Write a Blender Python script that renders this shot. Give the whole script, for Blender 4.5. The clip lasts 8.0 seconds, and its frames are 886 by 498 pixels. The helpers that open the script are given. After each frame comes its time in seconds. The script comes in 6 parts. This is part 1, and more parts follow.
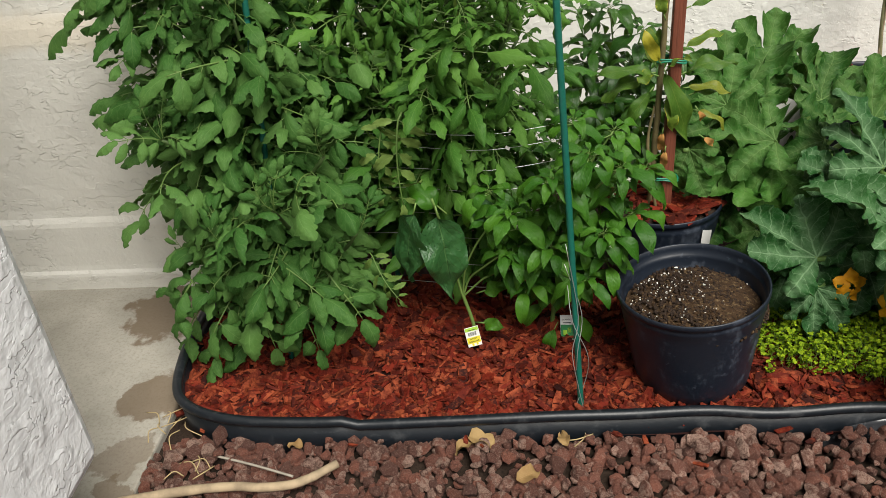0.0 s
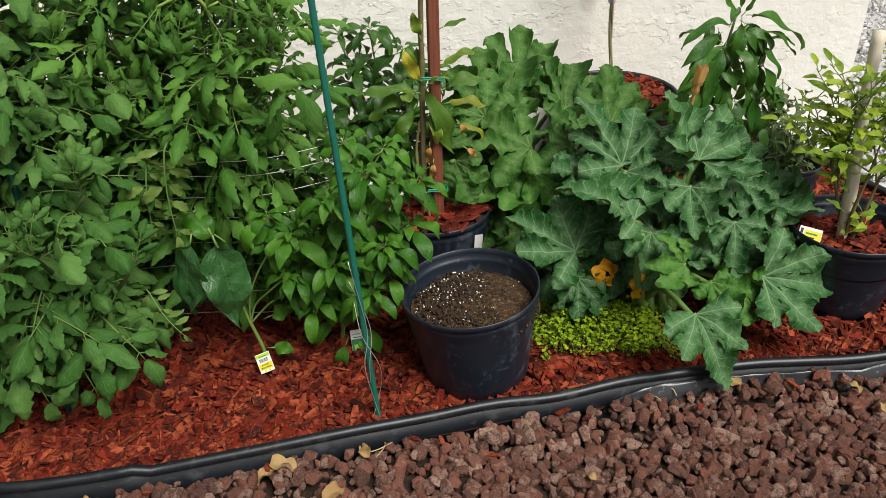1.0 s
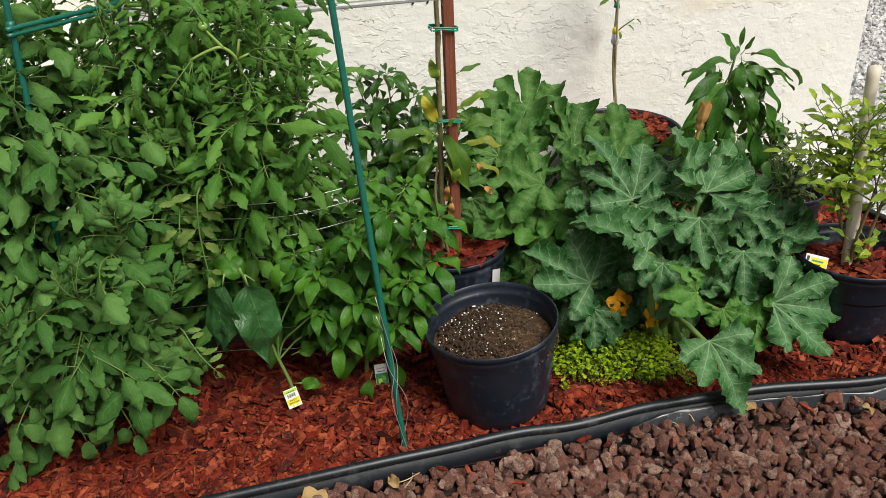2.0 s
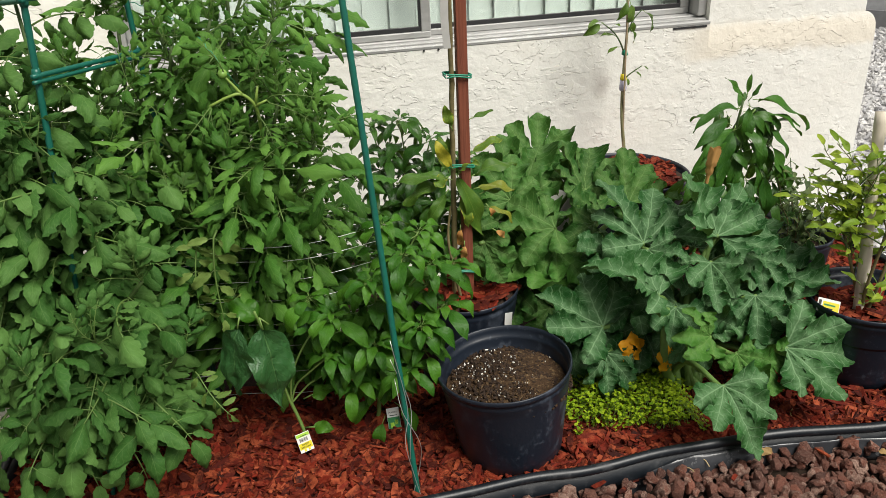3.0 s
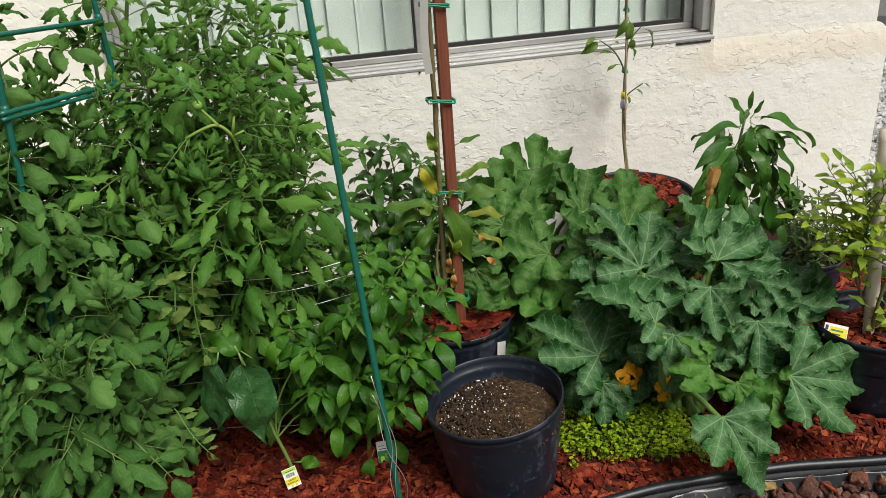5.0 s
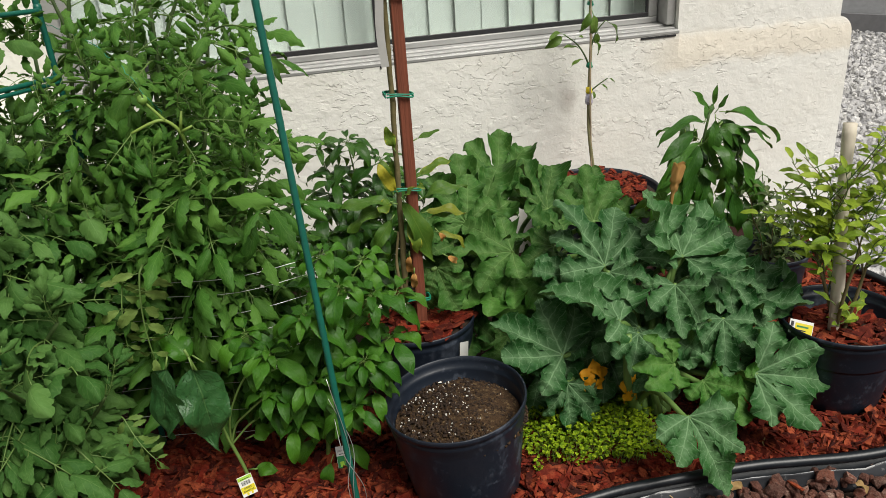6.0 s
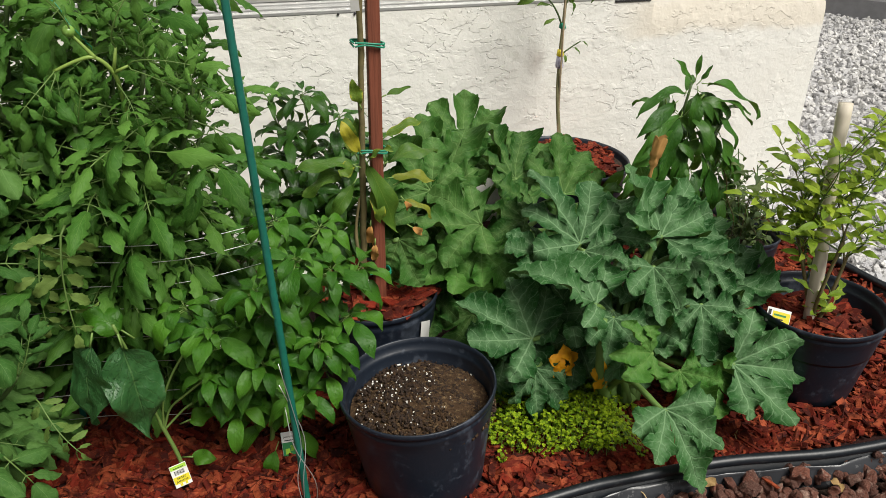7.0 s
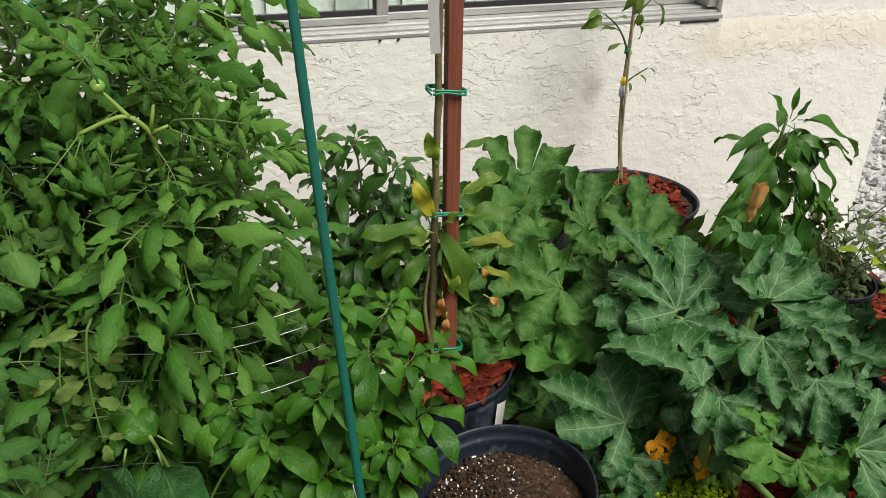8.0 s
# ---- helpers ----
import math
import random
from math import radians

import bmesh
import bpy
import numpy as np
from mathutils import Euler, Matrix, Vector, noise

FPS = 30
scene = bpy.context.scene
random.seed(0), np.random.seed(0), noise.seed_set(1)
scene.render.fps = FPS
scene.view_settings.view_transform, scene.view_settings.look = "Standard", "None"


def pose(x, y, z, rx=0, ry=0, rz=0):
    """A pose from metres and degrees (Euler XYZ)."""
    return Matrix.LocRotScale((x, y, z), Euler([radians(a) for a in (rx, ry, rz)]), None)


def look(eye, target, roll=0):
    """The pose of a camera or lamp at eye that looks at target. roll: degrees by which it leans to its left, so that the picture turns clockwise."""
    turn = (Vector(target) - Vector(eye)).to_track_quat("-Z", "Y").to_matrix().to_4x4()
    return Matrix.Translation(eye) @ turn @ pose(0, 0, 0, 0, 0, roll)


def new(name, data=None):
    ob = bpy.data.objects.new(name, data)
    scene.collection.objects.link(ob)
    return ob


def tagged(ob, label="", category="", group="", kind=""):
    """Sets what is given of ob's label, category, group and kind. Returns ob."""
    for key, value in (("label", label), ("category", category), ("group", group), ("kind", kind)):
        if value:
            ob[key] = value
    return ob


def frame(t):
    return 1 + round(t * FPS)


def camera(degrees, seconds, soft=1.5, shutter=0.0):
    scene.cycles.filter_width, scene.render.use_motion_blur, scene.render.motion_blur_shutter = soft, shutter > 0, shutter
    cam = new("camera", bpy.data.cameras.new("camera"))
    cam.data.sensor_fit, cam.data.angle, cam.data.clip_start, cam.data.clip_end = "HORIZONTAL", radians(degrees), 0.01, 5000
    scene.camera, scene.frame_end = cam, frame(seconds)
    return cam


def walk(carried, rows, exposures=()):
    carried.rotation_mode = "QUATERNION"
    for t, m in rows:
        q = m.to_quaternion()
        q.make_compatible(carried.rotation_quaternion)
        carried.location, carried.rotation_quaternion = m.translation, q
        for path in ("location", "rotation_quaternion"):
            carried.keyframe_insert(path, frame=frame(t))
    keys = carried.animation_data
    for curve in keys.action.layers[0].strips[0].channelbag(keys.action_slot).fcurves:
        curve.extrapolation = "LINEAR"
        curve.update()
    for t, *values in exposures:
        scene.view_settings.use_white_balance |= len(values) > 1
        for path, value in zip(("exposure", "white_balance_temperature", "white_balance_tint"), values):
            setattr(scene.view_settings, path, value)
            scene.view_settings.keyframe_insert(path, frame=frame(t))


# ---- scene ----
cam = camera(57.4, 8.0, soft=0.55)
PATH = [
    (0, (0.134, 0.063, 1.179), (-0.051, 1.755, 0.128), -5.3),
    (0.3, (0.154, 0.047, 1.179), (0.137, 1.74, 0.115), -3.8),
    (0.5, (0.149, 0.056, 1.179), (0.28, 1.743, 0.112), -1.6),
    (1, (0.141, 0.044, 1.201), (0.48, 1.713, 0.152), -1.5),
    (1.5, (0.097, 0.018, 1.211), (0.444, 1.714, 0.21), -3.3),
    (2, (0.085, -0.003, 1.23), (0.438, 1.711, 0.262), -2.7),
    (2.1, (0.097, -0.005, 1.227), (0.439, 1.725, 0.284), -2.9),
    (2.2, (0.084, -0.008, 1.241), (0.442, 1.726, 0.313), -2.7),
    (3.5, (0.061, -0.001, 1.234), (0.406, 1.773, 0.376), -2.2),
    (4, (0.073, 0.009, 1.244), (0.33, 1.801, 0.393), -3.3),
    (4.5, (0.124, 0.023, 1.245), (0.393, 1.817, 0.402), -4.0),
    (6, (0.197, 0.067, 1.221), (0.557, 1.841, 0.372), -3.9),
    (6.5, (0.215, 0.112, 1.189), (0.588, 1.852, 0.277), -3.6),
    (6.8, (0.205, 0.159, 1.183), (0.626, 1.873, 0.243), -1.7),
    (7, (0.161, 0.235, 1.172), (0.677, 1.923, 0.233), 0.8),
    (7.2, (0.129, 0.317, 1.169), (0.645, 2.010, 0.238), 1.2),
    (7.5, (0.061, 0.416, 1.172), (0.589, 2.099, 0.231), 2.1),
    (8, (0.088, 0.526, 1.177), (0.624, 2.209, 0.237), 0.7),
]
walk(cam, [(t, look(eye, target, roll)) for t, eye, target, roll in PATH], exposures=[(0.0, 0.18), (0.5, 0.58), (1.0, 0.21), (1.5, 0.24), (2.0, 0.22), (3.5, 0.17), (4.5, 0.10), (6.0, -0.02), (6.5, 0.05), (7.0, 0.14), (7.5, 0.12), (8.0, 0.09)])

# ---- sky and sun: bright overcast ----
world = bpy.data.worlds.new("overcast_sky")
scene.world = world
world.use_nodes = True
wt = world.node_tree
sky = wt.nodes.new("ShaderNodeTexSky")
sky.sky_type, sky.sun_disc = "NISHITA", False
sky.sun_elevation, sky.sun_rotation = radians(54), radians(150)
sky.air_density, sky.dust_density, sky.ozone_density = 1.0, 4.0, 1.0
grey = wt.nodes.new("ShaderNodeHueSaturation")
grey.inputs["Saturation"].default_value = 0.22
back = wt.nodes["Background"]
back.inputs["Strength"].default_value = 0.046
wt.links.new(sky.outputs[0], grey.inputs["Color"])
wt.links.new(grey.outputs[0], back.inputs["Color"])
sun = new("sun", bpy.data.lights.new("sun", "SUN"))
sun.data.energy, sun.data.angle, sun.data.color = 4.0, radians(32), (1.0, 0.96, 0.88)
sun.matrix_basis = look((2.4, -1.9, 6.0), (0.3, 1.8, 0.0))

rng = random.Random(7)
WORLD = {}


# ---- mesh tools ----
class Geo:
    """Gathers vertices, faces and leaf coordinates, and makes one mesh of them."""

    def __init__(self):
        self.v, self.f, self.uv, self.mi, self.n = [], [], [], [], 0

    def add(self, verts, faces, uv=None, mat=0, m=None):
        verts = np.asarray(verts, float)
        if m is not None:
            a = np.array(m)
            verts = verts @ a[:3, :3].T + a[:3, 3]
        self.v.append(verts)
        self.uv.append(np.zeros((len(verts), 2)) if uv is None else np.asarray(uv, float))
        self.f.extend([tuple(i + self.n for i in q) for q in faces])
        self.mi.extend([mat] * len(faces))
        self.n += len(verts)
        return self

    def mesh(self, name, mats, smooth=True):
        me = bpy.data.meshes.new(name)
        me.from_pydata(np.vstack(self.v).tolist(), [], self.f)
        for one in (mats if isinstance(mats, (list, tuple)) else [mats]):
            me.materials.append(one)
        me.polygons.foreach_set("material_index", self.mi)
        me.polygons.foreach_set("use_smooth", [smooth] * len(self.f))
        uv = np.vstack(self.uv)
        layer = me.uv_layers.new(name="UVMap")
        idx = np.zeros(len(me.loops), int)
        me.loops.foreach_get("vertex_index", idx)
        layer.data.foreach_set("uv", uv[idx].ravel())
        me.update()
        return me


def place(ob, m, parent=None):
    """Puts ob at the world pose m, under parent if there is one."""
    WORLD[ob] = m
    if parent is not None:
        ob.parent = parent
        ob.matrix_parent_inverse = WORLD[parent].inverted()
    ob.matrix_basis = m
    return ob


def thing(name, label, category, at=(0, 0, 0), group="", kind="", data=None):
    ob = new(name, data)
    place(ob, Matrix.Translation(at))
    return tagged(ob, label, category, group, kind)


def part(name, me, parent, label="", m=None, kind=""):
    ob = new(name, me)
    place(ob, Matrix.Identity(4) if m is None else m, parent)
    return tagged(ob, label, kind=kind)


def tube(g, pts, radii, seg=8, mat=0, caps=True):
    pts = [Vector(p) for p in pts]
    n = len(pts)
    if not isinstance(radii, (list, tuple)):
        radii = [radii] * n
    verts, faces, uv = [], [], []
    side = None
    for i, p in enumerate(pts):
        d = (pts[min(i + 1, n - 1)] - pts[max(i - 1, 0)]).normalized()
        if side is None:
            side = d.orthogonal().normalized()
        side = (side - d * side.dot(d)).normalized()
        up = d.cross(side)
        for k in range(seg):
            a = 2 * math.pi * k / seg
            verts.append(p + (side * math.cos(a) + up * math.sin(a)) * radii[i])
            uv.append((i / max(1, n - 1), 0.5))
    for i in range(n - 1):
        for k in range(seg):
            k2 = (k + 1) % seg
            faces.append((i * seg + k, i * seg + k2, (i + 1) * seg + k2, (i + 1) * seg + k))
    if caps:
        faces.append(tuple(range(seg))[::-1])
        faces.append(tuple((n - 1) * seg + k for k in range(seg)))
    return g.add(verts, faces, uv, mat)


def bend(pts, n=8):
    """A smooth line of n steps a span through the points."""
    pts = [Vector(p) for p in pts]
    if len(pts) < 3:
        return [pts[0].lerp(pts[-1], i / n) for i in range(n + 1)]
    ext = [pts[0] * 2 - pts[1]] + pts + [pts[-1] * 2 - pts[-2]]
    out = []
    for i in range(1, len(ext) - 2):
        a, b, c, d = ext[i - 1], ext[i], ext[i + 1], ext[i + 2]
        for k in range(n):
            t = k / n
            out.append(0.5 * (2 * b + (c - a) * t + (2 * a - 5 * b + 4 * c - d) * t * t + (3 * b - a - 3 * c + d) * t ** 3))
    return out + [pts[-1]]


def lathe(g, profile, seg=48, mat=0, wobble=0.0):
    verts, faces = [], []
    for r, z in profile:
        for k in range(seg):
            a = 2 * math.pi * k / seg
            q = r * (1 + wobble * math.sin(2 * a + 1.0))
            verts.append((q * math.cos(a), q * math.sin(a), z))
    for i in range(len(profile) - 1):
        for k in range(seg):
            k2 = (k + 1) % seg
            faces.append((i * seg + k, i * seg + k2, (i + 1) * seg + k2, (i + 1) * seg + k))
    return g.add(verts, faces, mat=mat)


def box(g, x0, x1, y0, y1, z0, z1, mat=0, bevel=0.0, m=None):
    bm = bmesh.new()
    bmesh.ops.create_cube(bm, size=1, matrix=Matrix.Translation(((x0 + x1) / 2, (y0 + y1) / 2, (z0 + z1) / 2)) @ Matrix.Diagonal((x1 - x0, y1 - y0, z1 - z0, 1)))
    if bevel:
        bmesh.ops.bevel(bm, geom=bm.edges[:], offset=bevel, segments=2, affect="EDGES", profile=0.5)
    bm.verts.index_update()
    g.add([v.co[:] for v in bm.verts], [[v.index for v in f.verts] for f in bm.faces], mat=mat, m=m)
    bm.free()
    return g


def prism(g, profile, x0, x1, mat=0, m=None):
    """A closed outline in y and z, drawn out along x."""
    n = len(profile)
    verts = [(x0, y, z) for y, z in profile] + [(x1, y, z) for y, z in profile]
    faces = [(i, i + n, (i + 1) % n + n, (i + 1) % n) for i in range(n)] + [tuple(range(n)), tuple(range(2 * n - 1, n - 1, -1))]
    return g.add(verts, faces, mat=mat, m=m)


def frame_of(at, along, normal):
    """A pose at a place, with y along one way and z as near the normal as can be."""
    y = Vector(along).normalized()
    x = y.cross(Vector(normal)).normalized()
    z = x.cross(y)
    m = Matrix((x, y, z)).transposed().to_4x4()
    m.translation = at
    return m


# ---- materials ----
def material(name, rough=0.6, metal=0.0, spec=0.5):
    m = bpy.data.materials.new(name)
    m.use_nodes = True
    b = m.node_tree.nodes["Principled BSDF"]
    b.inputs["Roughness"].default_value, b.inputs["Metallic"].default_value = rough, metal
    b.inputs["Specular IOR Level"].default_value = spec
    return m, m.node_tree, b


def put(t, socket, value):
    if isinstance(value, bpy.types.NodeSocket):
        t.links.new(value, socket)
    elif isinstance(value, tuple) and len(value) == 3 and socket.type == "RGBA":
        socket.default_value = (*value, 1)
    else:
        socket.default_value = value


def math_of(t, op, a, b=0.0, c=0.0):
    n = t.nodes.new("ShaderNodeMath")
    n.operation = op
    for s, v in zip(n.inputs, (a, b, c)):
        put(t, s, v)
    return n.outputs[0]


def mix_of(t, f, a, b, blend="MIX"):
    n = t.nodes.new("ShaderNodeMix")
    n.data_type, n.blend_type = "RGBA", blend
    put(t, n.inputs[0], f), put(t, n.inputs[6], a), put(t, n.inputs[7], b)
    return n.outputs[2]


def span(t, v, lo, hi, a=0.0, b=1.0, smooth=True):
    n = t.nodes.new("ShaderNodeMapRange")
    n.interpolation_type = "SMOOTHSTEP" if smooth else "LINEAR"
    for i, q in enumerate((v, lo, hi, a, b)):
        put(t, n.inputs[i], q)
    return n.outputs[0]


def noise_of(t, scale, detail=4.0, rough=0.55, stretch=(1, 1, 1), shift=0.0, at="Object", distort=0.0):
    c = t.nodes.new("ShaderNodeTexCoord")
    mp = t.nodes.new("ShaderNodeMapping")
    mp.inputs["Scale"].default_value = stretch
    mp.inputs["Location"].default_value = (shift, shift * 0.7, shift * 0.3)
    t.links.new(c.outputs[at], mp.inputs[0])
    n = t.nodes.new("ShaderNodeTexNoise")
    n.inputs["Scale"].default_value, n.inputs["Detail"].default_value = scale, detail
    n.inputs["Roughness"].default_value, n.inputs["Distortion"].default_value = rough, distort
    t.links.new(mp.outputs[0], n.inputs["Vector"])
    return n.outputs[0]


def cells_of(t, scale, stretch=(1, 1, 1), feature="F1"):
    c = t.nodes.new("ShaderNodeTexCoord")
    mp = t.nodes.new("ShaderNodeMapping")
    mp.inputs["Scale"].default_value = stretch
    t.links.new(c.outputs["Object"], mp.inputs[0])
    n = t.nodes.new("ShaderNodeTexVoronoi")
    n.feature = feature
    n.inputs["Scale"].default_value = scale
    t.links.new(mp.outputs[0], n.inputs["Vector"])
    return n.outputs[0]


def bump_of(t, b, height, dist=0.002, strength=1.0):
    n = t.nodes.new("ShaderNodeBump")
    n.inputs["Strength"].default_value, n.inputs["Distance"].default_value = strength, dist
    put(t, n.inputs["Height"], height)
    t.links.new(n.outputs[0], b.inputs["Normal"])
    return n


def random_of(t):
    return t.nodes.new("ShaderNodeObjectInfo").outputs["Random"]


def island_of(t):
    return t.nodes.new("ShaderNodeNewGeometry").outputs["Random Per Island"]


def leaf_material(name, base, alt, vein, sides=7.0, palmate=False, rough=0.42, edge=None, vein_amt=0.5, quilt=0.0012, through_amt=0.16, island=False, spec=0.28, drops=False):
    m, t, b = material(name, rough, spec=spec)
    grain = (1, 1, 1) if palmate else (1, 0.25, 1)
    c = t.nodes.new("ShaderNodeTexCoord")
    s = t.nodes.new("ShaderNodeSeparateXYZ")
    t.links.new(c.outputs["UV"], s.inputs[0])
    u, v = s.outputs[0], s.outputs[1]
    if palmate:
        ang = math_of(t, "ARCTAN2", u, v)
        k = math_of(t, "ROUND", math_of(t, "DIVIDE", ang, 0.9))
        a = math_of(t, "SUBTRACT", ang, math_of(t, "MULTIPLY", k, 0.9))
        r = math_of(t, "SQRT", math_of(t, "ADD", math_of(t, "MULTIPLY", u, u), math_of(t, "MULTIPLY", v, v)))
        along = math_of(t, "MULTIPLY", r, math_of(t, "COSINE", a))
        off = math_of(t, "ABSOLUTE", math_of(t, "MULTIPLY", r, math_of(t, "SINE", a)))
    else:
        along, off = u, math_of(t, "MULTIPLY", math_of(t, "ABSOLUTE", v), 0.4)
    wob = math_of(t, "MULTIPLY", noise_of(t, 9.0, 2.0, stretch=grain, at="UV"), 0.12)
    width = math_of(t, "MULTIPLY_ADD", along, -0.009, 0.013) if palmate else math_of(t, "MULTIPLY_ADD", along, -0.016, 0.024)
    main = span(t, math_of(t, "DIVIDE", off, width), 0.3, 1.0, 1.0, 0.0)
    saw = math_of(t, "FRACT", math_of(t, "MULTIPLY", math_of(t, "ADD", math_of(t, "MULTIPLY_ADD", off, -0.85, along), wob), sides))
    tri = math_of(t, "MULTIPLY", math_of(t, "ABSOLUTE", math_of(t, "SUBTRACT", saw, 0.5)), 2.0)
    side = span(t, tri, 0.84, 1.0)
    net = span(t, noise_of(t, 26.0 if palmate else 16.0, 3.0, 0.6, stretch=grain, at="UV"), 0.5, 0.75)
    mask = math_of(t, "MAXIMUM", main, math_of(t, "MULTIPLY", side, 0.7 if palmate else 0.55))
    rnd = island_of(t) if island else random_of(t)
    mott = math_of(t, "MULTIPLY_ADD", noise_of(t, 5.0, 3.0, stretch=grain, at="UV", shift=3.0), 0.7, math_of(t, "MULTIPLY_ADD", rnd, 0.7, -0.25))
    col = mix_of(t, span(t, mott, 0.05, 0.9), base, alt)
    if edge:
        rim = span(t, math_of(t, "ADD", math_of(t, "ABSOLUTE", v), math_of(t, "MULTIPLY", noise_of(t, 6.0, 2.0, stretch=grain, at="UV"), 1.7)), 1.55, 1.95)
        col = mix_of(t, math_of(t, "MULTIPLY", rim, span(t, rnd, 0.1, 0.8)), col, edge)
    col = mix_of(t, math_of(t, "MULTIPLY", net, 0.24 if palmate else 0.18), col, vein)
    if palmate:
        frost = math_of(t, "MULTIPLY", span(t, off, 0.13, 0.0), noise_of(t, 7.0, 4.0, 0.7, stretch=grain, at="UV", shift=5.0))
        col = mix_of(t, math_of(t, "MULTIPLY", frost, 0.60), col, vein)
    col = mix_of(t, math_of(t, "MULTIPLY", mask, vein_amt), col, vein)
    put(t, b.inputs["Base Color"], col)
    put(t, b.inputs["Roughness"], math_of(t, "MULTIPLY_ADD", noise_of(t, 12.0, 2.0, stretch=grain, at="UV", shift=7.0), 0.25, rough - 0.1))
    if palmate:
        cell = cells_of(t, 15.0, feature="DISTANCE_TO_EDGE")
        col = mix_of(t, math_of(t, "MULTIPLY", span(t, cell, 0.07, 0.0), 0.12), col, vein)
        put(t, b.inputs["Base Color"], col)
    height = math_of(t, "ADD", math_of(t, "MULTIPLY", mask, -0.25), math_of(t, "MULTIPLY", noise_of(t, 14.0, 3.0, stretch=grain, at="UV", shift=1.0), 0.9))
    if palmate:
        height = math_of(t, "ADD", height, math_of(t, "MULTIPLY", span(t, cell, 0.0, 0.25), 0.10))
    if drops:
        wet = span(t, noise_of(t, 3.0, 2.0, stretch=grain, at="UV", shift=11.0), 0.40, 0.55)
        height = math_of(t, "ADD", height, math_of(t, "MULTIPLY", math_of(t, "MULTIPLY", span(t, cells_of(t, 300.0), 0.34, 0.12), wet), 0.7))
    bump_of(t, b, height, quilt)
    tr = t.nodes.new("ShaderNodeBsdfTranslucent")
    put(t, tr.inputs["Color"], mix_of(t, 0.5, col, (0.25, 0.4, 0.05)))
    mx = t.nodes.new("ShaderNodeMixShader")
    mx.inputs[0].default_value = through_amt
    t.links.new(b.outputs[0], mx.inputs[1]), t.links.new(tr.outputs[0], mx.inputs[2])
    t.links.new(mx.outputs[0], t.nodes["Material Output"].inputs[0])
    return m


def stucco(name, base, tan, size=1.0, depth=0.0042, stain=0.3, band=None, shade_lines=0.07, shade_smudge=None):
    m, t, b = material(name, 0.85, spec=0.25)
    lumps = noise_of(t, 31.0 / size, 4.0, 0.52, (0.75, 0.75, 1.4), distort=0.35)
    where = span(t, noise_of(t, 9.0, 3.0, 0.6, shift=9.0), 0.46, 0.62)
    flat = math_of(t, "MULTIPLY", span(t, lumps, 0.485, 0.512), math_of(t, "MULTIPLY_ADD", where, 0.85, 0.12))
    swell = noise_of(t, 24.0 / size, 3.0, 0.5, shift=12.0)
    grit = noise_of(t, 130.0 / size, 3.0, 0.6)
    line = math_of(t, "MULTIPLY", span(t, lumps, 0.476, 0.484), span(t, lumps, 0.494, 0.487))
    line = math_of(t, "MULTIPLY", line, math_of(t, "MULTIPLY", where, span(t, noise_of(t, 40.0, 2.0, shift=3.0), 0.50, 0.60)))
    col = mix_of(t, math_of(t, "MULTIPLY", span(t, noise_of(t, 2.2, 5.0, 0.65, shift=2.0), 0.45, 0.75), stain), base, tan)
    col = mix_of(t, math_of(t, "MULTIPLY", grit, 0.16), col, tan)
    if band:
        pos = t.nodes.new("ShaderNodeSeparateXYZ")
        t.links.new(t.nodes.new("ShaderNodeTexCoord").outputs["Object"], pos.inputs[0])
        zz = math_of(t, "ADD", pos.outputs[2], math_of(t, "MULTIPLY_ADD", noise_of(t, 9.0, 4.0, 0.6, shift=6.0), 0.07, -0.035))
        rust = math_of(t, "MULTIPLY", math_of(t, "MULTIPLY", span(t, zz, band[0] - 0.03, band[0] + 0.01), span(t, zz, band[1] + 0.02, band[1] - 0.02)), span(t, pos.outputs[0], band[2], band[2] + 0.2))
        col = mix_of(t, math_of(t, "MULTIPLY", rust, 0.42), col, (0.68, 0.57, 0.41))
    # patch beside the graft: its soft shadow and a smear, painted into the colour
    if shade_smudge:
        dx = math_of(t, "MULTIPLY", math_of(t, "SUBTRACT", pos.outputs[0], shade_smudge[0]), 1.6)
        dz = math_of(t, "SUBTRACT", pos.outputs[2], shade_smudge[1])
        far_ = math_of(t, "SQRT", math_of(t, "ADD", math_of(t, "MULTIPLY", dx, dx), math_of(t, "MULTIPLY", dz, dz)))
        far_ = math_of(t, "ADD", far_, math_of(t, "MULTIPLY_ADD", noise_of(t, 22.0, 4.0, 0.6, shift=7.0), 0.08, -0.04))
        col = mix_of(t, math_of(t, "MULTIPLY", span(t, far_, shade_smudge[2], 0.0), 0.5), col, (0.33, 0.28, 0.25))
    specks = span(t, noise_of(t, 60.0, 2.0, 0.5, shift=4.0), 0.70, 0.76)
    col = mix_of(t, math_of(t, "MULTIPLY", specks, 0.12), col, (0.12, 0.10, 0.08))
    # shadow along the trowel ridges' edges, put into the colour
    col = mix_of(t, math_of(t, "MULTIPLY", line, shade_lines), col, (0.30, 0.27, 0.23))
    put(t, b.inputs["Base Color"], col)
    h = math_of(t, "ADD", math_of(t, "MULTIPLY_ADD", flat, 0.42, math_of(t, "MULTIPLY", swell, 0.8)), math_of(t, "MULTIPLY_ADD", line, -0.7 * shade_lines, math_of(t, "MULTIPLY", grit, 0.20)))
    bump_of(t, b, h, depth)
    return m


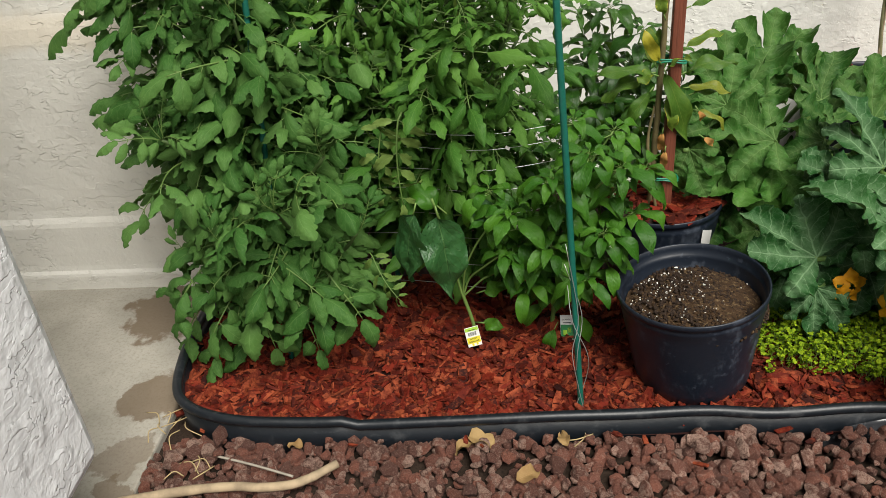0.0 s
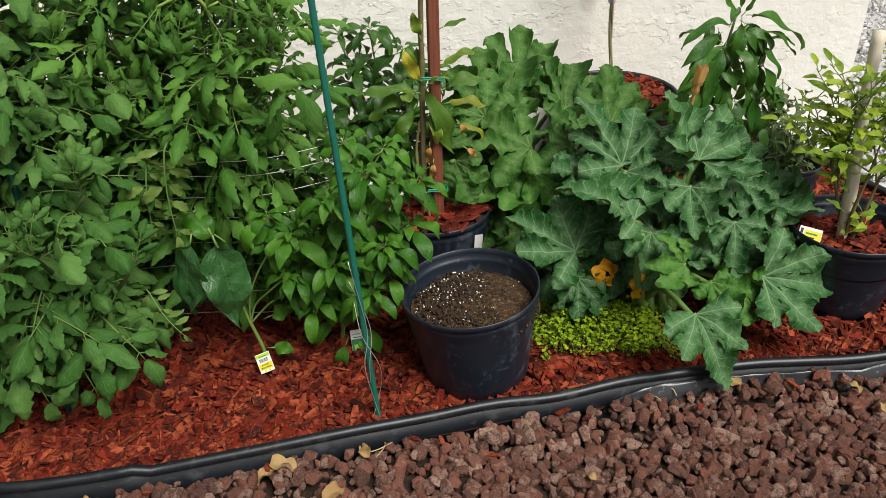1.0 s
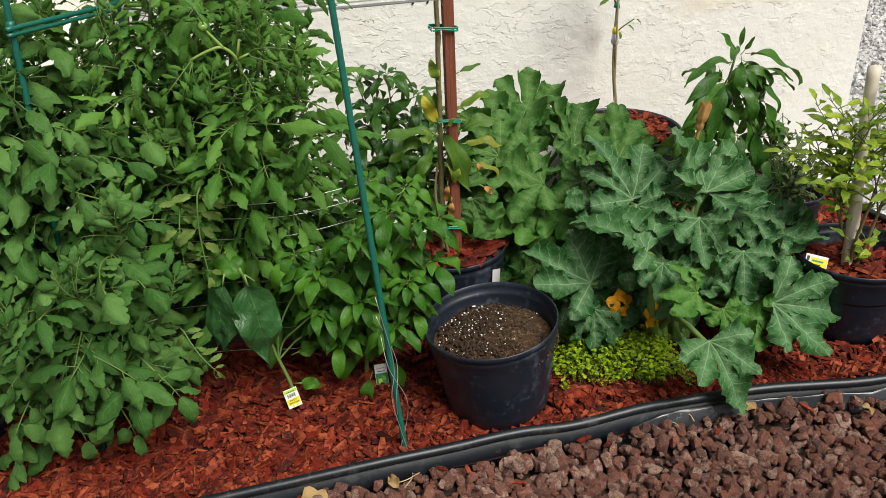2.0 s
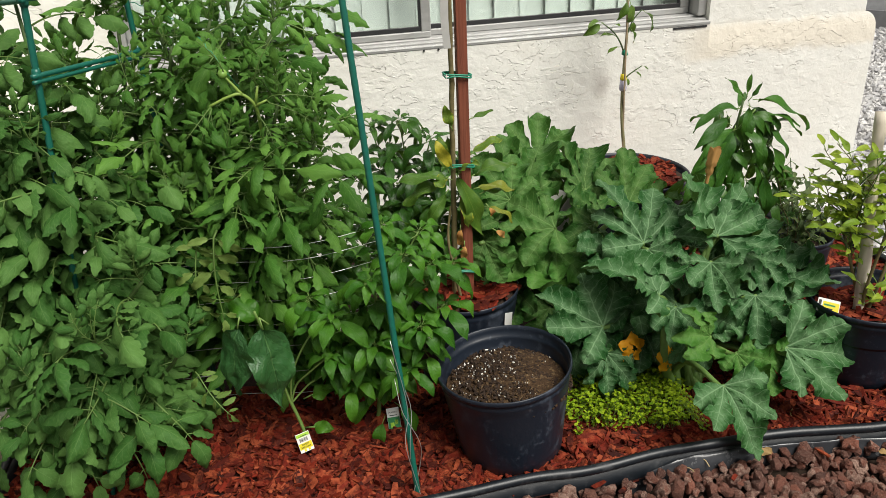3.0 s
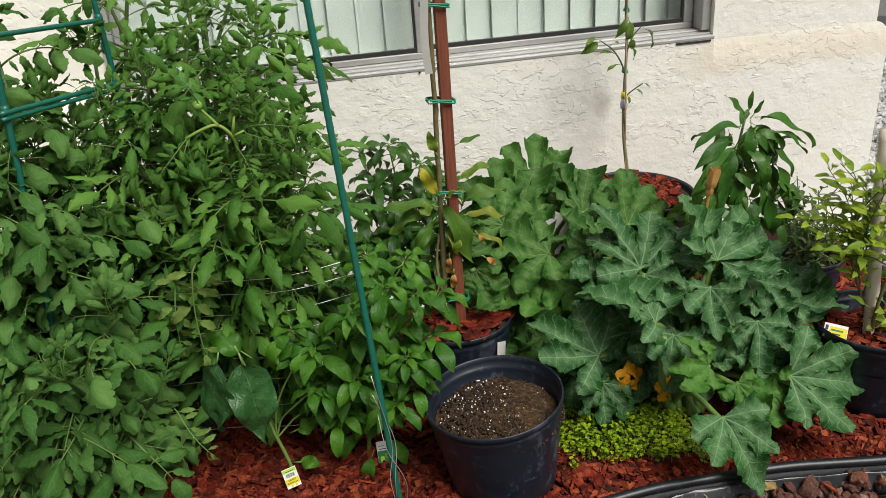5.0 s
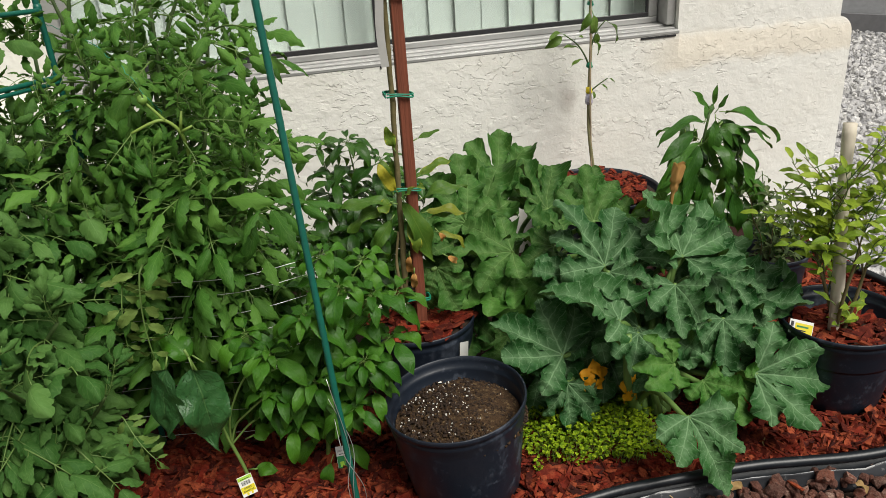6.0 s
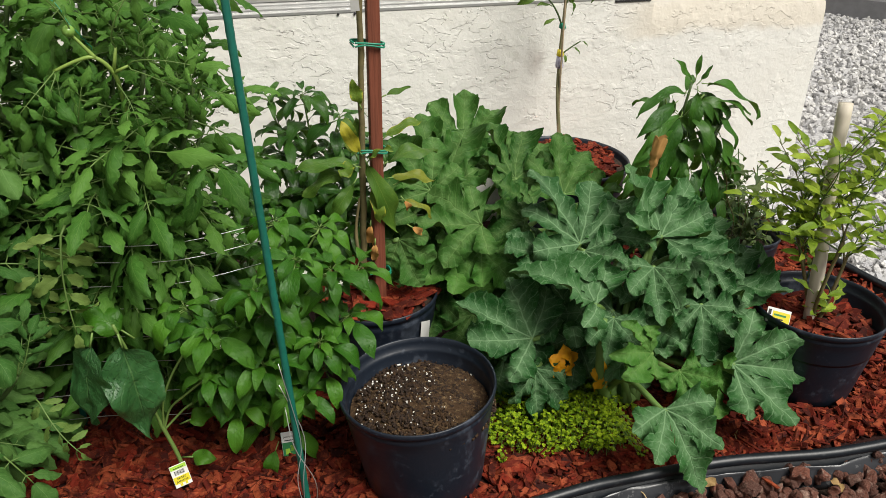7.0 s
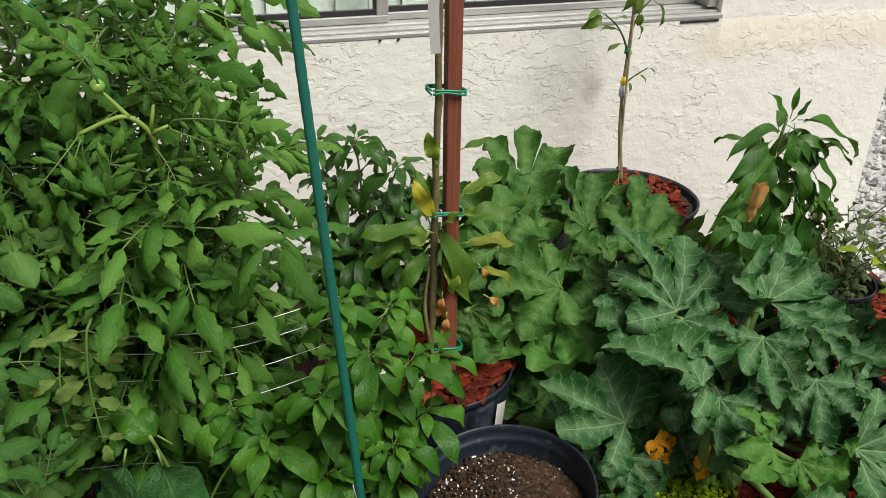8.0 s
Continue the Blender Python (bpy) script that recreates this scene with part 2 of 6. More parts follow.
def speckled(name, a, bcol, scale, rough=0.9, depth=0.003, per="random", third=None, spec=0.3):
    m, t, b = material(name, rough, spec=spec)
    r = {"random": random_of, "island": island_of}[per](t)
    col = mix_of(t, span(t, r, 0.0, 1.0, smooth=False), a, bcol)
    n = noise_of(t, scale, 5.0, 0.7)
    if third:
        col = mix_of(t, span(t, math_of(t, "MULTIPLY_ADD", math_of(t, "FRACT", math_of(t, "MULTIPLY", r, 7.3)), 0.45, n), 0.72, 1.0), col, third)
    if third:
        col = mix_of(t, math_of(t, "MULTIPLY", span(t, noise_of(t, scale * 3, 4.0, 0.75, shift=8.0), 0.50, 0.66), 0.45), col, third)
    col = mix_of(t, math_of(t, "MULTIPLY", span(t, noise_of(t, scale * 4, 3.0, 0.75, shift=2.0), 0.48, 0.66), 0.7), col, tuple(q * 0.3 for q in a))
    put(t, b.inputs["Base Color"], col)
    bump_of(t, b, math_of(t, "ADD", n, noise_of(t, scale * 5, 4.0, 0.7, shift=1.0)), depth)
    return m


def plastic(name, base, dust_sheen, dust_sheen_amt=0.5, rough=0.38):
    m, t, b = material(name, rough, spec=0.5)
    smear = span(t, noise_of(t, 11.0, 6.0, 0.75, (1, 1, 0.7), shift=2.0), 0.54, 0.70)
    spots = span(t, noise_of(t, 55.0, 3.0, 0.6), 0.62, 0.72)
    d = math_of(t, "MULTIPLY", math_of(t, "MAXIMUM", smear, math_of(t, "MULTIPLY", spots, 0.6)), dust_sheen_amt)
    put(t, b.inputs["Base Color"], mix_of(t, d, base, dust_sheen))
    put(t, b.inputs["Roughness"], math_of(t, "MULTIPLY_ADD", d, 0.5, rough))
    bump_of(t, b, noise_of(t, 18.0, 4.0, 0.6), 0.0012)
    return m


def plain(name, base, rough=0.5, metal=0.0, vary=0.25, scale=40.0, depth=0.0006, stretch=(1, 1, 1)):
    m, t, b = material(name, rough, metal)
    n = noise_of(t, scale, 4.0, 0.6, stretch)
    put(t, b.inputs["Base Color"], mix_of(t, math_of(t, "MULTIPLY", span(t, n, 0.3, 0.7), vary), base, tuple(q * 0.5 for q in base)))
    bump_of(t, b, n, depth)
    return m


M_WALL = stucco("cream_stucco", (0.835, 0.832, 0.785), (0.66, 0.59, 0.48), stain=0.22, band=(0.61, 0.70, 1.30), shade_smudge=(1.105, 0.545, 0.075))
M_WALL_WEST = stucco("cream_stucco_wing", (0.83, 0.815, 0.755), (0.66, 0.59, 0.48), stain=0.25, band=(0.665, 0.735, -9.0), shade_lines=0.10)
M_PILLAR = stucco("white_stucco", (0.86, 0.87, 0.88), (0.70, 0.70, 0.69), 1.1, 0.0055, 0.15, shade_lines=0.05)
M_FARWALL = plain("grey_stucco", (0.42, 0.43, 0.45), 0.9, vary=0.2, scale=30, depth=0.004)
M_FARBASE = plain("grey_concrete_base", (0.22, 0.22, 0.23), 0.9, vary=0.3, scale=20, depth=0.003)
M_SOIL = speckled("dark_soil", (0.035, 0.022, 0.014), (0.05, 0.03, 0.02), 40, depth=0.006)
M_LAVA = speckled("lava_rock", (0.29, 0.100, 0.062), (0.125, 0.052, 0.037), 2.4, depth=0.005, third=(0.48, 0.31, 0.24), spec=0.5)
M_LAVA_J = speckled("lava_rock_bed", (0.29, 0.100, 0.062), (0.125, 0.052, 0.037), 110, depth=0.010, per="island", third=(0.48, 0.31, 0.24), spec=0.5)
M_CHIP = speckled("red_mulch", (0.165, 0.0150, 0.0052), (0.024, 0.0045, 0.0032), 25, 0.8, 0.002, third=(0.31, 0.066, 0.026), spec=0.2)
M_CHIP_J = speckled("red_mulch_bed", (0.165, 0.0150, 0.0052), (0.024, 0.0045, 0.0032), 25, 0.8, 0.002, per="island", third=(0.31, 0.066, 0.026), spec=0.2)
M_WHITE_J = speckled("white_gravel", (0.62, 0.61, 0.60), (0.40, 0.40, 0.42), 30, 0.85, 0.003, per="island", third=(0.78, 0.77, 0.75))
# the blue in the pots' scuffs and dust also paints in reflected sky
M_POT = plastic("black_plastic", (0.009, 0.014, 0.024), (0.11, 0.13, 0.17), 0.42, 0.42)
M_EDGE = plastic("black_edging_plastic", (0.007, 0.010, 0.014), (0.12, 0.125, 0.13), 0.25, 0.40)
M_LINER = plastic("grey_plastic_liner", (0.035, 0.037, 0.042), (0.26, 0.26, 0.26), 0.5, 0.22)
M_MIX = speckled("potting_mix", (0.062, 0.034, 0.016), (0.145, 0.085, 0.039), 30, 0.95, 0.006, third=(0.32, 0.22, 0.11))
M_PERLITE = plain("perlite", (0.75, 0.73, 0.68), 0.9)
M_GREENSTAKE = plain("green_plastic_rod", (0.008, 0.12, 0.085), 0.35, vary=0.3, scale=90, depth=0.001)
M_TIE = plain("green_tie_tape", (0.01, 0.24, 0.14), 0.4, vary=0.2)
M_REDWOOD = plain("redwood_stake", (0.21, 0.058, 0.028), 0.75, vary=0.6, scale=60, depth=0.003, stretch=(2.5, 2.5, 0.12))
M_PALEWOOD = plain("pale_wood_pole", (0.64, 0.58, 0.47), 0.7, vary=0.3, scale=30, depth=0.002, stretch=(1, 1, 0.2))
M_STICK = plain("dry_stick", (0.43, 0.33, 0.21), 0.85, vary=0.8, scale=30, depth=0.002)
M_TWIG = plain("grey_twig", (0.36, 0.32, 0.26), 0.8, vary=0.5, scale=60, depth=0.001)
M_STRAW = plain("dry_straw", (0.50, 0.38, 0.19), 0.8, vary=0.4)
M_WIRE = plain("galvanised_wire", (0.62, 0.62, 0.60), 0.35, 0.7)
M_STEM = plain("green_stem", (0.17, 0.28, 0.065), 0.5, vary=0.3)
M_RACHIS = plain("tomato_rachis", (0.12, 0.21, 0.045), 0.55, vary=0.3)
M_TOMSTEM = plain("tomato_stem", (0.075, 0.13, 0.035), 0.6, vary=0.4)
M_FORK = plain("pale_tomato_stem", (0.24, 0.36, 0.07), 0.5, vary=0.3)
M_FRUIT = plain("unripe_tomato", (0.20, 0.36, 0.07), 0.25, vary=0.2, scale=60, depth=0.0002)
M_STEM_DARK = plain("dull_green_stem", (0.07, 0.12, 0.035), 0.6, vary=0.4)
M_BARK = plain("sapling_bark", (0.165, 0.135, 0.055), 0.8, vary=0.5, scale=60, depth=0.002)
M_CITBARK = plain("citrus_bark", (0.24, 0.225, 0.11), 0.75, vary=0.5, scale=60, depth=0.001)
M_SQSTEM = plain("squash_petiole", (0.14, 0.25, 0.06), 0.5, vary=0.3)
M_TOMATO = leaf_material("tomato_leaf", (0.033, 0.102, 0.018), (0.088, 0.188, 0.043), (0.17, 0.29, 0.09), 4.5, rough=0.6, vein_amt=0.4, quilt=0.0015, spec=0.14, through_amt=0.08)
M_TOMTALL = leaf_material("tall_tomato_leaf", (0.036, 0.116, 0.015), (0.100, 0.225, 0.036), (0.17, 0.31, 0.07), 4.5, rough=0.5, vein_amt=0.4, quilt=0.0015, spec=0.16, through_amt=0.10)
M_TOMCURL = leaf_material("pale_curled_tomato_leaf", (0.10, 0.18, 0.032), (0.22, 0.32, 0.08), (0.28, 0.38, 0.13), 4.5, rough=0.5, vein_amt=0.4)
M_PEPPER = leaf_material("pepper_leaf", (0.024, 0.105, 0.006), (0.066, 0.190, 0.013), (0.12, 0.27, 0.035), 7, rough=0.42, vein_amt=0.3, quilt=0.0018, spec=0.32, drops=True)
M_PEPDARK = leaf_material("dark_pepper_leaf", (0.017, 0.072, 0.008), (0.050, 0.140, 0.014), (0.12, 0.23, 0.04), 7, rough=0.33, vein_amt=0.3, spec=0.4)
M_PEPTALL = leaf_material("long_pepper_leaf", (0.020, 0.085, 0.008), (0.052, 0.155, 0.016), (0.12, 0.26, 0.04), 7, rough=0.42, vein_amt=0.3, quilt=0.002, spec=0.3)
M_BIGLEAF = leaf_material("broad_pepper_leaf", (0.029, 0.104, 0.028), (0.048, 0.140, 0.036), (0.11, 0.23, 0.07), 8, rough=0.38, vein_amt=0.5, quilt=0.005, through_amt=0.12, spec=0.4, drops=True)
M_SQUASH = leaf_material("squash_leaf", (0.013, 0.066, 0.014), (0.033, 0.110, 0.027), (0.20, 0.33, 0.17), 8.0, True, 0.55, vein_amt=0.65, quilt=0.0032, through_amt=0.08, spec=0.12)
M_SQYOUNG = leaf_material("young_squash_leaf", (0.030, 0.115, 0.014), (0.062, 0.170, 0.025), (0.16, 0.29, 0.08), 8.0, True, 0.48, vein_amt=0.5, quilt=0.003, through_amt=0.12, spec=0.14)
M_SQREAR = leaf_material("deep_green_squash_leaf", (0.016, 0.068, 0.010), (0.038, 0.114, 0.019), (0.15, 0.25, 0.08), 8.0, True, 0.52, vein_amt=0.55, quilt=0.0032, through_amt=0.08, spec=0.12)
M_AVO = leaf_material("yellowing_mango_leaf", (0.050, 0.125, 0.014), (0.135, 0.215, 0.024), (0.20, 0.27, 0.05), 11, rough=0.45, edge=(0.36, 0.36, 0.04), vein_amt=0.4)
M_AVOYELLOW = leaf_material("yellow_mango_leaf", (0.13, 0.17, 0.02), (0.38, 0.34, 0.03), (0.30, 0.30, 0.05), 11, rough=0.4, vein_amt=0.4)
M_BROWNLEAF = leaf_material("dry_brown_leaf", (0.40, 0.17, 0.042), (0.54, 0.31, 0.10), (0.55, 0.36, 0.14), 7, rough=0.7, vein_amt=0.4)
M_DRYLEAF = leaf_material("dry_tan_leaf", (0.3, 0.18, 0.07), (0.44, 0.3, 0.13), (0.48, 0.35, 0.17), 7, rough=0.7, vein_amt=0.4)
M_POM = leaf_material("yellow_green_leaf", (0.16, 0.275, 0.018), (0.38, 0.49, 0.045), (0.40, 0.47, 0.10), 6, rough=0.4, vein_amt=0.3, through_amt=0.35)
M_CITRUS = leaf_material("citrus_leaf", (0.05, 0.11, 0.015), (0.11, 0.19, 0.03), (0.2, 0.28, 0.06), 8, rough=0.35, vein_amt=0.35, through_amt=0.2)
M_LIME = leaf_material("lime_groundcover_leaf", (0.13, 0.26, 0.006), (0.50, 0.66, 0.022), (0.4, 0.55, 0.06), 4, rough=0.5, vein_amt=0.1, through_amt=0.3, island=True)
M_HERB = leaf_material("dark_herb_leaf", (0.05, 0.085, 0.03), (0.12, 0.16, 0.055), (0.15, 0.2, 0.08), 5, rough=0.5, vein_amt=0.3)
M_PETAL = leaf_material("orange_petal", (0.78, 0.30, 0.01), (0.85, 0.42, 0.015), (0.7, 0.36, 0.02), 5, rough=0.5, vein_amt=0.4, through_amt=0.3)
M_WHITEPETAL = plain("white_petal", (0.8, 0.8, 0.72), 0.5, vary=0.1)
M_ALU = plain("aluminium_frame", (0.46, 0.46, 0.45), 0.42, 0.35, vary=0.4, scale=25, stretch=(0.3, 1, 1))
M_SEAL = plain("black_rubber_seal", (0.02, 0.02, 0.022), 0.6)
M_BLIND = plain("pale_blind_vinyl", (0.40, 0.45, 0.42), 0.55, vary=0.12, scale=4)
M_TAGWHITE = plain("white_tag_plastic", (0.75, 0.75, 0.72), 0.4, vary=0.1)
M_TAGGREY = plain("weathered_strip", (0.46, 0.46, 0.44), 0.5, vary=0.3, scale=20)
M_TAGYELLOW = plain("yellow_tag_print", (0.72, 0.62, 0.03), 0.4, vary=0.1)
M_TAGGREEN = plain("green_tag_print", (0.03, 0.22, 0.07), 0.4, vary=0.1)
M_TAGLIME = plain("lime_tag_print", (0.36, 0.62, 0.06), 0.4, vary=0.1)
M_INK = plain("black_print", (0.02, 0.02, 0.02), 0.5)
M_TAPEYELLOW = plain("yellow_tape", (0.75, 0.60, 0.02), 0.4, vary=0.1)
M_TAPEWHITE = plain("white_purple_tape", (0.55, 0.52, 0.66), 0.4, vary=0.4, scale=90)
mg, tg, bg = material("window_glass", 0.03)
bg.inputs["Transmission Weight"].default_value, bg.inputs["IOR"].default_value = 1.0, 1.45
bg.inputs["Base Color"].default_value = (0.93, 0.96, 0.95, 1)
M_GLASS = mg
mc, tc, bc = material("patio_concrete", 0.8, spec=0.3)
crow = noise_of(tc, 3.0, 6.0, 0.65)
ccol = mix_of(tc, span(tc, crow, 0.3, 0.75), (0.50, 0.47, 0.41), (0.32, 0.30, 0.25))
ccol = mix_of(tc, math_of(tc, "MULTIPLY", span(tc, noise_of(tc, 130.0, 3.0, 0.7), 0.45, 0.7), 0.35), ccol, (0.20, 0.18, 0.15))
cpos = tc.nodes.new("ShaderNodeTexCoord")
for cx, cy, cr, cs in ((-0.70, 1.38, 0.085, 0.75), (-0.76, 1.70, 0.12, 0.8), (-0.69, 1.20, 0.06, 0.5), (-0.66, 1.10, 0.05, 0.6)):
    cv = tc.nodes.new("ShaderNodeVectorMath")
    cv.operation = "DISTANCE"
    tc.links.new(cpos.outputs["Object"], cv.inputs[0])
    cv.inputs[1].default_value = (cx, cy, 0.0)
    cd = math_of(tc, "ADD", cv.outputs["Value"], math_of(tc, "MULTIPLY_ADD", noise_of(tc, 11.0, 5.0, 0.6, shift=cx), 0.22, -0.11))
    ccol = mix_of(tc, math_of(tc, "MULTIPLY", span(tc, cd, cr * 1.06, cr * 0.86), cs), ccol, (0.155, 0.105, 0.06))
put(tc, bc.inputs["Base Color"], ccol)
bump_of(tc, bc, math_of(tc, "ADD", crow, math_of(tc, "MULTIPLY", noise_of(tc, 90.0, 4.0, 0.7), 0.4)), 0.003)
M_SLAB = mc

# ---- ground, slab, walls ----
g = Geo()
g.add([(-400, -400, -0.02), (400, -400, -0.02), (400, 400, -0.02), (-400, 400, -0.02)], [(0, 1, 2, 3)])
thing("ground", "dark bare soil under the gravel and the bed", "ground", kind="structure", data=g.mesh("ground", M_SOIL))
g = box(Geo(), -3.6, -0.625, -2.5, 1.90, -0.10, 0.0, bevel=0.006)
thing("patio_slab", "worn grey concrete slab with brown wet stains", "pavement", kind="structure", data=g.mesh("patio_slab", M_SLAB, False))

WX0, WX1, SILL, WIN1 = -0.66, 2.10, 0.705, 1.475
g = Geo()
# lower wall with its thicker belly and sloping ledge
ledge = [(2.42, -0.1), (2.42, 0.60)] + [(2.42 + 0.010 * (1 - math.cos(radians(9 * k))), 0.60 + 0.0105 * k) for k in range(1, 11)] + [(2.70, SILL), (2.70, -0.1)]
prism(g, ledge, WX0, -0.36)
prism(g, ledge, WIN1, WX1 - 0.05)
# its end, rounded at the top
ends = [(WX1 - 0.05 + 0.05 * math.sin(radians(10 * k)), SILL - 0.05 + 0.05 * math.cos(radians(10 * k))) for k in range(10)]
verts = [(x, y, min(z, top)) for x, top in ends for y, z in ledge]
n = len(ledge)
g.add(verts, [(i * n + k, i * n + (k + 1) % n, (i + 1) * n + (k + 1) % n, (i + 1) * n + k) for i in range(9) for k in range(n)] + [tuple(range(9 * n, 10 * n))])
prism(g, [(2.42, -0.1), (2.42, 0.712), (2.60, 0.712), (2.60, SILL), (2.70, SILL), (2.70, -0.1)], -0.36, WIN1)
box(g, WX0, -0.36, 2.478, 2.70, SILL, 2.75)
box(g, WIN1, WX1 - 0.045, 2.430, 2.70, SILL, 2.75)
box(g, -0.36, WIN1, 2.478, 2.70, 1.85, 2.75)
w = thing("wall_north", "cream stucco house wall with ridged trowelled texture", "wall", kind="structure", data=g.mesh("wall_north", M_WALL, False))
g = box(Geo(), WX1 - 0.25, WX1, 2.70, 6.2, -0.1, 2.75)
thing("wall_east", "cream stucco side wall of the house", "wall", kind="structure", data=g.mesh("wall_east", M_WALL, False))

# the wing of the house that stands forward beside the slab
g = Geo()
prism(g, [(1.818, 0.0), (1.818, 0.040), (1.820, 0.048), (1.826, 0.056), (1.8275, 0.07), (1.8275, 0.188), (1.830, 0.200), (1.837, 0.214), (1.8385, 0.235), (1.8385, 0.64), (1.840, 0.67), (1.846, 0.705), (1.855, 0.735), (1.857, 0.76), (1.857, 2.75), (2.70, 2.75), (2.70, 0.0)], -3.6, WX0)
w = thing("wall_west", "cream stucco wall with stepped base and stained ledge", "wall", kind="structure", data=g.mesh("wall_west", M_WALL_WEST, False))
g = box(Geo(), -1.6, -0.570, 0.30, 0.995, 0.222, 2.75, bevel=0.022)
box(g, -1.6, -0.68, 0.34, 0.93, 0.0, 0.24)
thing("wall_pillar", "white rough stucco pillar with undercut foot", "pillar", kind="structure", data=g.mesh("wall_pillar", M_PILLAR, False))

# neighbour's wall
far = pose(4.47, 4.83, 0, 0, 0, -52)
g = box(Geo(), -4.0, 6.0, 0.0, 0.2, 0.13, 2.6, m=far)
box(g, -4.0, 6.0, -0.02, 0.2, -0.05, 0.13, 1, m=far)
thing("wall_neighbour", "grey stucco wall of the neighbouring house", "wall", kind="structure", data=g.mesh("wall_neighbour", [M_FARWALL, M_FARBASE], False))

# ---- window with blinds ----
win = thing("window_1", "aluminium sliding window with pale vertical blinds behind", "window", (0.57, 2.48, SILL), kind="structure")


def bar(name, x0, x1, y0, y1, z0, z1, mat, parent, bevel=0.003):
    return part(name, box(Geo(), x0, x1, y0, y1, z0, z1, bevel=bevel).mesh(name, mat, False), parent)


bar("window_sill", -0.36, WIN1, 2.424, 2.56, 0.7125, 0.7215, M_ALU, win)
bar("sill_lip", -0.36, WIN1, 2.4185, 2.4235, 0.710, 0.7195, M_ALU, win, 0.0015)
bar("sill_track", -0.36, WIN1 - 0.004, 2.440, 2.469, 0.7218, 0.7265, M_ALU, win, 0.0012)
# black strip on the wall: the shade inside the drip slot, painted
bar("drip_slot", 1.345, WIN1 - 0.012, 2.4165, 2.4195, 0.7025, 0.7088, M_SEAL, win, 0.001)
bar("window_frame", -0.36, WIN1, 2.470, 2.54, SILL + 0.017, SILL + 0.028, M_ALU, win)
bar("window_frame", -0.36, -0.325, 2.468, 2.54, SILL + 0.028, 1.85, M_ALU, win)
bar("window_frame", WIN1 - 0.03, WIN1, 2.450, 2.54, SILL + 0.028, 1.85, M_ALU, win)
bar("window_frame", -0.325, WIN1 - 0.032, 2.470, 2.54, 1.815, 1.85, M_ALU, win)
for nm, x0, x1, y in (("sash", -0.322, 0.565, 2.482), ("sash", 0.535, WIN1 - 0.033, 2.508)):
    s = bar(nm, x0, x1, y, y + 0.02, SILL + 0.029, SILL + 0.048, M_ALU, win)
    for q0, q1, z0, z1 in ((x0, x0 + 0.03, SILL + 0.048, 1.814), (x1 - 0.03, x1, SILL + 0.048, 1.814)):
        bar("stile", q0, q1, y, y + 0.02, z0, z1, M_ALU, s)
    bar("seal", x0 + 0.03, x1 - 0.03, y + 0.004, y + 0.016, SILL + 0.0485, SILL + 0.062, M_SEAL, s, 0.001)
    bar("seal", x1 - 0.037, x1 - 0.0305, y + 0.004, y + 0.016, SILL + 0.0625, 1.80, M_SEAL, s, 0.001)
    p = bar("pane", x0 + 0.0305, x1 - 0.0305, y + 0.008, y + 0.012, SILL + 0.063, 1.80, M_GLASS, s, 0)
    p.visible_shadow = False
bar("latch", 0.10, 0.16, 2.470, 2.481, SILL + 0.045, SILL + 0.066, M_SEAL, win, 0.002)
for x in (0.527, 0.572):
    part("screw", tube(Geo(), [(x, 2.4185, 0.708), (x, 2.4165, 0.708)], 0.0035, 8).mesh("screw", M_SEAL), win)
blind = thing("vertical_blind", "pale green-white vertical blind, closed behind the glass", "blind", (0.57, 2.60, SILL))
g = box(Geo(), -0.045, 0.045, -0.0015, 0.0015, 0.0, 1.16)
slat = g.mesh("slat", M_BLIND, False)
for i in range(23):
    part("slat", slat, blind, m=Matrix.Translation((-0.36 + i * 0.086, 2.60 + 0.004 * (i % 2), SILL + 0.01)) @ pose(0, 0, 0, 0, 0, 9 + rng.uniform(-5, 5)))

# ---- edging of the bed ----
outline = bend([(-0.60, 1.84, 0), (-0.615, 1.62, 0), (-0.612, 1.42, 0), (-0.575, 1.29, 0), (-0.46, 1.225, 0), (-0.25, 1.213, 0), (0.1, 1.222, 0), (0.45, 1.236, 0),
                (0.62, 1.228, 0), (0.85, 1.240, 0), (1.05, 1.228, 0), (1.35, 1.185, 0), (1.70, 1.165, 0), (1.86, 1.25, 0), (1.88, 1.50, 0), (1.865, 1.70, 0), (1.80, 2.02, 0), (1.72, 2.40, 0)], 10)
edging = thing("garden_edging", "black plastic lawn edging with rounded top bead, dusty", "edging", (0.6, 1.23, 0.0))


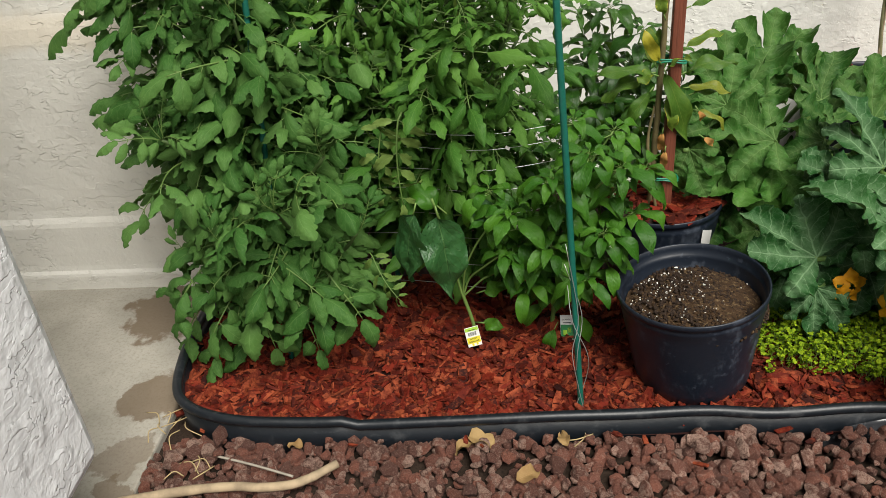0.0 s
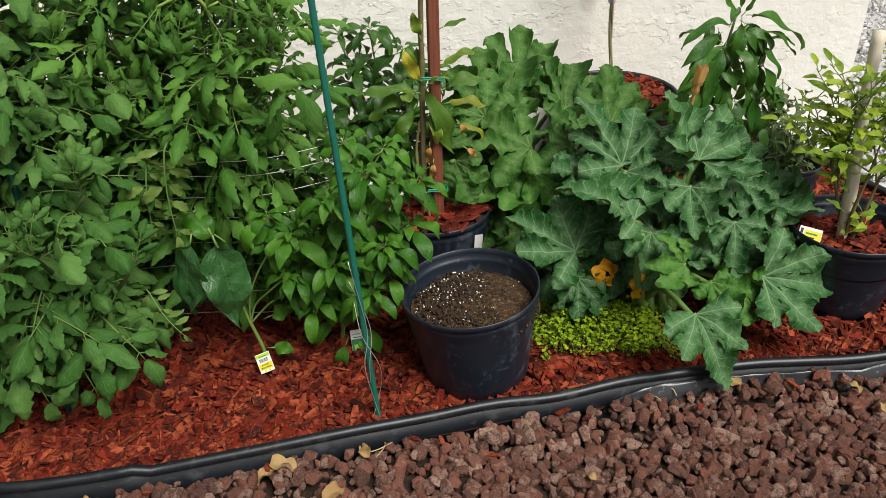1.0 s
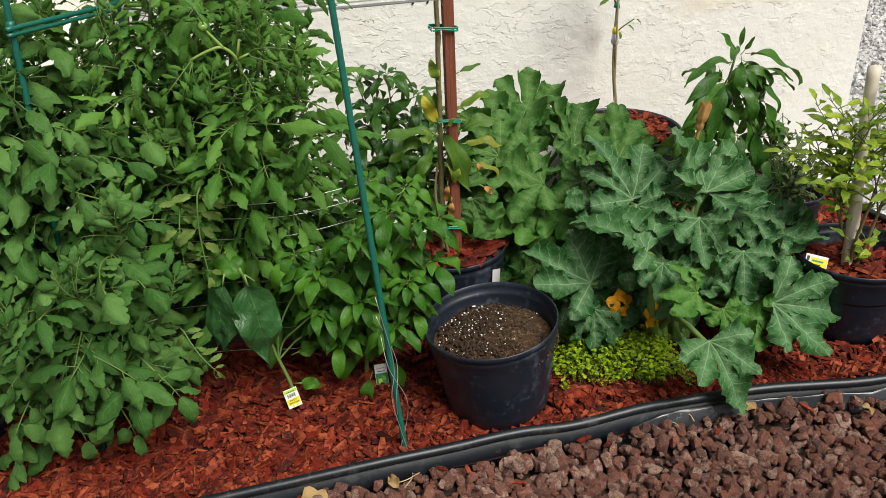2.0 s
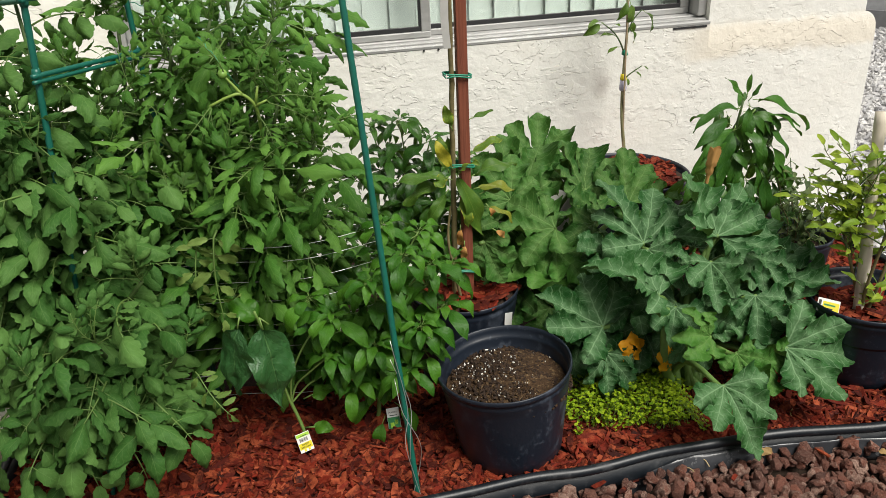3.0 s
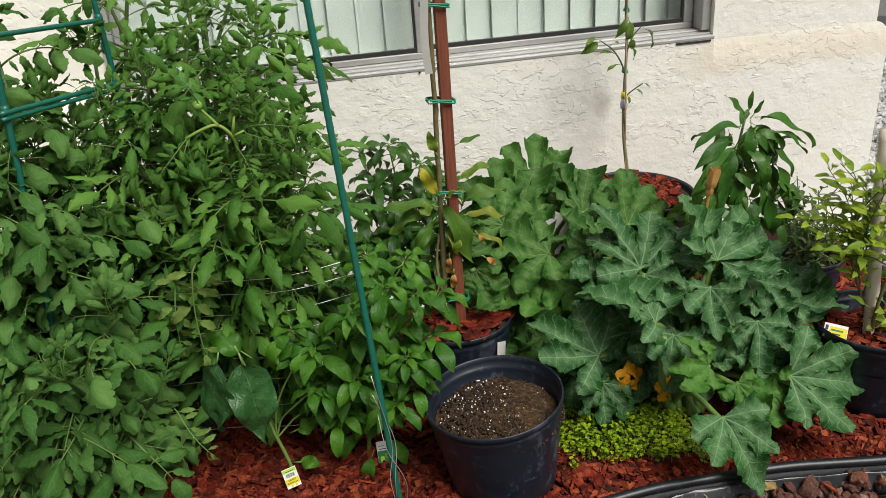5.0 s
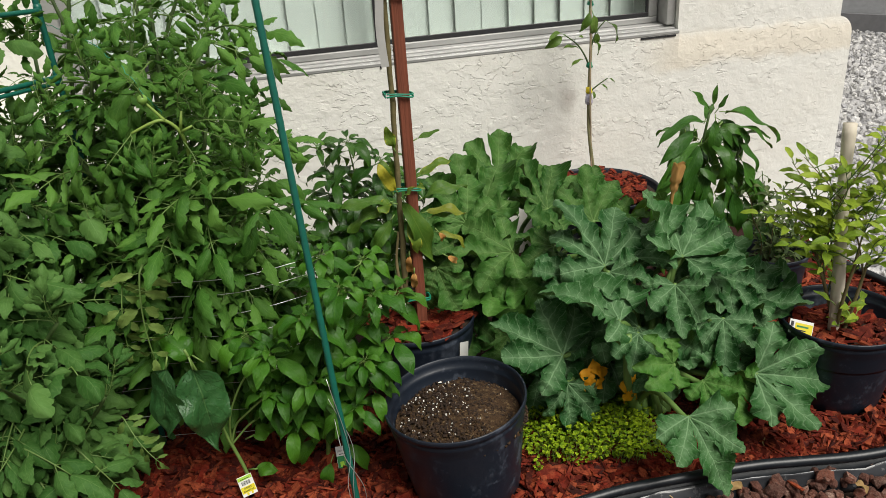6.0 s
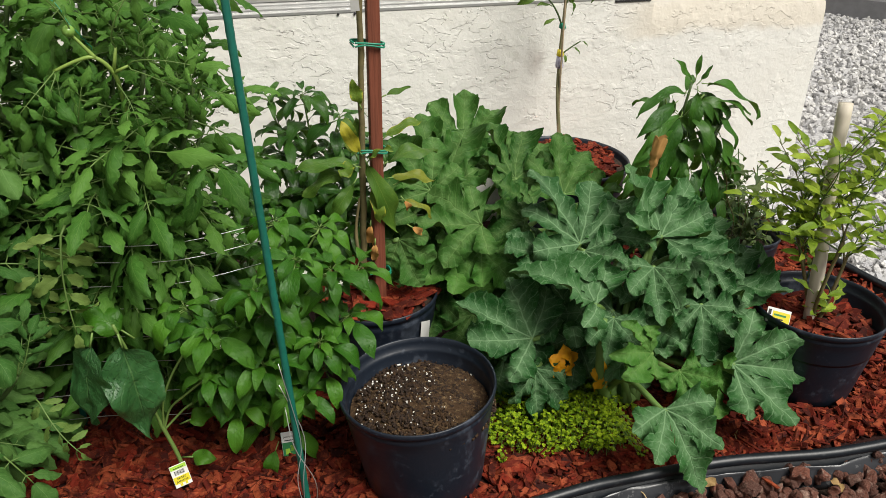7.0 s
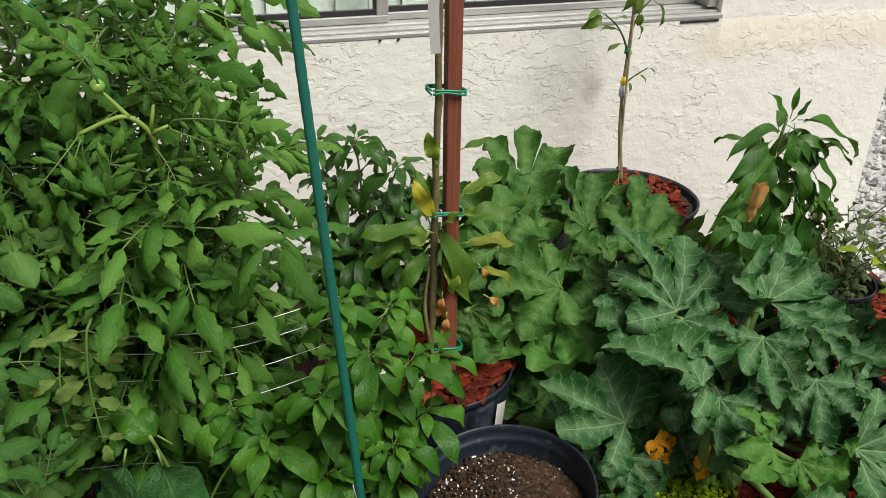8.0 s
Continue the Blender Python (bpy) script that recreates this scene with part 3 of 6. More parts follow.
def strip(name, prof, lo, hi, mat, label="", close=True, wave=0.006, taper=0.0):
    """Draws an outline (outwards, up) along the bed's edge between two steps of it."""
    verts, faces, n = [], [], len(prof)
    for i in range(lo, hi + 1):
        p = outline[i]
        d = (outline[min(i + 1, len(outline) - 1)] - outline[max(i - 1, 0)]).normalized()
        out = Vector((d.y, -d.x, 0))
        lift = 0.006 * noise.noise(p * 6.0) + (0.012 if p.x < -0.2 else 0.0)
        for o, z in prof:
            bulge = wave * noise.noise(Vector((p.x * 9, z * 30, 3.0))) + (0.005 * noise.noise(Vector((p.x * 37, z * 70, 1.0))) if taper else 0.0) if 0 < z < 0.05 else 0.0
            sink = taper * max(0.0, 1 - (i - lo) / 5) if taper else 0.0
            verts.append(p + out * (o * (1 - 8 * sink) + bulge) + Vector((0, 0, z - sink + (lift if z > 0.02 else 0))))
    for i in range(hi - lo):
        for k in range(n if close else n - 1):
            k2 = (k + 1) % n
            faces.append((i * n + k, (i + 1) * n + k, (i + 1) * n + k2, i * n + k2))
    return part(name, Geo().add(verts, faces).mesh(name, mat), edging, label)


last = len(outline) - 1
strip("bead", [(0.001 + 0.0108 * math.cos(a), 0.066 + 0.0108 * math.sin(a)) for a in [radians(q) for q in range(0, 360, 30)]], 0, last, M_EDGE)
strip("skirt", [(0.003, -0.03), (0.003, 0.058), (-0.003, 0.058), (-0.003, -0.03)], 0, last, M_EDGE)
strip("liner", [(0.030, -0.01), (0.022, 0.016), (0.0165, 0.030), (0.0135, 0.040), (0.0115, 0.046), (0.0095, 0.046), (0.0115, 0.037), (0.0145, 0.029), (0.020, 0.015), (0.028, -0.01)], 83, 132, M_LINER, "crumpled grey plastic liner", wave=0.014, taper=0.05)

# ---- pots ----
POTS = []


def pot(name, label, x, y, r, z_rim, r_base, tilt=(0, 0), fill="mulch", soil=0.05, rings=True, z0=0.03):
    h = z_rim - z0
    at = pose(x, y, z0, tilt[0], tilt[1], 0)
    ob = new(name)
    place(ob, at)
    tagged(ob, label, "plant pot")
    prof_p = [(r_base * 0.3, 0.0), (r_base - 0.008, 0.0), (r_base, 0.008)]
    for k in range(1, 8):
        q = k / 8
        prof_p.append((r_base + (r * 0.955 - r_base) * q, 0.008 + (h * 0.86 - 0.008) * q))
    if rings:
        prof_p += [(r * 0.960, h * 0.87), (r * 0.966, h * 0.878), (r * 0.966, h * 0.905), (r * 0.961, h * 0.912)]
    prof_p += [(r * 0.967, h - 0.014), (r * 0.995, h - 0.012), (r, h - 0.007), (r * 0.998, h - 0.002), (r * 0.985, h), (r * 0.968, h - 0.002), (r * 0.955, h - 0.010),
               (r * 0.950, h * 0.90), (r * 0.935, h * 0.895), (r * 0.925, h * 0.86), (r * 0.89, h * 0.60), (r * 0.5, h * 0.58)]
    part("pot_body", lathe(Geo(), prof_p, 64, wobble=0.008).mesh("pot_body", M_POT), ob, m=at)
    rs = r * 0.93 - (soil * 0.10)
    verts, faces, nr, ns = [(0, 0, h - soil + 0.012)], [], 9, 40
    for i in range(1, nr + 1):
        for k in range(ns):
            a = 2 * math.pi * k / ns
            q = rs * i / nr
            z = h - soil + 0.012 * (1 - (i / nr) ** 2) + 0.006 * noise.noise(Vector((q * math.cos(a) * 26 + x * 9, q * math.sin(a) * 26, 1.0)))
            verts.append((q * math.cos(a), q * math.sin(a), z))
    for k in range(ns):
        faces.append((0, 1 + k, 1 + (k + 1) % ns))
        for i in range(nr - 1):
            faces.append((1 + i * ns + k, 1 + (i + 1) * ns + k, 1 + (i + 1) * ns + (k + 1) % ns, 1 + i * ns + (k + 1) % ns))
    part("soil", Geo().add(verts, faces).mesh("soil", M_MIX if fill == "mix" else M_SOIL), ob, "dark crumbly potting mix", m=at)
    POTS.append((x, y, r, h, z0, soil, ob, at))
    return ob


pot("nursery_pot", "black plastic nursery pot filled with bare potting mix", 0.486, 1.394, 0.1455, 0.257, 0.113, (0, -4.2), "mix", 0.055)
pot_mango = pot("nursery_pot", "black plastic nursery pot topped with red mulch", 0.455, 1.690, 0.135, 0.292, 0.110, (0, 0), "mulch", 0.018)
pot("large_planter", "large round black planter topped with red mulch", 1.137, 2.240, 0.180, 0.310, 0.145, (0, 2.5), "mulch", 0.02, False)
pot("nursery_pot", "small dull black nursery pot with a straggling herb", 1.478, 1.832, 0.094, 0.225, 0.072, (0, 0), "soil", 0.05)
pot("nursery_pot", "black plastic nursery pot with mulch, stake and tag", 1.402, 1.447, 0.143, 0.244, 0.106, (0, 0), "mulch", 0.062)

# ---- leaf shapes ----
def oval(u, a=0.7, b=0.85):
    return max(0.0, math.sin(math.pi * min(1.0, u) ** a)) ** b


def blade(L, W, nu=8, nv=2, a=0.7, b=0.85, fold=0.35, droop=0.6, wave=0.12, phase=0.0, teeth=0.0, tn=4, curl=0.0, twist=0.0):
    """A leaf from its base along y, facing z: vertices, faces and leaf coordinates."""
    verts, faces, uv = [], [], []
    y = z = 0.0
    for i in range(nu + 1):
        u = i / nu
        ang = 0.25 * droop - droop * u * 1.3
        if i:
            y += L / nu * math.cos(ang)
            z += L / nu * math.sin(ang)
        w = W * oval(u, a, b) * (1 + teeth * (2 * abs((u * tn) % 1 - 0.5) - 0.5))
        tw = twist * u
        for j in range(-nv, nv + 1):
            v = j / nv
            fx = v * w * math.cos(fold)
            fz = abs(v) * w * math.sin(fold) + wave * W * abs(v) * math.sin(6.283 * (1.6 * u) + phase + (1.7 if v > 0 else 0)) - curl * v * v * w
            verts.append((fx * math.cos(tw) - fz * math.sin(tw), y - fz * math.sin(ang), z + fx * math.sin(tw) + fz * math.cos(tw)))
            uv.append((u, v))
    c = 2 * nv + 1
    for i in range(nu):
        for j in range(2 * nv):
            faces.append((i * c + j, i * c + j + 1, (i + 1) * c + j + 1, (i + 1) * c + j))
    return verts, faces, uv


def leaflet(r, L, W, droop, teeth=0.15, fold=0.15, curl=0.5, twist=0.0, nu=14, nv=2, blunt=0.75):
    """An oval tomato leaflet along y: coarse blunt teeth, raised between its side veins, margins rolled down."""
    verts, faces, uv = [], [], []
    y = z = 0.0
    tn, ph, lean = r.uniform(3.0, 4.6), (r.random(), r.random()), r.uniform(-0.25, 0.25)
    for i in range(nu + 1):
        u = i / nu
        ang = 0.3 * droop - droop * u * 1.3
        if i:
            y += L / nu * math.cos(ang)
            z += L / nu * math.sin(ang)
        w0 = W * max(0.0, math.sin(math.pi * (0.02 + 0.98 * u) ** 0.90)) ** blunt
        tw = twist * u
        for j in range(-nv, nv + 1):
            v = j / nv
            notch = 1 - teeth * ((u * tn + ph[v > 0]) % 1.0) * min(1.0, 4 * u)
            w = w0 * notch * (1 + 0.1 * (v > 0) - 0.05)
            fx = v * w * math.cos(fold) + lean * L * (u * u - u)
            fz = abs(v) * w * math.sin(fold) - curl * v * v * w + 0.10 * W * abs(v) * math.cos(6.283 * (4.2 * u - 0.6 * abs(v)) + ph[0] * 3) + 0.12 * W * v * v * math.sin(9 * u + 6 * ph[1])
            verts.append((fx * math.cos(tw) - fz * math.sin(tw), y - fz * math.sin(ang), z + fx * math.sin(tw) + fz * math.cos(tw)))
            uv.append((u, v))
    c = 2 * nv + 1
    for i in range(nu):
        for j in range(2 * nv):
            faces.append((i * c + j, i * c + j + 1, (i + 1) * c + j + 1, (i + 1) * c + j))
    return verts, faces, uv


def tomato_leaf(seed, mat, kind="broad"):
    """A feathered leaf: a drooping rachis with a large end leaflet, three pairs beside it and small ones between."""
    r = random.Random(seed)
    g = Geo()
    curled = kind == "curled"
    L = r.uniform(0.15, 0.20) if not curled else r.uniform(0.19, 0.21)
    droop = r.uniform(0.4, 0.95) if not curled else 0.35
    pts, y, z = [Vector((0, 0, 0))], 0.0, 0.0
    for i in range(1, 13):
        a = 0.42 - droop * i / 12 * 1.3
        y, z = y + L / 12 * math.cos(a), z + L / 12 * math.sin(a)
        pts.append(Vector((0.010 * math.sin(i * 0.22 + seed), y, z)))
    tube(g, pts, [0.0024 - 0.0013 * i / 12 for i in range(13)], 5, 1)
    spots = [(12, 0, 1.15), (10, 1, 0.92), (10, -1, 0.88), (7, 1, 0.90), (7, -1, 0.86), (4, 1, 0.66), (4, -1, 0.7), (2, 1, 0.36)]
    if curled:
        spots = [(12, 0, 0.7)] + [(k, q, 0.82 - 0.022 * k) for k in (11, 9, 7, 5, 3, 1) for q in (1, -1)]
    for k, side, size in spots:
        if side and r.random() < 0.07:
            continue
        ll = r.uniform(0.056, 0.088) * size
        wide = r.uniform(0.23, 0.30) if kind == "broad" else r.uniform(0.18, 0.24)
        if curled:
            d = leaflet(r, ll, ll * 0.24, r.uniform(0.3, 0.9), 0.3, 0.5, 0.3, r.uniform(-0.8, 0.8), 12)
        else:
            d = leaflet(r, ll, ll * wide, r.uniform(0.55, 1.5), r.uniform(0.12, 0.36) if kind == "broad" else r.uniform(0.2, 0.45), r.uniform(-0.15, 0.55), r.uniform(0.35, 0.95), r.uniform(-0.6, 0.6), 14 if size > 0.4 else 8, 2, 0.62 if kind == "broad" else 0.75)
        az = -side * r.uniform(48, 80)
        m = Matrix.Translation(pts[k]) @ pose(0, 0, 0, r.uniform(-42, 8), side * r.uniform(-22, 42), az)
        stalk = 0.014 * size if side else 0.0
        g.add(*d, m=m @ Matrix.Translation((0, stalk, 0)))
        if side:
            tube(g, [m @ Vector((0, 0, 0)), m @ Vector((0, stalk + 0.004, 0.0))], 0.0011, 4, 1)
    return g.mesh("tomato_leaf", [mat, M_RACHIS])


def grown(base, tip, rise=0.5, wig=0.03, n=4, r=rng):
    """A stem that rises from base and leans over to tip."""
    b, t = Vector(base), Vector(tip)
    pts = [b]
    for i in range(1, n):
        q = i / n
        p = b.lerp(t, q)
        p.z = b.z + (t.z - b.z) * q ** (1 - 0.5 * rise)
        back_ = b.lerp(t, q ** 1.5)
        pts.append(Vector((back_.x + r.uniform(-wig, wig), back_.y + r.uniform(-wig, wig), p.z)))
    return bend(pts + [t], 5)


def walk_along(pts, step, start=0.0):
    """Places and directions along a line, one each step metres."""
    out, left = [], start
    for a, b in zip(pts, pts[1:]):
        d = (b - a).length
        while left < d:
            out.append((a.lerp(b, left / d), (b - a).normalized()))
            left += step
        left -= d
    return out


TOM = [tomato_leaf(s, M_TOMATO) for s in range(9)]
TOMY = [tomato_leaf(s + 60, M_TOMTALL, "toothed") for s in range(9)]
TOMC = [tomato_leaf(s, M_TOMCURL, "curled") for s in (31, 32, 33)]


def in_sight_line(p, way, reach):
    """Whether a leaf would block the camera's sight of the wall between the tomatoes and the dark pepper, or of the
    pale curled leaf.
    """
    for q in (0.15, 0.55, 0.95):
        c = Vector(p) + way.normalized() * reach * q
        if abs(c.x - 0.165) < 0.030 and abs(c.z - 0.686 + 0.375 * (c.y - 1.55)) < 0.022:
            return True
        if -0.150 < c.x < -0.035 and 0.34 < c.z < 0.60 and c.y < 1.545:
            return True
    return False


def tomato_plant(label, base, tips, seed, step=0.045, toward=(0.05, -0.75, 0.1), leaves=TOM):
    r = random.Random(seed)
    ob = thing("tomato_plant", label, "tomato plant", base, "tomato plants in the cages")
    for tip in tips:
        line = grown(base, Vector(tip) + Vector((0, 0.035, 0)), 0.6, 0.02, 4, r)
        n = len(line)
        part("stem", tube(Geo(), line, [0.0080 - 0.0048 * i / n for i in range(n)], 7).mesh("stem", M_TOMSTEM), ob)
        az = r.uniform(0, 6.28)
        total = sum((q - p).length for p, q in zip(line, line[1:]))
        for p, d in walk_along(line, step, total * 0.22):
            az += 2.4 + r.uniform(-0.5, 0.5)
            way = Vector((math.cos(az), math.sin(az), r.uniform(-0.25, 0.45))) + Vector(toward) * r.uniform(0.2, 1.0)
            if way.y > 0.5 and r.random() < 0.5:
                way.y = -way.y
            if 0.74 < p.z < 0.94 and -0.15 < p.x < 0.10 and p.y < 1.62 and way.y < 0.1:
                continue
            if p.z > 0.93 and -0.33 < p.x < -0.09 and p.y < 1.80 and r.random() < 0.7:
                continue
            s = r.uniform(0.68, 1.08) * (0.62 if (p - line[-1]).length < 0.06 else 1.0)
            if p.z < 0.12 and p.x > -0.5:
                s *= 0.6
            nrm = Vector((r.uniform(-0.6, 0.6), r.uniform(-0.9, -0.1), 1.0))
            if in_sight_line(p, way, 0.22 * s):
                continue
            part("leaf", r.choice(leaves), ob, m=frame_of(p, way, nrm) @ Matrix.Diagonal((s, s, s, 1)))
        for k in range(3):
            way = Vector((r.uniform(-0.5, 0.5), r.uniform(-0.6, 0.3), 1.0))
            part("leaf", r.choice(leaves), ob, m=frame_of(line[-1], way, Vector((0, -1, 0.3))) @ Matrix.Diagonal((0.5, 0.5, 0.5, 1)))
    return ob


def pepper_leaves(mat, seed, L, n=6, W=0.20, droop=(0.5, 1.2)):
    r = random.Random(seed)
    out = []
    for k in range(n):
        ll = L * r.uniform(0.9, 1.1)
        g = Geo().add(*blade(ll, ll * W * r.uniform(0.8, 1.05), 8, 2, 0.80, 1.0, r.uniform(0.15, 0.5), r.uniform(*droop), 0.18, r.uniform(0, 6), 0, 4, r.uniform(0, 0.25), r.uniform(-0.3, 0.3)), m=Matrix.Translation((0, 0.018, 0.004)))
        tube(g, [(0, 0, 0), (0, 0.010, 0.003), (0, 0.020, 0.004)], 0.0011, 4, 1)
        out.append(g.mesh("pepper_leaf", [mat, M_STEM]))
    return out


def flower_white():
    g = Geo()
    for k in range(5):
        g.add(*blade(0.010, 0.0045, 4, 1, 0.8, 0.8, 0.2, 0.5, 0), m=pose(0, 0, 0, -20, 0, 72 * k))
    tube(g, [(0, 0, 0.006), (0, 0, -0.002)], 0.0018, 5)
    return g.mesh("flower", M_WHITEPETAL)


FLOWER = flower_white()


def pepper_plant(name, label, base, tips, meshes, seed, rosette=7, step=0.032, size=(0.7, 1.15), flowers=0, stem=None, fork=0.45, group="", low=()):
    r = random.Random(seed)
    ob = thing(name, label, "pepper plant", base, group)
    stem = stem or M_STEM
    mid = Vector(base) + Vector((0, 0, (sum(t[2] for t in tips) / len(tips) - base[2]) * fork))
    trunk = bend([base, Vector(base).lerp(mid, 0.5) + Vector((0.008, -0.004, 0)), mid], 5)
    part("stem", tube(Geo(), trunk, [0.006 - 0.002 * i / len(trunk) for i in range(len(trunk))], 7).mesh("stem", stem), ob)
    for at, way in low:
        part("leaf", r.choice(meshes), ob, m=frame_of(at, way, (way[0], -0.8, 0.7)))
    for k, tip in enumerate(tips):
        line = grown(trunk[r.randint(len(trunk) // 2, len(trunk) - 1)], tip, 0.4, 0.012, 3, r)
        n = len(line)
        part("stem", tube(Geo(), line, [0.0036 - 0.002 * i / n for i in range(n)], 6).mesh("stem", stem), ob)
        az = r.uniform(0, 6.28)
        for p, d in walk_along(line, step, 0.05):
            az += 2.4 + r.uniform(-0.4, 0.4)
            s = r.uniform(*size)
            way = Vector((math.cos(az), math.sin(az) - 0.35, r.uniform(-0.35, 0.25)))
            if in_sight_line(p, way, 0.10 * s):
                continue
            part("leaf", r.choice(meshes), ob, m=frame_of(p, way, Vector((0, -0.35, 1))) @ Matrix.Diagonal((s, s, s, 1)))
        for j in range(rosette):
            az += 2.4 + r.uniform(-0.3, 0.3)
            q = j / rosette
            s = r.uniform(*size) * (1.05 - 0.65 * q)
            way = Vector((math.cos(az), math.sin(az) - 0.2, -0.25 + 1.1 * q))
            if in_sight_line(tip, way, 0.10 * s):
                continue
            part("leaf", r.choice(meshes), ob, m=frame_of(Vector(tip) + Vector((0, 0, 0.012 * q - 0.008)), way, Vector((0, -0.3, 1))) @ Matrix.Diagonal((s, s, s, 1)))
        if k < flowers:
            part("flower", FLOWER, ob, "small white drooping flower", m=frame_of(Vector(tip) + Vector((0.01, -0.03, -0.012)), (0.2, -0.6, -0.4), (0, -0.8, -0.5)) @ Matrix.Diagonal((0.6, 0.6, 0.6, 1)))
    return ob


def squash_leaf_mesh(seed, mat, waist=0.2, cup=0.25, belly=0.33, reach2=0.80, jag=0.42):
    """A leaf of five toothed, pointed lobes and radius 1, its stalk's end in the origin, its middle lobe along y."""
    r = random.Random(seed)
    g = Geo()
    ph, hang = r.uniform(0, 6), r.uniform(0.1, 0.45)
    nu, nv = 42, 4
    spread = [q + r.uniform(-0.05, 0.05) for q in (-1.38, -0.64, 0.0, 0.64, 1.38)]
    halved = r.uniform(0.05, 0.45)
    for k in (-2, -1, 0, 1, 2):
        reach = (1.0, reach2, 0.58)[abs(k)] * (r.uniform(0.90, 1.1) if k else 1.0)
        ang = spread[k + 2]
        gaps = [math.tan((ang - spread[k + 1]) / 2) if k > -2 else 0.55, math.tan((spread[k + 3] - ang) / 2) if k < 2 else 0.55]
        tilt, twist, side_ph = r.uniform(-0.7, 0.4), r.uniform(-0.9, 0.9), (r.uniform(0, 1), r.uniform(0, 1))
        lobed = r.uniform(2.2, 3.0)
        bowed = r.uniform(-0.16, 0.16)
        wb = belly * r.uniform(0.9, 1.12) * (1.0, 0.95, 0.9)[abs(k)]
        verts, faces, uv = [], [], []
        for i in range(nu + 1):
            u = i / nu
            a = u * reach
            swell = min(1.0, max(0.0, (u - 0.30) / 0.26))
            prof = waist + (wb - waist) * (3 - 2 * swell) * swell * swell
            if u > 0.52:
                prof *= (max(0.0, 1 - u) / 0.48) ** 0.55
            for j in range(-nv, nv + 1):
                v = j / nv
                saw = (u * lobed * 1.1 - 0.15 * abs(v) + side_ph[v > 0]) % 1.0
                fine = (u * 15 + side_ph[v > 0]) % 1.0
                w = min(gaps[v > 0] * a + 0.004, prof * (1.0 - 0.6 * jag + jag * saw) + 0.022 * (fine - 0.5) * (u > 0.3))
                w = max(w, 0.0)
                off = v * w
                rad = math.hypot(off, a)
                q = max(0.0, a - 0.25)
                z = cup * rad ** 1.5 + 0.42 * abs(off) * (1 - 0.5 * u) + tilt * q ** 1.5 + twist * off * q - hang * max(0.0, u - 0.6) ** 1.7
                z -= 0.015 * math.cos(6.283 * 8.0 * (a - 0.85 * abs(off))) * min(1.0, abs(off) * 12)
                z += abs(v) ** 3 * w * swell * (0.6 * math.sin(7 * u + ph + 2 * (v > 0)) + 0.40 * math.sin(19 * u + ph * 3 + (v > 0)))
                aa = ang + bowed * u
                x, y = a * math.sin(aa) + off * math.cos(aa), a * math.cos(aa) - off * math.sin(aa)
                z += halved * abs(x) * (1 - 0.35 * abs(x)) - 0.10 * max(0.0, y) ** 2
                z += 0.12 * rad * noise.noise(Vector((x * 3.5 + seed, y * 3.5, 0))) + 0.045 * min(1.0, rad * 3) * noise.noise(Vector((x * 10 + seed, y * 10, 5)))
                verts.append((x, y, z))
                uv.append((off * 0.85, a))
        c = 2 * nv + 1
        for i in range(nu):
            for j in range(2 * nv):
                faces.append((i * c + j, i * c + j + 1, (i + 1) * c + j + 1, (i + 1) * c + j))
        g.add(verts, faces, uv)
    return g.mesh("squash_leaf", mat)


SQ = [squash_leaf_mesh(s, M_SQUASH, (0.15, 0.18, 0.22)[s % 3], -0.05 + 0.10 * (s % 4), (0.27, 0.30, 0.33)[s % 3]) for s in range(12)]
SQR = [squash_leaf_mesh(s + 40, M_SQREAR, (0.27, 0.31)[s % 2], 0.0 + 0.10 * (s % 3), 0.36, 0.86, 0.2) for s in range(7)]
SQY = [squash_leaf_mesh(s, M_SQYOUNG, 0.26, 0.15, 0.36, 0.92, 0.2) for s in (21, 22, 23)]
# a point by the camera's eye, which the squash leaves are turned to face
CAMERA_SIDE = Vector((0.3, 0.2, 1.5))


def squash_plant(label, base, rows, seed, under=(), young=(), kinds=SQ):
    """rows: the outer leaves, each by its stalk's end, the tip of its middle lobe and the tip of a side lobe; under: shaded leaves below them, by stalk's end and tip."""
    r = random.Random(seed)
    ob = thing("squash_plant", label, "squash plant", base, "squash plants in the bed")
    leaves = []
    for k, row in enumerate(rows):
        j, t, q = (Vector(row[i:i + 3]) for i in (0, 3, 6))
        nrm = (t - j).cross(q - j).normalized()
        if nrm.dot(CAMERA_SIDE - j) < 0:
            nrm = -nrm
        leaves.append((j, t, (nrm + (CAMERA_SIDE - j).normalized() * 0.25).normalized(), SQY if k in young else kinds))
    for row in under:
        j, t = Vector(row[:3]), Vector(row[3:])
        leaves.append((j, t, (CAMERA_SIDE - j).normalized() * 0.7 + Vector((r.uniform(-0.7, 0.7), r.uniform(-0.35, 0.35), 0.55)), kinds))
    for j, t, nrm, shapes in leaves:
        size = min(0.205, (t - j).length * 1.15)
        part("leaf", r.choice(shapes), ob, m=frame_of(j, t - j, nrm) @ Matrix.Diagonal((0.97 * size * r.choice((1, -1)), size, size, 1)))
        root = Vector(base) + Vector((r.uniform(-0.05, 0.05), r.uniform(-0.04, 0.04), 0.03))
        mid = root.lerp(j, 0.55) + Vector((0, 0.04, 0.06 * min(1, j.z * 3)))
        line = bend([root, mid, j + Vector((0, 0.012, -0.012)), j], 5)
        part("petiole", tube(Geo(), line, [0.0085 - 0.004 * i / len(line) for i in range(len(line))], 7).mesh("petiole", M_SQSTEM), ob)
    return ob


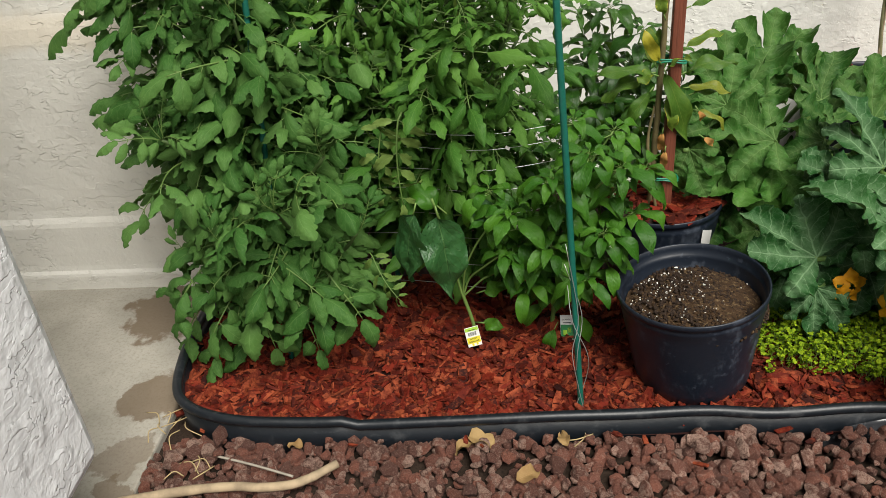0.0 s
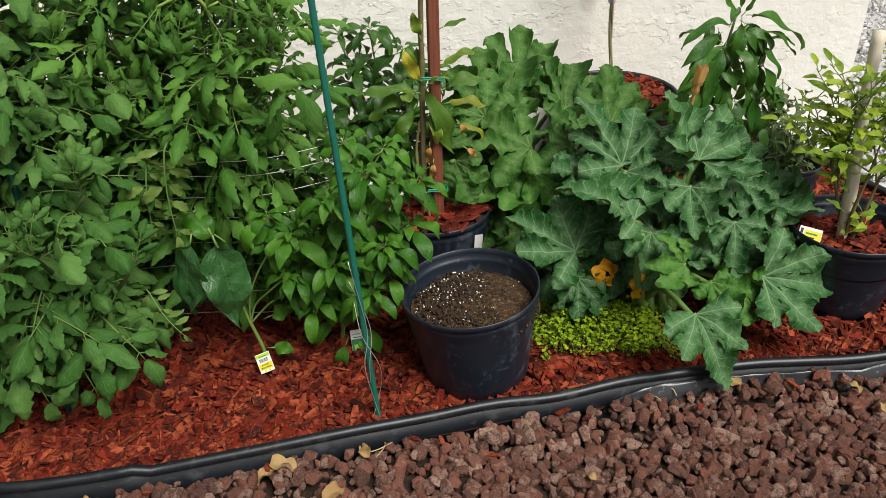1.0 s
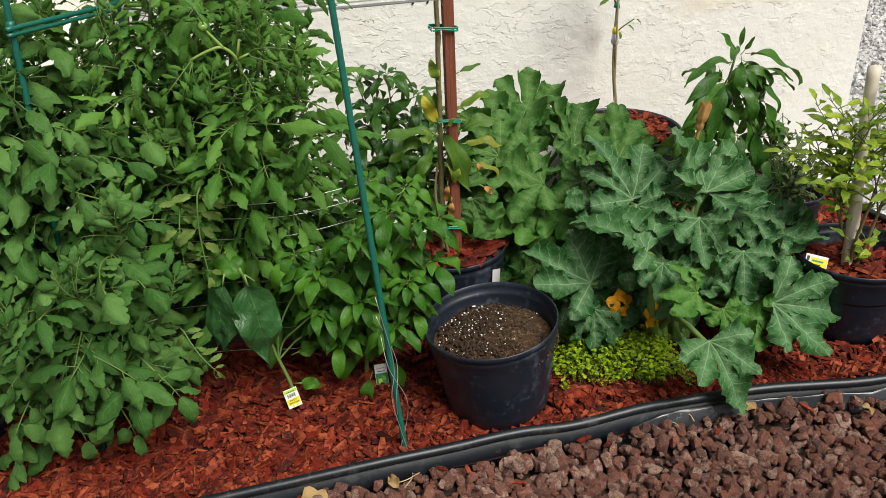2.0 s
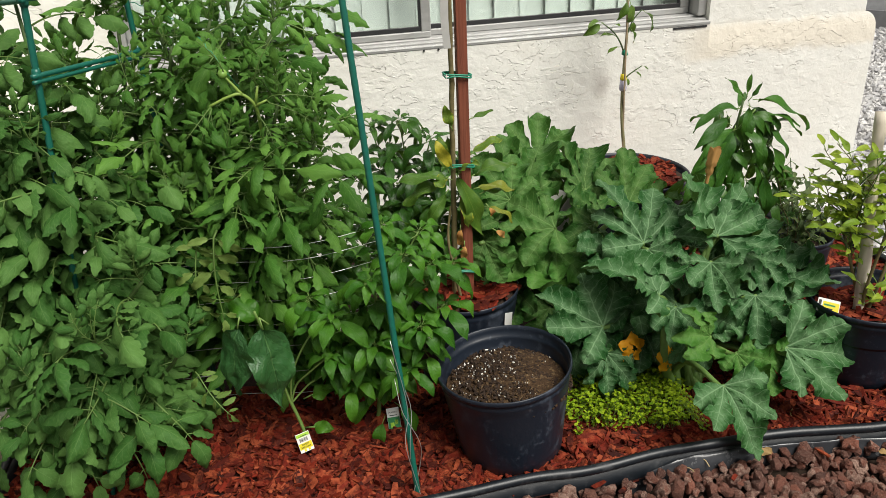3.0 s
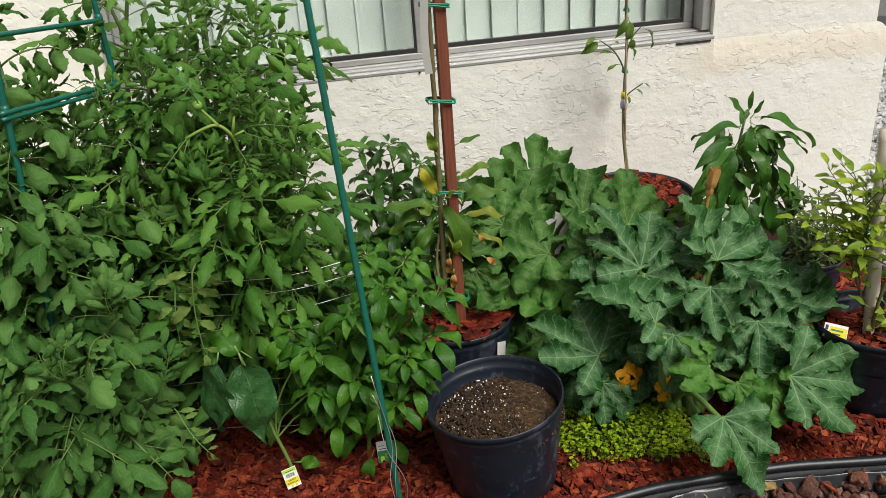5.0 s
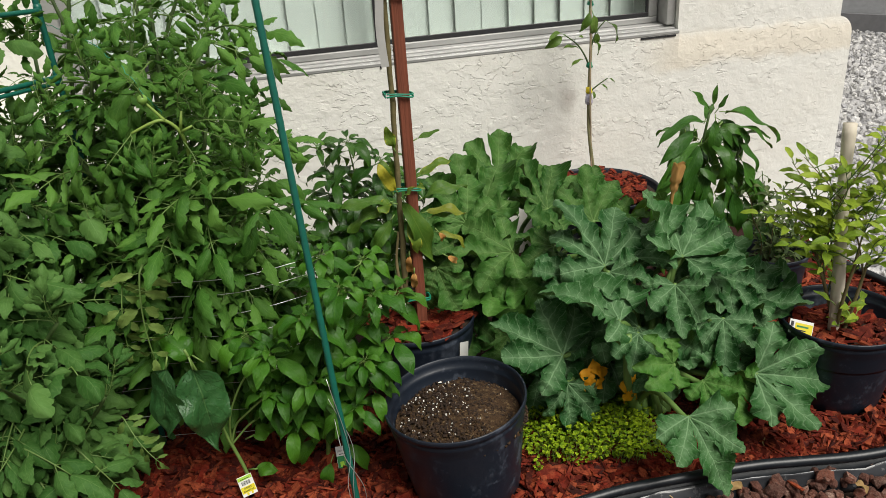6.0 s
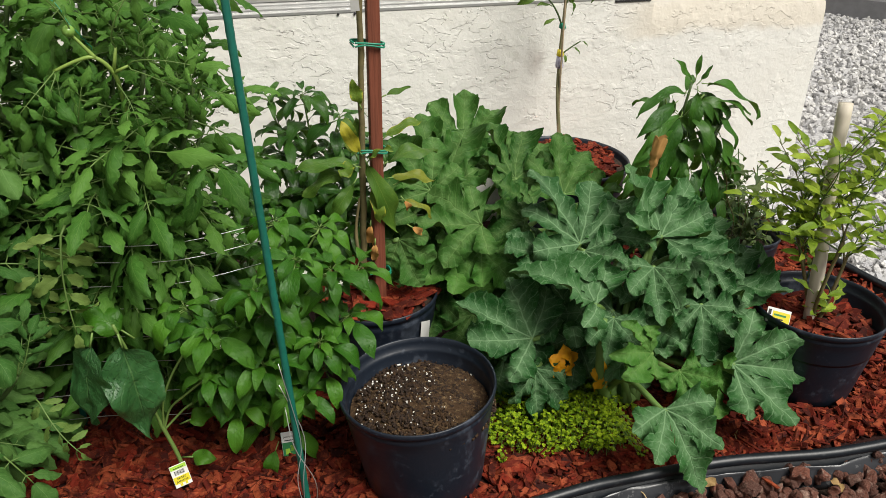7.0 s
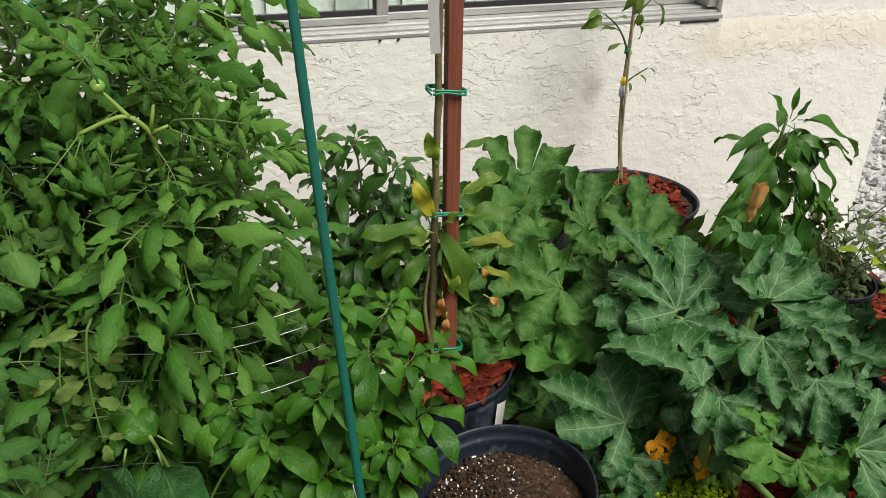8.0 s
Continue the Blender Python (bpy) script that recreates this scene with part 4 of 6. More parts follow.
# ---- tomato plants in the cages ----
tomato_bush = tomato_plant("bushy green tomato plant sprawling over the black edging", (-0.36, 1.60, 0.03),
             [(-0.30, 1.27, 0.50), (-0.42, 1.33, 0.40), (-0.52, 1.38, 0.60), (-0.62, 1.55, 0.74), (-0.50, 1.62, 0.95), (-0.36, 1.45, 0.80), (-0.22, 1.38, 0.55),
              (-0.55, 1.46, 0.28), (-0.28, 1.36, 0.28), (-0.63, 1.60, 0.48), (-0.19, 1.42, 0.36), (-0.40, 1.72, 1.02), (-0.64, 1.70, 0.90), (-0.44, 1.50, 0.66), (-0.30, 1.55, 0.45), (-0.45, 1.62, 0.50), (-0.52, 1.55, 0.84), (-0.60, 1.62, 0.66), (-0.58, 1.60, 0.95), (-0.66, 1.64, 1.02), (-0.54, 1.66, 1.05), (-0.45, 1.58, 0.92), (-0.62, 1.58, 0.82), (-0.34, 1.60, 0.80), (-0.28, 1.62, 0.78)], 11, 0.033)
tomato_tall = tomato_plant("tall green tomato plant climbing a green cage", (-0.02, 1.76, 0.03),
             [(-0.20, 1.62, 0.85), (-0.05, 1.58, 0.72), (0.07, 1.60, 0.80), (0.13, 1.63, 0.72), (0.00, 1.75, 1.05), (0.10, 1.92, 1.02), (-0.18, 1.76, 1.05),
              (-0.10, 1.58, 0.55), (0.05, 1.66, 0.58), (-0.16, 1.58, 0.62), (0.11, 2.05, 0.86), (0.15, 1.74, 0.64), (-0.06, 1.90, 1.14), (-0.08, 1.66, 0.66), (0.02, 1.72, 0.86), (0.145, 1.61, 0.77), (0.135, 1.57, 0.72)], 12, 0.033, leaves=TOMY)
tomato_plant("leafy tomato plant filling the back of the cage", (-0.22, 1.86, 0.03),
             [(-0.30, 1.66, 0.86), (-0.22, 1.70, 0.95), (-0.12, 1.66, 0.92), (-0.04, 1.68, 0.96), (0.08, 1.72, 0.92), (-0.28, 1.62, 0.70), (0.12, 1.84, 0.84), (-0.14, 1.80, 1.10), (-0.36, 1.78, 0.84), (0.06, 1.84, 1.05), (0.02, 1.84, 0.72), (-0.24, 1.74, 0.62), (-0.10, 1.78, 0.50), (-0.35, 1.70, 0.40)], 14, 0.033, leaves=TOMY)

for at, way, s in (((-0.082, 1.53, 0.585), (-0.07, -0.02, -1), 1.0), ((-0.120, 1.55, 0.56), (-0.15, -0.05, -1), 0.8), ((-0.16, 1.41, 0.34), (0.6, -0.4, -0.7), 0.6)):
    part("leaf", rng.choice(TOMC), tomato_tall, "pale curled leaf hanging down", m=frame_of(at, way, (0, -1, 0.2)) @ Matrix.Diagonal((s, s, s, 1)))

for at, way, s in (((-0.50, 1.50, 0.20), (-0.85, -0.35, -0.45), 1.05), ((-0.47, 1.48, 0.16), (-0.5, -0.6, -0.4), 0.9), ((-0.44, 1.45, 0.28), (-0.3, -0.7, -0.6), 0.9), ((-0.40, 1.42, 0.27), (0.1, -0.5, -0.7), 0.95), ((-0.33, 1.40, 0.30), (0.3, -0.5, -0.7), 0.9), ((-0.25, 1.40, 0.32), (0.5, -0.4, -0.6), 0.9), ((-0.46, 1.50, 0.34), (-0.5, -0.6, -0.3), 1.0), ((-0.36, 1.44, 0.36), (-0.1, -0.7, -0.4), 1.0), ((-0.30, 1.44, 0.34), (0.2, -0.7, -0.4), 1.0), ((-0.50, 1.44, 0.30), (-0.7, -0.5, -0.5), 0.9)):
    part("leaf", rng.choice(TOM), tomato_bush, m=frame_of(at, way, (way[0] * 0.5, -0.5, 1.0)) @ Matrix.Diagonal((s, s, s, 1)))

# the thick pale fork with its one unripe fruit
for line, r0, r1 in (([(0.03, 1.68, 0.66), (0.030, 1.63, 0.755), (0.026, 1.600, 0.808), (0.004, 1.590, 0.836), (-0.022, 1.588, 0.834), (-0.060, 1.592, 0.818)], 0.0042, 0.0027), ([(0.004, 1.59, 0.836), (-0.010, 1.588, 0.856), (-0.022, 1.588, 0.872)], 0.0034, 0.0022), ([(0.026, 1.60, 0.808), (0.036, 1.592, 0.85)], 0.0036, 0.0020), ([(0.026, 1.60, 0.808), (0.05, 1.592, 0.82)], 0.0034, 0.0020)):
    pts = bend(line, 5) if len(line) > 2 else [Vector(q) for q in line]
    part("stem", tube(Geo(), pts, [r0 + (r1 - r0) * i / (len(pts) - 1) for i in range(len(pts))], 8).mesh("stem", M_FORK), tomato_tall)
cx, cy, cz = (-0.026, 1.585, 0.880)
prof_f = [(0.0004, -0.0125), (0.006, -0.0115), (0.0110, -0.006), (0.0128, 0.0), (0.0115, 0.006), (0.007, 0.0105), (0.0022, 0.0112), (0.0004, 0.010)]
part("fruit", lathe(Geo(), prof_f, 20).mesh("fruit", M_FRUIT), tomato_tall, "small unripe green tomato", m=Matrix.Translation((cx, cy, cz)) @ pose(0, 0, 0, 25, 20, 0) @ Matrix.Diagonal((0.75, 0.75, 0.75, 1)))
for at, way, s in (((-0.060, 1.592, 0.818), (-0.3, -0.4, -0.8), 0.5), ((-0.058, 1.592, 0.82), (-0.6, -0.6, -0.5), 0.55), ((-0.022, 1.588, 0.87), (-0.4, -0.4, 0.8), 0.6), ((0.036, 1.592, 0.85), (0.3, -0.3, 0.9), 0.7), ((0.05, 1.592, 0.82), (1, -0.4, 0.2), 0.6), ((0.028, 1.60, 0.79), (0.3, -0.5, -0.8), 0.5), ((0.05, 1.592, 0.82), (0.8, -0.4, -0.5), 0.6)):
    part("leaf", rng.choice(TOMY), tomato_tall, m=frame_of(at, way, (0, -0.8, 0.7)) @ Matrix.Diagonal((s, s, s, 1)))

# ---- peppers in the bed ----
PEP = pepper_leaves(M_PEPPER, 3, 0.072, 9, 0.225, (0.8, 1.9))
PEPD = pepper_leaves(M_PEPDARK, 4, 0.084, 6, 0.19, (0.8, 1.6))
PEPR = pepper_leaves(M_PEPDARK, 5, 0.135, 6, 0.17, (0.9, 1.7))
pepper_plant("pepper_plant", "bushy bright green pepper plant with tiny white flowers", (0.20, 1.535, 0.03),
             [(0.12, 1.44, 0.40), (0.20, 1.40, 0.49), (0.27, 1.42, 0.53), (0.33, 1.44, 0.49), (0.38, 1.47, 0.47), (0.30, 1.42, 0.36), (0.20, 1.42, 0.33), (0.36, 1.46, 0.38),
              (0.12, 1.45, 0.30), (0.27, 1.43, 0.25), (0.15, 1.46, 0.22), (0.25, 1.55, 0.54), (0.33, 1.56, 0.51), (0.08, 1.50, 0.42), (0.31, 1.45, 0.28)], PEP, 5, 11, 0.017, flowers=6, group="peppers in the bed", low=[((0.215, 1.49, 0.095), (-0.35, -0.5, -0.6)), ((0.24, 1.50, 0.12), (0.5, -0.4, -0.5)), ((0.20, 1.50, 0.14), (-0.7, -0.3, -0.3))])
pepper_plant("pepper_plant", "dark green glossy pepper plant by the house wall", (0.36, 1.97, 0.03),
             [(0.29, 1.95, 0.64), (0.36, 1.92, 0.65), (0.43, 1.88, 0.61), (0.32, 1.90, 0.57), (0.40, 1.87, 0.54), (0.46, 1.92, 0.54), (0.24, 1.92, 0.52), (0.35, 1.84, 0.46),
              (0.28, 1.86, 0.43), (0.20, 1.86, 0.44), (0.30, 1.80, 0.40), (0.38, 1.79, 0.37), (0.43, 1.84, 0.45), (0.25, 1.80, 0.33), (0.34, 1.77, 0.30), (0.30, 1.92, 0.52), (0.40, 1.92, 0.50), (0.50, 1.86, 0.46), (0.47, 1.82, 0.38), (0.52, 1.88, 0.36), (0.44, 1.86, 0.34), (0.50, 1.90, 0.54), (0.46, 1.84, 0.28)], PEPD, 6, 11, 0.022, group="peppers in the bed")
pepper_plant("pepper_plant", "young dark leafy plant in the shade of the tomatoes", (0.08, 1.70, 0.03),
             [(0.10, 1.62, 0.38), (0.16, 1.63, 0.30), (0.06, 1.64, 0.46), (0.18, 1.66, 0.46), (0.12, 1.60, 0.20), (0.20, 1.74, 0.50), (0.13, 1.80, 0.46), (0.22, 1.82, 0.48), (0.06, 1.80, 0.50), (0.17, 1.77, 0.38), (0.08, 1.77, 0.36), (0.25, 1.77, 0.42), (0.02, 1.74, 0.42), (0.14, 1.72, 0.30)], PEPD, 8, 7, 0.034, (0.55, 0.95), group="peppers in the bed")
tall = thing("pepper_plant", "tall pepper plant with long drooping leaves", "pepper plant", (1.24, 1.90, 0.03), "peppers in the bed")
part("stem", tube(Geo(), bend([(1.24, 1.90, 0.03), (1.235, 1.89, 0.30), (1.25, 1.875, 0.46), (1.274, 1.87, 0.622)], 6), [0.007 - 0.004 * i / 18 for i in range(19)], 8).mesh("stem", M_STEM_DARK), tall)
for tip in ((1.19, 1.84, 0.60), (1.30, 1.85, 0.60), (1.33, 1.84, 0.50), (1.15, 1.83, 0.50)):
    line = grown((1.24, 1.885, 0.42), tip, 0.3, 0.01, 3)
    part("stem", tube(Geo(), line, [0.0035 - 0.0015 * i / len(line) for i in range(len(line))], 6).mesh("stem", M_STEM), tall)
LONG_LEAVES = [
    ((1.250, 1.87, 0.670), (-0.65, -0.1, 0.75), (0.3, -0.8, 0.6), 0.085, 0.19, 0.3), ((1.256, 1.87, 0.675), (0.10, 0.0, 1.0), (-0.6, -0.9, 0.1), 0.058, 0.18, 0.2), ((1.262, 1.87, 0.668), (0.35, -0.2, 0.7), (-0.2, -1, 0.3), 0.045, 0.22, 0.3),
    ((1.272, 1.865, 0.672), (0.84, -0.1, -0.22), (0.1, -0.7, 0.8), 0.205, 0.17, 0.8), ((1.275, 1.86, 0.585), (0.90, -0.15, 0.35), (0.1, -0.7, 0.8), 0.145, 0.15, 1.1), ((1.252, 1.85, 0.672), (-0.10, -0.25, -0.95), (-0.1, -1, 0.25), 0.105, 0.23, 0.3),
    ((1.240, 1.86, 0.650), (-0.80, -0.2, 0.15), (-0.2, -0.6, 0.9), 0.165, 0.14, 1.5), ((1.225, 1.85, 0.600), (-0.70, -0.3, -0.10), (-0.3, -0.7, 0.8), 0.150, 0.14, 1.2), ((1.238, 1.84, 0.565), (-0.25, -0.2, -0.95), (-0.2, -1, 0.2), 0.150, 0.17, 0.4),
    ((1.262, 1.85, 0.572), (0.40, -0.3, -0.75), (0.1, -1, 0.3), 0.100, 0.18, 0.5), ((1.205, 1.84, 0.590), (-0.6, -0.3, -0.3), (-0.2, -0.8, 0.6), 0.120, 0.17, 1.0), ((1.300, 1.85, 0.600), (0.5, -0.3, -0.4), (0.1, -0.9, 0.5), 0.110, 0.17, 0.9),
    ((1.310, 1.85, 0.530), (0.55, -0.3, -0.5), (0.1, -0.9, 0.5), 0.115, 0.18, 0.8), ((1.285, 1.84, 0.520), (0.10, -0.2, -0.95), (0.1, -1, 0.2), 0.120, 0.18, 0.4), ((1.220, 1.83, 0.500), (0.05, -0.2, -0.95), (-0.2, -1, 0.2), 0.120, 0.18, 0.4),
    ((1.180, 1.83, 0.520), (-0.55, -0.2, -0.6), (-0.3, -0.9, 0.4), 0.130, 0.17, 0.7), ((1.255, 1.83, 0.470), (0.2, -0.2, -0.9), (0.2, -1, 0.2), 0.110, 0.18, 0.5), ((1.330, 1.84, 0.490), (0.75, -0.2, -0.3), (0.1, -0.8, 0.6), 0.100, 0.18, 0.9),
    ((1.205, 1.85, 0.640), (-0.75, -0.3, -0.35), (-0.3, -0.8, 0.6), 0.135, 0.19, 0.7), ((1.180, 1.84, 0.600), (-0.65, -0.3, -0.55), (-0.3, -0.9, 0.5), 0.140, 0.18, 0.6), ((1.165, 1.84, 0.550), (-0.65, -0.2, -0.60), (-0.3, -0.9, 0.5), 0.130, 0.19, 0.6),
    ((1.215, 1.84, 0.615), (-0.45, -0.3, -0.75), (-0.2, -1, 0.4), 0.130, 0.21, 0.5), ((1.195, 1.83, 0.560), (-0.30, -0.2, -0.85), (-0.2, -1, 0.3), 0.125, 0.21, 0.5), ((1.270, 1.84, 0.610), (0.15, -0.3, -0.85), (0.1, -1, 0.3), 0.120, 0.22, 0.5), ((1.295, 1.85, 0.640), (0.70, -0.2, -0.25), (0.1, -0.9, 0.6), 0.130, 0.17, 0.8),
    ((1.320, 1.84, 0.560), (0.35, -0.3, -0.8), (0.1, -1, 0.3), 0.125, 0.20, 0.5), ((1.300, 1.83, 0.480), (0.2, -0.2, -0.9), (0.1, -1, 0.2), 0.130, 0.20, 0.4), ((1.345, 1.84, 0.500), (0.5, -0.2, -0.7), (0.2, -1, 0.3), 0.110, 0.20, 0.6),
    ((1.240, 1.88, 0.640), (0.45, 0.5, 0.3), (0.1, -0.5, 0.9), 0.110, 0.17, 1.0), ((1.230, 1.88, 0.600), (-0.5, 0.6, 0.2), (-0.1, -0.5, 0.9), 0.120, 0.17, 1.0), ((1.150, 1.83, 0.490), (-0.7, -0.2, -0.4), (-0.2, -0.8, 0.6), 0.120, 0.17, 0.9), ((1.345, 1.85, 0.450), (0.3, -0.3, -0.8), (0.1, -0.9, 0.4), 0.100, 0.18, 0.6)]
for k, (at, way, nrm, ll, ww, dr) in enumerate(LONG_LEAVES):
    nrm = (nrm[0], -0.3, 1.0) if dr > 0.75 else nrm
    at, ll = Vector(at) + Vector((0.026, 0, -0.05)), ll * 0.95
    g = Geo().add(*blade(ll, ll * ww * 0.80, 14, 2, 0.80, 1.15, 0.38, dr * 0.85, 0.30, k * 1.7, 0, 4, 0.15, 0.6 * math.sin(k * 2.1)), m=Matrix.Translation((0, 0.016, 0.003)))
    tube(g, [(0, 0, 0), (0, 0.010, 0.003), (0, 0.018, 0.003)], 0.0012, 5, 1)
    part("leaf", g.mesh("pepper_leaf", [M_PEPTALL, M_STEM]), tall, m=frame_of(at, way, nrm))
for k in range(100):
    z = rng.uniform(0.26, 0.60)
    p = Vector((1.262 + rng.uniform(-0.13, 0.18) * (0.72 - z) * 3.0, rng.uniform(1.83, 1.93), z))
    s = rng.uniform(0.55, 0.92)
    part("leaf", rng.choice(PEPR), tall, m=frame_of(p, (rng.uniform(-0.8, 0.8), rng.uniform(-0.8, 0.1), rng.uniform(-0.9, 0.1)), (0, -0.8, 0.6)) @ Matrix.Diagonal((s, s, s, 1)))

# the seedling with two broad leaves
BASE2 = (0.035, 1.483, 0.03)
sp = thing("pepper_plant", "young pepper plant with two broad drooping wet leaves", "pepper plant", BASE2, "peppers in the bed")
part("stem", tube(Geo(), bend([BASE2, (0.030, 1.487, 0.10), (0.006, 1.490, 0.20), (-0.014, 1.488, 0.32), (-0.032, 1.460, 0.428)], 6), [0.0040] * 12 + [0.0028] * 13, 8).mesh("stem", M_STEM), sp)
for i, (at, way, nrm, ll, ww, dr) in enumerate((((-0.060, 1.432, 0.436), (-0.26, -0.1, -1), (-0.75, -1, 0.40), 0.172, 0.27, 0.45), ((-0.022, 1.424, 0.432), (0.12, -0.1, -1), (0.30, -1, 0.45), 0.205, 0.245, 0.40),
                                               ((0.005, 1.51, 0.36), (0.9, -0.2, 0.2), (0.1, -0.7, 0.8), 0.10, 0.28, 0.9), ((0.04, 1.50, 0.17), (0.9, -0.3, 0.5), (0, -0.6, 0.8), 0.055, 0.34, 0.8), ((0.035, 1.49, 0.10), (0.6, -0.4, 0.2), (0, -0.6, 0.8), 0.05, 0.34, 0.8),
                                               ((-0.01, 1.51, 0.365), (-0.6, 0.2, 0.5), (0, -0.6, 0.8), 0.09, 0.3, 0.8))):
    g = Geo().add(*blade(ll, ll * ww, 22, 5, 0.62, 1.0, 0.24, dr, 0.26, i * 2.0, 0.04, 7, 0.28, 0.22 * (i == 1) - 0.2 * (i == 0)), m=Matrix.Translation((0, 0.025, 0)))
    g.v[0] = g.v[0] + np.array([(0, 0, 0.055 * ll * noise.noise(Vector((q[0] * 45, q[1] * 32, i)))) for q in g.v[0]])
    tube(g, [(0, 0, 0), (0, 0.026, 0.002)], 0.0018, 5, 1)
    part("leaf", g.mesh("broad_leaf", [M_BIGLEAF if i < 3 else M_PEPPER, M_STEM]), sp, m=frame_of(at, way, nrm))
for tip in ((0.10, 1.45, 0.30), (0.08, 1.47, 0.36), (0.11, 1.49, 0.24)):
    line = grown((0.012, 1.49, 0.17), tip, 0.2, 0.01, 3)
    part("stem", tube(Geo(), line, 0.0022, 6).mesh("stem", M_STEM), sp)
    for j in range(7):
        az = j * 2.4
        s = 1.0 - 0.09 * j
        part("leaf", rng.choice(PEP), sp, m=frame_of(tip, (math.cos(az), math.sin(az) - 0.3, -0.3 + 0.15 * j), (0, -0.3, 1)) @ Matrix.Diagonal((s, s, s, 1)))

# ---- squash ----
FRONT = [
    (0.929, 1.279, 0.182, 0.946, 1.163, 0.098, 1.041, 1.320, 0.211), (1.128, 1.358, 0.194, 1.299, 1.312, 0.151, 1.253, 1.388, 0.235),
    (0.929, 1.353, 0.262, 0.850, 1.338, 0.290, 1.010, 1.395, 0.280), (0.740, 1.497, 0.236, 0.616, 1.552, 0.318, 0.654, 1.459, 0.221),
    (0.852, 1.453, 0.324, 0.746, 1.504, 0.415, 0.759, 1.388, 0.368), (1.007, 1.507, 0.357, 0.965, 1.418, 0.300, 1.089, 1.464, 0.354),
    (1.051, 1.564, 0.394, 1.045, 1.690, 0.505, 1.190, 1.650, 0.395), (0.875, 1.589, 0.389, 0.825, 1.690, 0.511, 0.764, 1.613, 0.444),
    (1.198, 1.535, 0.284, 1.345, 1.543, 0.258, 1.246, 1.452, 0.245), (0.945, 1.585, 0.400, 1.009, 1.680, 0.475, 0.912, 1.690, 0.455),
    (1.099, 1.454, 0.282, 1.062, 1.362, 0.250, 1.190, 1.445, 0.285), (1.062, 1.570, 0.388, 1.205, 1.560, 0.362, 1.130, 1.490, 0.340),
    (1.000, 1.352, 0.205, 1.030, 1.290, 0.170, 1.060, 1.345, 0.215), (1.085, 1.360, 0.180, 1.120, 1.300, 0.120, 1.150, 1.350, 0.170),
    (0.790, 1.600, 0.375, 0.700, 1.590, 0.400, 0.760, 1.540, 0.345), (0.880, 1.575, 0.378, 0.905, 1.480, 0.340, 0.955, 1.530, 0.375)]
UNDER = [
    (0.80, 1.66, 0.15, 0.70, 1.62, 0.12), (0.95, 1.68, 0.20, 0.86, 1.62, 0.16), (1.05, 1.62, 0.18, 1.14, 1.56, 0.15), (0.88, 1.72, 0.22, 0.80, 1.80, 0.24), (1.00, 1.75, 0.26, 1.08, 1.80, 0.30), (1.12, 1.70, 0.24, 1.22, 1.68, 0.26), (0.92, 1.56, 0.14, 0.98, 1.46, 0.10), (0.86, 1.52, 0.18, 0.76, 1.50, 0.14), (1.00, 1.62, 0.22, 0.92, 1.56, 0.20), (1.10, 1.60, 0.14, 1.22, 1.56, 0.12),
    (1.16, 1.56, 0.32, 1.20, 1.46, 0.30), (1.12, 1.58, 0.34, 1.28, 1.58, 0.32), (1.02, 1.44, 0.25, 1.10, 1.40, 0.22), (1.14, 1.45, 0.22, 1.22, 1.44, 0.20), (1.24, 1.58, 0.27, 1.36, 1.60, 0.29), (0.90, 1.46, 0.28, 0.86, 1.38, 0.24), (1.20, 1.48, 0.24, 1.30, 1.44, 0.20), (1.06, 1.42, 0.21, 1.16, 1.38, 0.16),
    (0.92, 1.50, 0.27, 0.80, 1.46, 0.22), (0.98, 1.52, 0.24, 0.96, 1.40, 0.17), (0.84, 1.54, 0.26, 0.72, 1.56, 0.24), (0.80, 1.58, 0.24, 0.74, 1.48, 0.18), (1.06, 1.52, 0.24, 1.12, 1.42, 0.19),
    (1.12, 1.55, 0.24, 1.25, 1.53, 0.20), (0.96, 1.62, 0.33, 0.88, 1.73, 0.36), (1.05, 1.66, 0.32, 1.12, 1.76, 0.36), (0.86, 1.66, 0.30, 0.76, 1.68, 0.33), (0.90, 1.62, 0.22, 0.80, 1.64, 0.16),
    (0.73, 1.55, 0.20, 0.62, 1.55, 0.16), (1.02, 1.58, 0.29, 1.00, 1.47, 0.26), (0.74, 1.47, 0.18, 0.73, 1.43, 0.08), (0.72, 1.58, 0.16, 0.66, 1.50, 0.10), (1.20, 1.60, 0.30, 1.29, 1.66, 0.34), (1.16, 1.62, 0.24, 1.30, 1.62, 0.22), (0.97, 1.44, 0.22, 0.88, 1.40, 0.20)]
